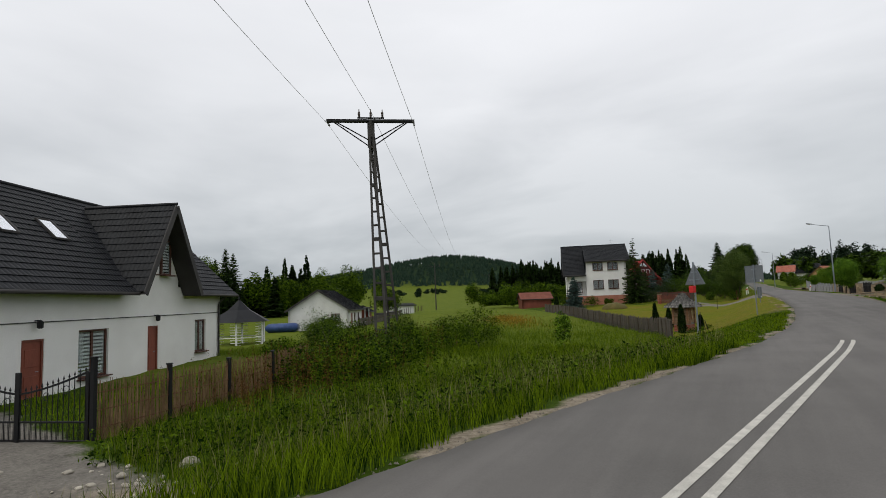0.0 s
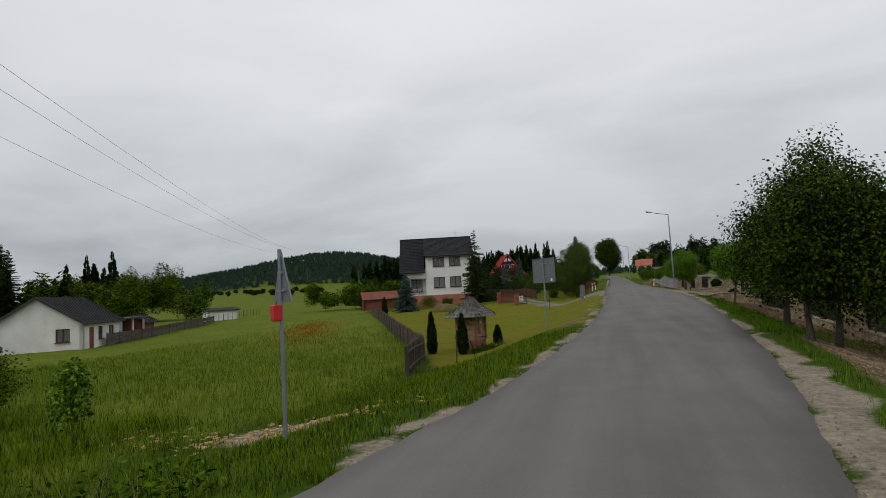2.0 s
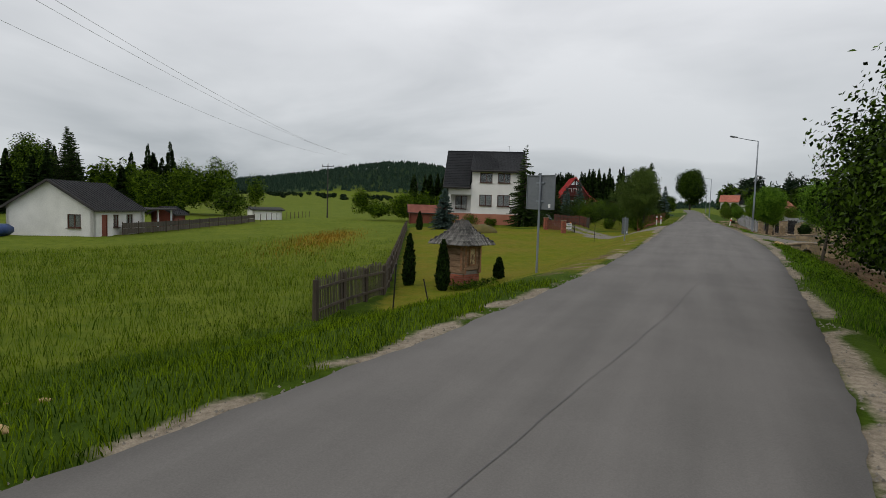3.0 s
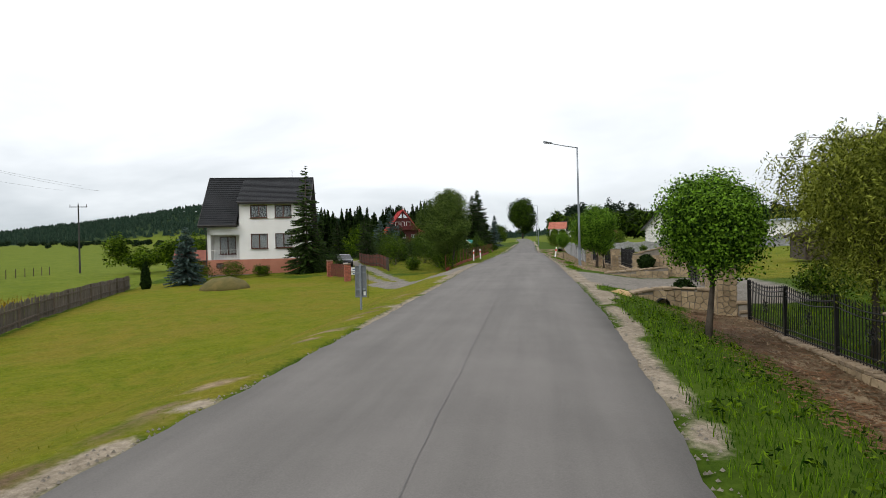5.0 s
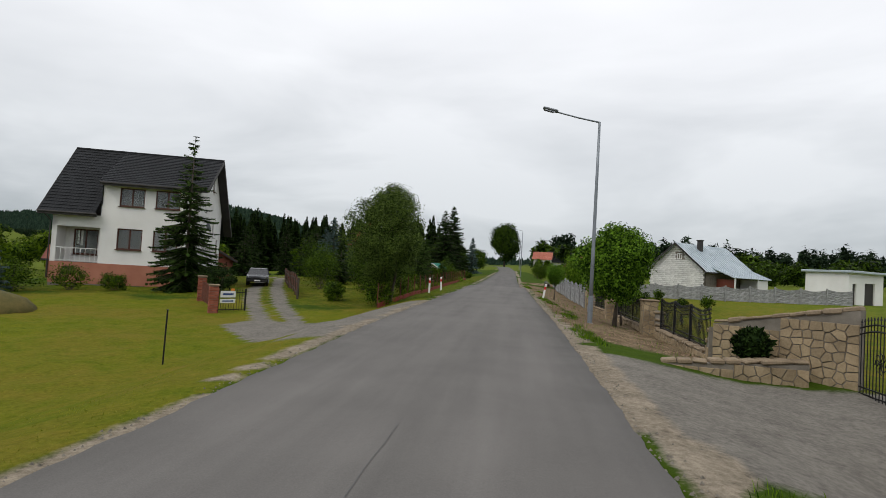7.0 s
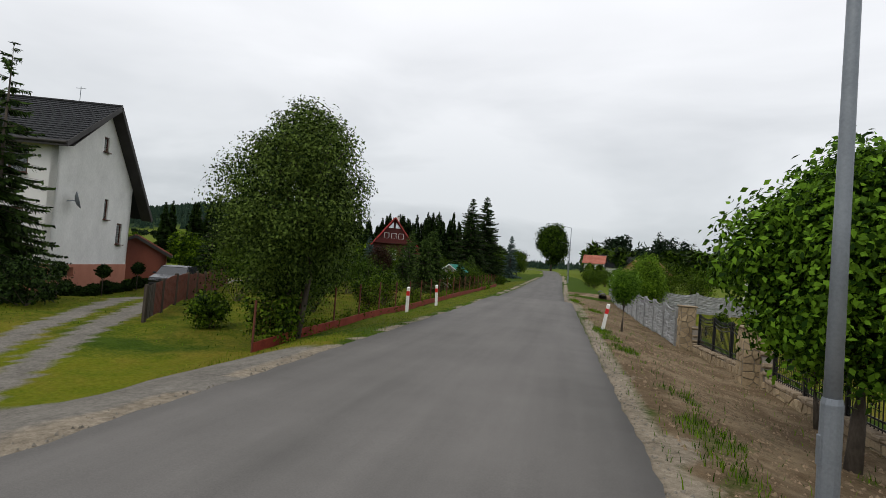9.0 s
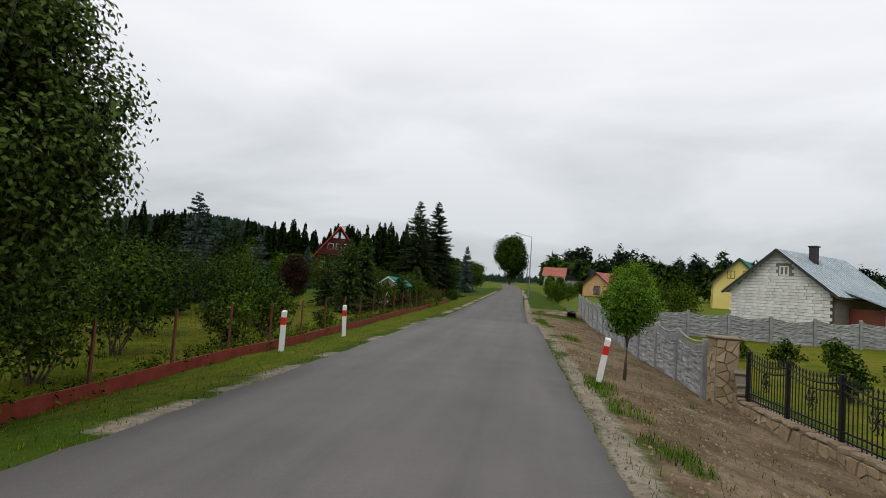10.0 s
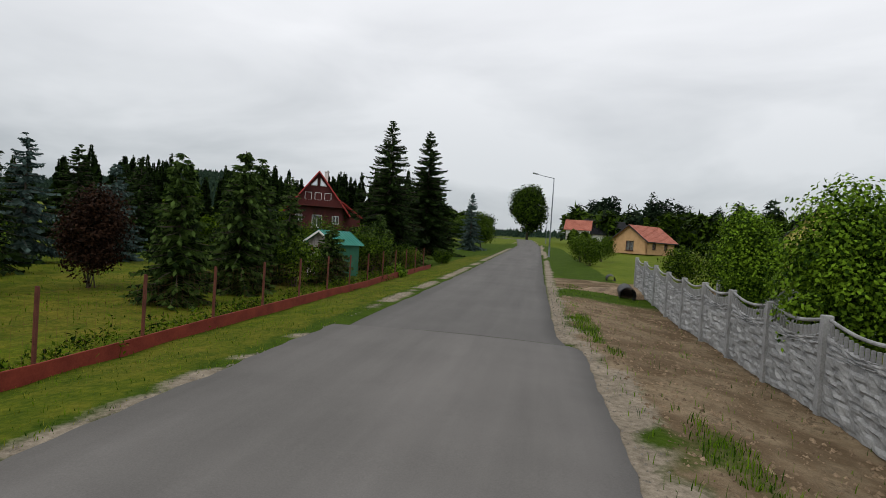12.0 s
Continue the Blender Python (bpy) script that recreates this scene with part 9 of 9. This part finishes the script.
# ---- the block house: courses of single blocks on the gable, red porch ----
def block_gable(ob, D, eave, rise):
    rng = rng_of(77)
    full = Shape().box((0, 0, 0), (0.06, 0.56, 0.225), None, 0.012).mesh("block", M["block"])
    row = 0
    z = 0.1
    while z < eave + rise - 0.2:
        half = D / 2 if z < eave else D / 2 * (eave + rise - z - 0.15) / rise
        y = D / 2 - half + (0.15 if row % 2 else 0.0)
        while y + 0.3 < D / 2 + half:
            if not (2.86 < y + 0.28 < 4.06 and eave + 0.8 < z < eave + 1.72):
                q = part("block", full, None, ob)
                q.matrix_basis = Matrix.Translation((-0.02 - rng.uniform(0, 0.012), y + 0.29, z + 0.115))
            y += 0.585
        z += 0.245
        row += 1


block_gable(bh, bD, be, br_)
porch = joined(flat_slope((1.6, -2.6, 2.35), (bL + 0.2, -2.6, 2.35), (bL + 0.2, 0.2, be + 0.15), (1.6, 0.2, be + 0.15), 0.6, 0.05))
part("porch_roof", porch, M["roof_zinc"], bh, "pale zinc lean-to porch roof")
part("porch_wall", Shape().box((2.4, -1.2, 1.05), (0.12, 2.3, 2.1)).box((4.6, -2.35, 0.5), (4.4, 0.1, 1.0)), M["wood_red"], bh, "red-brown boarded porch")
part("porch_wall", Shape().box((8.3, -1.2, 1.1), (2.2, 2.2, 2.2)), M["plaster"], bh, "white rendered porch end")
for x in (2.2, 6.9):
    part("porch_post", Shape().box((x, -2.45, 1.15), (0.14, 0.14, 2.3), None, 0.01), M["white"], bh)

# ---- houses further off ----
yh = gabled_house("house", "yellow house with green metal roof beyond the gardens", at(35.3, 169.0, 62, 0, 1.4), 10.0, 7.5, 4.4, 3.9, M["yellow"], M["roof_green"], ends=[(2.2, 3.3, 5.2, 6.4), (4.3, 5.4, 5.2, 6.4), (1.5, 2.7, 1.0, 2.3)], tiled=False, over=0.5)
r1 = gabled_house("house", "ochre gabled house with red tile roof beyond the field", at(17.8, 198.0, 45, 0, 2.5), 8.0, 7.0, 2.5, 2.5, M["ochre"], M["roof_tile"], ends=[(2.6, 4.2, 0.5, 2.2)], fronts=[(1.6, 2.6, 0.9, 2.0), (5.0, 6.0, 0.9, 2.0)], over=0.5)
r2 = gabled_house("house", "small cream house with orange-red roof among trees", at(11.2, 230.0, 172, 0, 4.6), 4.9, 6.0, 2.5, 2.0, M["plaster"], M["roof_tile"], over=0.5)
r3 = gabled_house("house", "white gabled house with dark roof among trees", at(17.5, 238.0, 200, 0, 4.0), 9.0, 7.0, 2.6, 3.0, M["plaster"], M["roof_dark"], over=0.5)
wb = thing("flat_building", "white flat-roofed outbuilding with dark openings", "outbuilding", m=at(33.4, 118.0, 32, 0, 0.7) @ Matrix.Diagonal((0.8, 0.9, 1.2, 1)))
part("wall", wall(Shape(), 7.5, 2.9, 0.3, [(0.8, 1.6, 0.0, 2.0), (3.4, 5.6, 0.0, 2.1)]), M["plaster"], wb)
part("wall", Shape().box((0.15, 2.4, 1.45), (0.3, 4.2, 2.9)).box((7.35, 2.4, 1.45), (0.3, 4.2, 2.9)).box((3.75, 4.65, 1.45), (7.5, 0.3, 2.9)), M["plaster"], wb)
part("roof", Shape().box((3.75, 2.3, 3.0), (8.3, 5.6, 0.2), None, 0.03), M["roof_zinc"], wb)
part("door", Shape().box((1.2, 0.2, 1.0), (0.8, 0.06, 2.0)), M["fascia"], wb)
part("door", Shape().box((4.5, 0.2, 1.05), (2.2, 0.06, 2.1)), M["fascia"], wb)
rb = gabled_house("house", "white house with dark tiled roof behind the willows", at(29.5, 62.0, 80, 0, -3.4), 9.5, 8.5, 4.4, 4.4, M["plaster"], M["roof_dark"], ends=[(2.0, 3.2, 1.0, 2.3), (5.2, 6.4, 1.0, 2.3), (3.6, 4.8, 4.4, 5.6)], over=0.6)
chimney(rb, 4.0, 4.0, 8.0, 9.9)
hut("summer_house", "open timber shelter with brown roof in the garden", at(23.6, 84.5, 80, 0, 0.2), 4.5, 4.0, 1.9, 0.8, M["wood_dark"], M["wood_dark"], "shelter")

# ---- woods ----
wr = rng_of(300)


def scatter(n, xa, xb, ya, yb, h0, h1, r0, r1):
    return [(wr.uniform(xa, xb), wr.uniform(ya, yb), wr.uniform(h0, h1), wr.uniform(r0, r1)) for _ in range(n)]


back = []
for i in range(150):
    t = wr.uniform(0, 0.78)
    back.append((-78 + 66 * t + wr.normal() * 3, 172 + 58 * t + wr.uniform(0, 26), wr.uniform(12.5, 16), wr.uniform(2.6, 3.6)))
far_wood("spruce_wood", back, "dark close-grown spruce wood behind the gardens", M["needle"], "close", 301)
far_wood("spruce_wood", scatter(5, -130, -118, 84, 98, 10, 13, 2.8, 3.8), "dark spruces standing behind the cottage yard", M["needle"], "close", 302)
far_wood("leafy_wood", [(-110 + 25 * t + wr.normal() * 2, 99.5 + 8 * t + wr.normal() * 4, wr.uniform(9.5, 12.5), wr.uniform(2.8, 4.0)) for t in np.linspace(0, 1, 34)] + scatter(6, -70, -64, 70, 76, 5, 8, 2, 3), "leafy trees behind the cottage", M["weed"], False, 303)
far_wood("leafy_wood", scatter(26, -62, -44, 112, 150, 3.5, 7, 2, 3.2) + scatter(18, -44, -34, 150, 190, 5, 8, 2, 3.2), "mixed leafy trees behind the house", M["weed"], False, 304)
far_wood("leafy_wood", scatter(120, 8, 70, 228, 285, 8, 11.5, 3.0, 4.6) + scatter(50, 40, 110, 150, 220, 4.5, 7.5, 2.6, 4.2) + scatter(12, -42, -18, 235, 262, 5, 8, 3, 4), "leafy trees along the far fields", M["leaf_dark"], False, 305)
far_wood("leafy_wood", [(6.6, 214, 4.4, 1.5), (9.2, 219, 4.0, 1.6), (12.8, 205, 3.4, 1.5)], "young leafy trees in the gardens beyond", M["leaf"], False, 306)
far_wood("pine_wood", scatter(240, 14, 260, 245, 320, 12, 17, 2.4, 4.0) + scatter(130, 80, 190, 100, 240, 8, 12, 2.2, 3.8), "dark pine wood on the right-hand ridge", M["forest"], False, 307)
far_wood("spruce_wood", scatter(40, -130, -100, 40, 110, 9, 15, 2.6, 3.6), "distant dark wood beyond the yard", M["needle"], "close", 308)
hill = []
while len(hill) < 6500:
    x, y = wr.uniform(-800, 350), wr.uniform(480, 800)
    if float(woodland(x, y)) > 0.55:
        hill.append((x, y, wr.uniform(4.5, 7.5), wr.uniform(2.0, 3.4)))
# the hill trees take the leaf colour with distance haze in it
far_wood("hill_forest", hill, "dense forest covering the distant hill, its green paled by haze", M["hazed_wood"], True, 309)
copse = []
for i in range(120):
    copse.append((wr.uniform(-420, -60), 300 + wr.uniform(0, 140), wr.uniform(2, 4.5), wr.uniform(2, 3.6)))
far_wood("field_copse", copse, "scattered copses and hedges on the rising fields", M["forest"], False, 310)
right = [(wr.uniform(150, 700), wr.uniform(-100, 620), wr.uniform(9, 14), wr.uniform(3.5, 5.5)) for _ in range(700)]
far_wood("ridge_forest", [r for r in right if math.hypot(r[0], r[1] - 60) > 210], "dark wooded ridge closing the valley", M["forest"], True, 311)
left = [(wr.uniform(-900, -170), wr.uniform(-150, 300), wr.uniform(11, 17), wr.uniform(3.5, 5.5)) for _ in range(500)]
far_wood("ridge_forest", [r for r in left if r[0] < -420 or r[1] < 40], "far wooded rise beyond the meadow", M["forest"], True, 312)

# ---- brush along the first fence and in the meadow ----
for i, (x, y, h, r, mt) in enumerate(((-21.4, 15.6, 1.5, 0.9, "leaf_dark"), (-19.4, 16.6, 1.5, 0.9, "leaf_red"), (-21.6, 17.6, 2.0, 1.1, "leaf"), (-20.4, 19.4, 1.8, 1.1, "leaf_dark"), (-22.6, 20.2, 2.0, 1.2, "leaf_red"), (-21.0, 22.2, 1.7, 1.1, "leaf"), (-23.0, 24.0, 1.8, 1.2, "leaf_red"), (-18.8, 25.5, 2.2, 1.5, "leaf"), (-21.4, 27.2, 2.0, 1.4, "leaf"), (-26.0, 22.0, 2.2, 1.4, "leaf_dark"), (-28.5, 25.0, 2.4, 1.6, "leaf_dark"), (-31.0, 28.0, 2.0, 1.5, "leaf"), (-24.5, 17.5, 1.6, 1.0, "leaf"), (-33.5, 31.5, 2.2, 1.6, "leaf"), (-27.0, 31.0, 2.0, 1.5, "leaf_dark"))):
    shrub("wild_shrub", x, y, h, r, "wild green brush below the pylon" if mt == "leaf_red" else "wild green brush beside the reed fence", M[{"leaf": "weed", "leaf_dark": "leaf", "leaf_red": "weed"}[mt]], 330 + i, clumps=int(60 * r + 30), group="wild brush", size=0.1)
wd = rng_of(390)
t_ = wd.uniform(0.3, 1, 1500)
weeds("weeds", wd, -19.4 - 3.2 * t_ + wd.normal(size=1500) * 1.3, 9.5 + 16 * t_ + wd.normal(size=1500) * 0.8, 1.05, M["weed"], "tall leafy green weeds along the reed fence", 18, 0.13)
t_ = wd.uniform(0, 1, 420)
weeds("wellside_herbs", wd, -10.1 + wd.normal(size=90) * 0.5, 45.1 + wd.normal(size=90) * 0.45, 0.3, M["leaf"], "low green herbs round the well-house footing", 14, 0.12)
weeds("dry_docks", wd, -19.6 - 3.0 * t_ + wd.normal(size=420) * 1.2, 10 + 15 * t_ + wd.normal(size=420) * 0.8, 1.35, M["dock"], "rusty brown seeding docks among the weeds", 22, 0.07)
yy_ = wd.uniform(6, 21, 1500)
weeds("verge_herbs", wd, edge_l(yy_) - 1.2 - 7.5 * wd.uniform(0, 1, 1500) ** 1.3, yy_, 0.55, M["weed"], "broad-leaved herbs among the verge grass", 12, 0.11)
broad_tree("sapling", -14.3, 24.7, 2.0, 0.42, 0.15, "slim young sapling standing in the verge grass", M["leaf_bright"], 350, clumps=70, per=16, size=0.11, clump=0.12, trunk=0.025)
broad_tree("apple_tree", -62.5, 83.0, 5.9, 2.8, 0.7, "round-crowned fruit tree at the meadow fence", M["leaf"], 351, clumps=170, per=22, size=0.28, clump=0.4)
for x, y, h, r in ((-111.0, 91.0, 15.5, 3.8), (-116.5, 93.5, 17.2, 4.0), (-114.0, 88.5, 14.2, 3.6)):
    spruce("yard_spruce", x, y, h, r, "tall shaggy spruce behind the cottage yard", 360 + int(h), M["needle_mid"], 0.3, group="yard spruces", detail=0.7)
for x, y, h, r in ((-112.0, 84.0, 14.6, 4.2), (-119.0, 88.0, 13.4, 4.4)):
    broad_tree("yard_tree", x, y, h, r, 1.6, "tall airy leafy tree behind the cottage yard", M["leaf"], 365 + int(h), clumps=420, per=34, size=0.4, clump=0.75, trunk=0.25, hollow=0.2, group="yard trees")

# ---- grass ----
gr = rng_of(400)


def verge(n, ya, yb, da, db, left=True):
    y = gr.uniform(ya, yb, n)
    d = da + (db - da) * gr.uniform(0, 1, n) ** 1.5
    return ((edge_l(y) - d) if left else (edge_r(y) + d)), y


def keep(x, y, chance):
    k = gr.uniform(0, 1, len(x)) < chance
    return x[k], y[k]


def tufts(name, x, y, height, width, mat, label, hide=(0, 2, 3), lean=0.35):
    cov = ground_cover(x, y)
    bare = np.maximum.reduce([cov[i] for i in hide])
    x, y = keep(x, y, np.clip(1.1 - 1.5 * bare, 0, 1))
    patch = 0.5 + 0.5 * np.sin(x * 1.3 + 2 * np.sin(y * 0.9)) * np.sin(y * 1.1 + np.sin(x))
    x, y = keep(x, y, 0.35 + 0.65 * patch)
    return blades(name, gr, x, y, height * (0.75 + 0.5 * gr.uniform(0, 1, len(x))), width, mat, label, lean=lean)


x, y = verge(52000, 3, 19, 0.06, 9.0)
tufts("verge_grass", x, y, 0.38, 0.013, M["rank"], "long green uncut grass on the verge", lean=0.4)
x, y = verge(50000, 18.5, 37, 0.06, 8.0)
tufts("verge_grass", x, y, 0.15, 0.012, M["rank"], "lower green grass on the verge by the signs", lean=0.4)
x, y = verge(4200, 3, 20, 0.9, 9.0)
tufts("seeding_grass", x, y, 0.72, 0.012, M["grass_dry"], "pale seeding grass stalks on the verge", lean=0.25)
x, y = verge(34000, 7, 27, 8.0, 19.0)
tufts("rough_meadow_grass", x, y, 0.34, 0.016, M["rank"], "rough green meadow grass below the road bank", lean=0.45)
mx, my = gr.uniform(-38, -9, 100000), 22 + 44 * gr.uniform(0, 1, 100000) ** 1.25
ok = (mx < fence_x(my) - 0.1) & (gr.uniform(0, 1, len(my)) > (my - 46) / 20) & (mx < edge_l(my) - 5) & (mx > -46)
tufts("meadow_grass", mx[ok], my[ok], 0.34, 0.014, M["meadow"], "tall soft green meadow grass", lean=0.45)
px_, py_ = gr.normal(size=2600) * 1.7, 65 + gr.normal(size=2600) * 7
px_ = px_ - 25 - 0.5 * (py_ - 50)
tufts("poppy_patch", px_, py_, 0.36, 0.03, M["poppy"], "orange-flowering patch in the meadow", lean=0.4)
x, y = verge(30000, 34, 86, 0.05, 4.0)
tufts("short_grass", x, y, 0.035, 0.012, M["lawn_blade"], "short mown grass on the bank", hide=(0, 2, 3))
lx, ly = gr.uniform(-24, -7, 56000), gr.uniform(38, 84, 56000)
ok = (lx > fence_x(ly) + 0.3) & (lx < edge_l(ly) - 0.3)
tufts("lawn_grass", lx[ok], ly[ok], 0.026, 0.012, M["lawn_blade"], "short yellow-green mown lawn", hide=(0, 2))
x, y = verge(36000, 84, 132, 0.05, 4.2)
tufts("short_grass", x[::3], y[::3], 0.07, 0.013, M["grass"], "short green grass along the garden fence")
tufts("short_grass", x[1::3], y[1::3], 0.06, 0.012, M["lawn_blade"], "yellow-green mown grass along the garden fence")
x, y = verge(15000, 34, 64, 0.1, 4.2, False)
tufts("verge_grass", x, y, 0.13, 0.012, M["grass"], "rank grass on the bank by the stone fence")
yy_ = wd.uniform(40, 60, 160)
weeds("bank_herbs", wd, edge_r(yy_) + 0.5 + 2.6 * wd.uniform(0, 1, 160), yy_, 0.2, M["weed"], "broad-leaved herbs on the bank by the stone fence", 12, 0.09)
yy_ = wd.uniform(88, 134, 620)
weeds("fence_herbs", wd, edge_l(yy_) - 3.25 + wd.normal(size=620) * 0.25, yy_, 0.4, M["weed"], "leafy weeds along the wire fence", 14, 0.1)
x, y = verge(10000, 34, 64, 0.1, 4.0, False)
tufts("verge_grass", x, y, 0.12, 0.014, M["grass"], "rank green grass on the bank by the stone fence")
x, y = verge(16000, 8, 46, 0.7, 6.0, False)
tufts("verge_grass", x, y, 0.14, 0.014, M["grass"], "green grass under the roadside trees")
x, y = verge(86000, 72.4, 128, 0.2, 4.5, False)
clump_on = tuft_patch(x, y, x - edge_r(y)) + 0.03 > gr.uniform(0, 1, len(x))
z0 = blades("grass_tufts", gr, x[clump_on], y[clump_on], 0.06 + 0.11 * gr.uniform(0, 1, clump_on.sum()), 0.013, M["grass"], "thin grass tufts on the bare earth")
# rank tufts added behind the iron fence to imitate the willows' shade
dr_, y = gr.uniform(5.9, 17, 24000), gr.uniform(30, 64, 24000)
tufts("garden_grass", edge_r(y) + dr_, y, 0.17, 0.02, M["rank"], "unmown grass standing in for the shade under the willows", hide=(0, 2, 3))
x, y = verge(7000, 98, 128, 0.1, 3.6, False)
tufts("grass_tufts", x, y, 0.1, 0.013, M["grass"], "ragged green grass beside the worn road edge")
gx2, gy2 = gr.uniform(-40, -6.8, 30000), gr.uniform(88, 128, 30000)
ok = gx2 < edge_l(gy2) - 3.0
tufts("garden_grass", gx2[ok], gy2[ok], 0.09, 0.02, M["grass"], "mown green grass of the gardens")

# ---- loose stones along the worn road edges ----
pebble = rng_of(500)
tri_v = []
for side in (True, False):
    n = 2200
    yy = pebble.uniform(3, 126, n)
    dd = np.abs(pebble.normal(size=n)) * 0.2
    xx = (edge_l(yy) - dd - 0.02) if side else (edge_r(yy) + dd + 0.02)
    on = ground_cover(xx, yy)[0] > 0.35
    xx, yy = xx[on], yy[on]
    n = len(xx)
    zz = ground_z(xx, yy)
    rr = pebble.uniform(0.006, 0.024, n)
    for cx_, cy_, cz_, r in zip(xx, yy, zz, rr):
        a = pebble.uniform(0, 6.28)
        p = [(cx_ + r * 1.4 * math.cos(a + k * 2.09), cy_ + r * math.sin(a + k * 2.09), cz_ - 0.005) for k in range(3)]
        t = (cx_, cy_, cz_ + r * 1.1)
        tri_v += [p[0], p[1], t, p[1], p[2], t, p[2], p[0], t]
tagged(new("road_grit", quads_mesh("road_grit", tri_v, M["grit"], 3)), "loose pale grit and small stones along the road edge", "gravel", kind="stuff")

clods = []
n = 42000
yy = pebble.uniform(22, 126, n)
dd = pebble.uniform(0.5, 5.2, n)
xx = edge_r(yy) + dd
cov = ground_cover(xx, yy)
ok = cov[3] > 0.45
for cx_, cy_, cz_ in zip(xx[ok], yy[ok], ground_z(xx[ok], yy[ok])):
    r = 0.008 + 0.03 * pebble.uniform() ** 2.2
    a = pebble.uniform(0, 6.28)
    p = [(cx_ + r * 1.4 * math.cos(a + k * 1.571), cy_ + r * 1.2 * math.sin(a + k * 1.571), cz_ - 0.01) for k in range(4)]
    t = (cx_ + pebble.normal() * r * 0.3, cy_ + pebble.normal() * r * 0.3, cz_ + r * 0.9)
    for k in range(4):
        clods += [p[k], p[(k + 1) % 4], t]
tagged(new("soil_clods", quads_mesh("soil_clods", clods, M["soil"], 3)), "dry brown clods on the dug-over verge", "soil", kind="stuff")


# ---- dead leaves along the foot of the stone fence ----
dead = []
n = 18000
yy = pebble.uniform(34, 62, n)
dd = 4.1 + pebble.normal(size=n) * 0.75
for cx_, cy_, cz_ in zip(edge_r(yy) + dd, yy, ground_z(edge_r(yy) + dd, yy)):
    r, a, e = pebble.uniform(0.02, 0.06), pebble.uniform(0, 6.28), pebble.normal() * 0.3
    for k in range(3):
        b = a + k * 2.09
        dead.append((cx_ + r * math.cos(b), cy_ + r * math.sin(b), cz_ + 0.012 + abs(r * e * math.sin(b - a + 0.6))))
tagged(new("leaf_litter", quads_mesh("leaf_litter", dead, M["litter"], 3)), "reddish brown dead leaves along the stone fence", "leaf litter", kind="stuff")


# ---- a patch of rubble and cut straw by the warning sign ----
rub = Shape()
for i in range(260):
    x, y = -9.9 + pebble.normal() * 1.5, 25.6 + pebble.normal() * 0.55
    a, b, c = pebble.uniform(0.03, 0.2), pebble.uniform(0.02, 0.09), pebble.uniform(0.01, 0.05)
    m = Matrix.Translation((x, y, gz(x, y) + c * 0.3)) @ Matrix.Rotation(pebble.uniform(0, 3.1), 4, "Z") @ Matrix.Rotation(pebble.normal() * 0.2, 4, "X")
    rub.box((0, 0, 0), (a, b, c), m, 0.006)
whole("rubble_patch", rub, M["clay"], "pale scattered rubble and dry stalks in the verge", "rubble", kind="stuff")
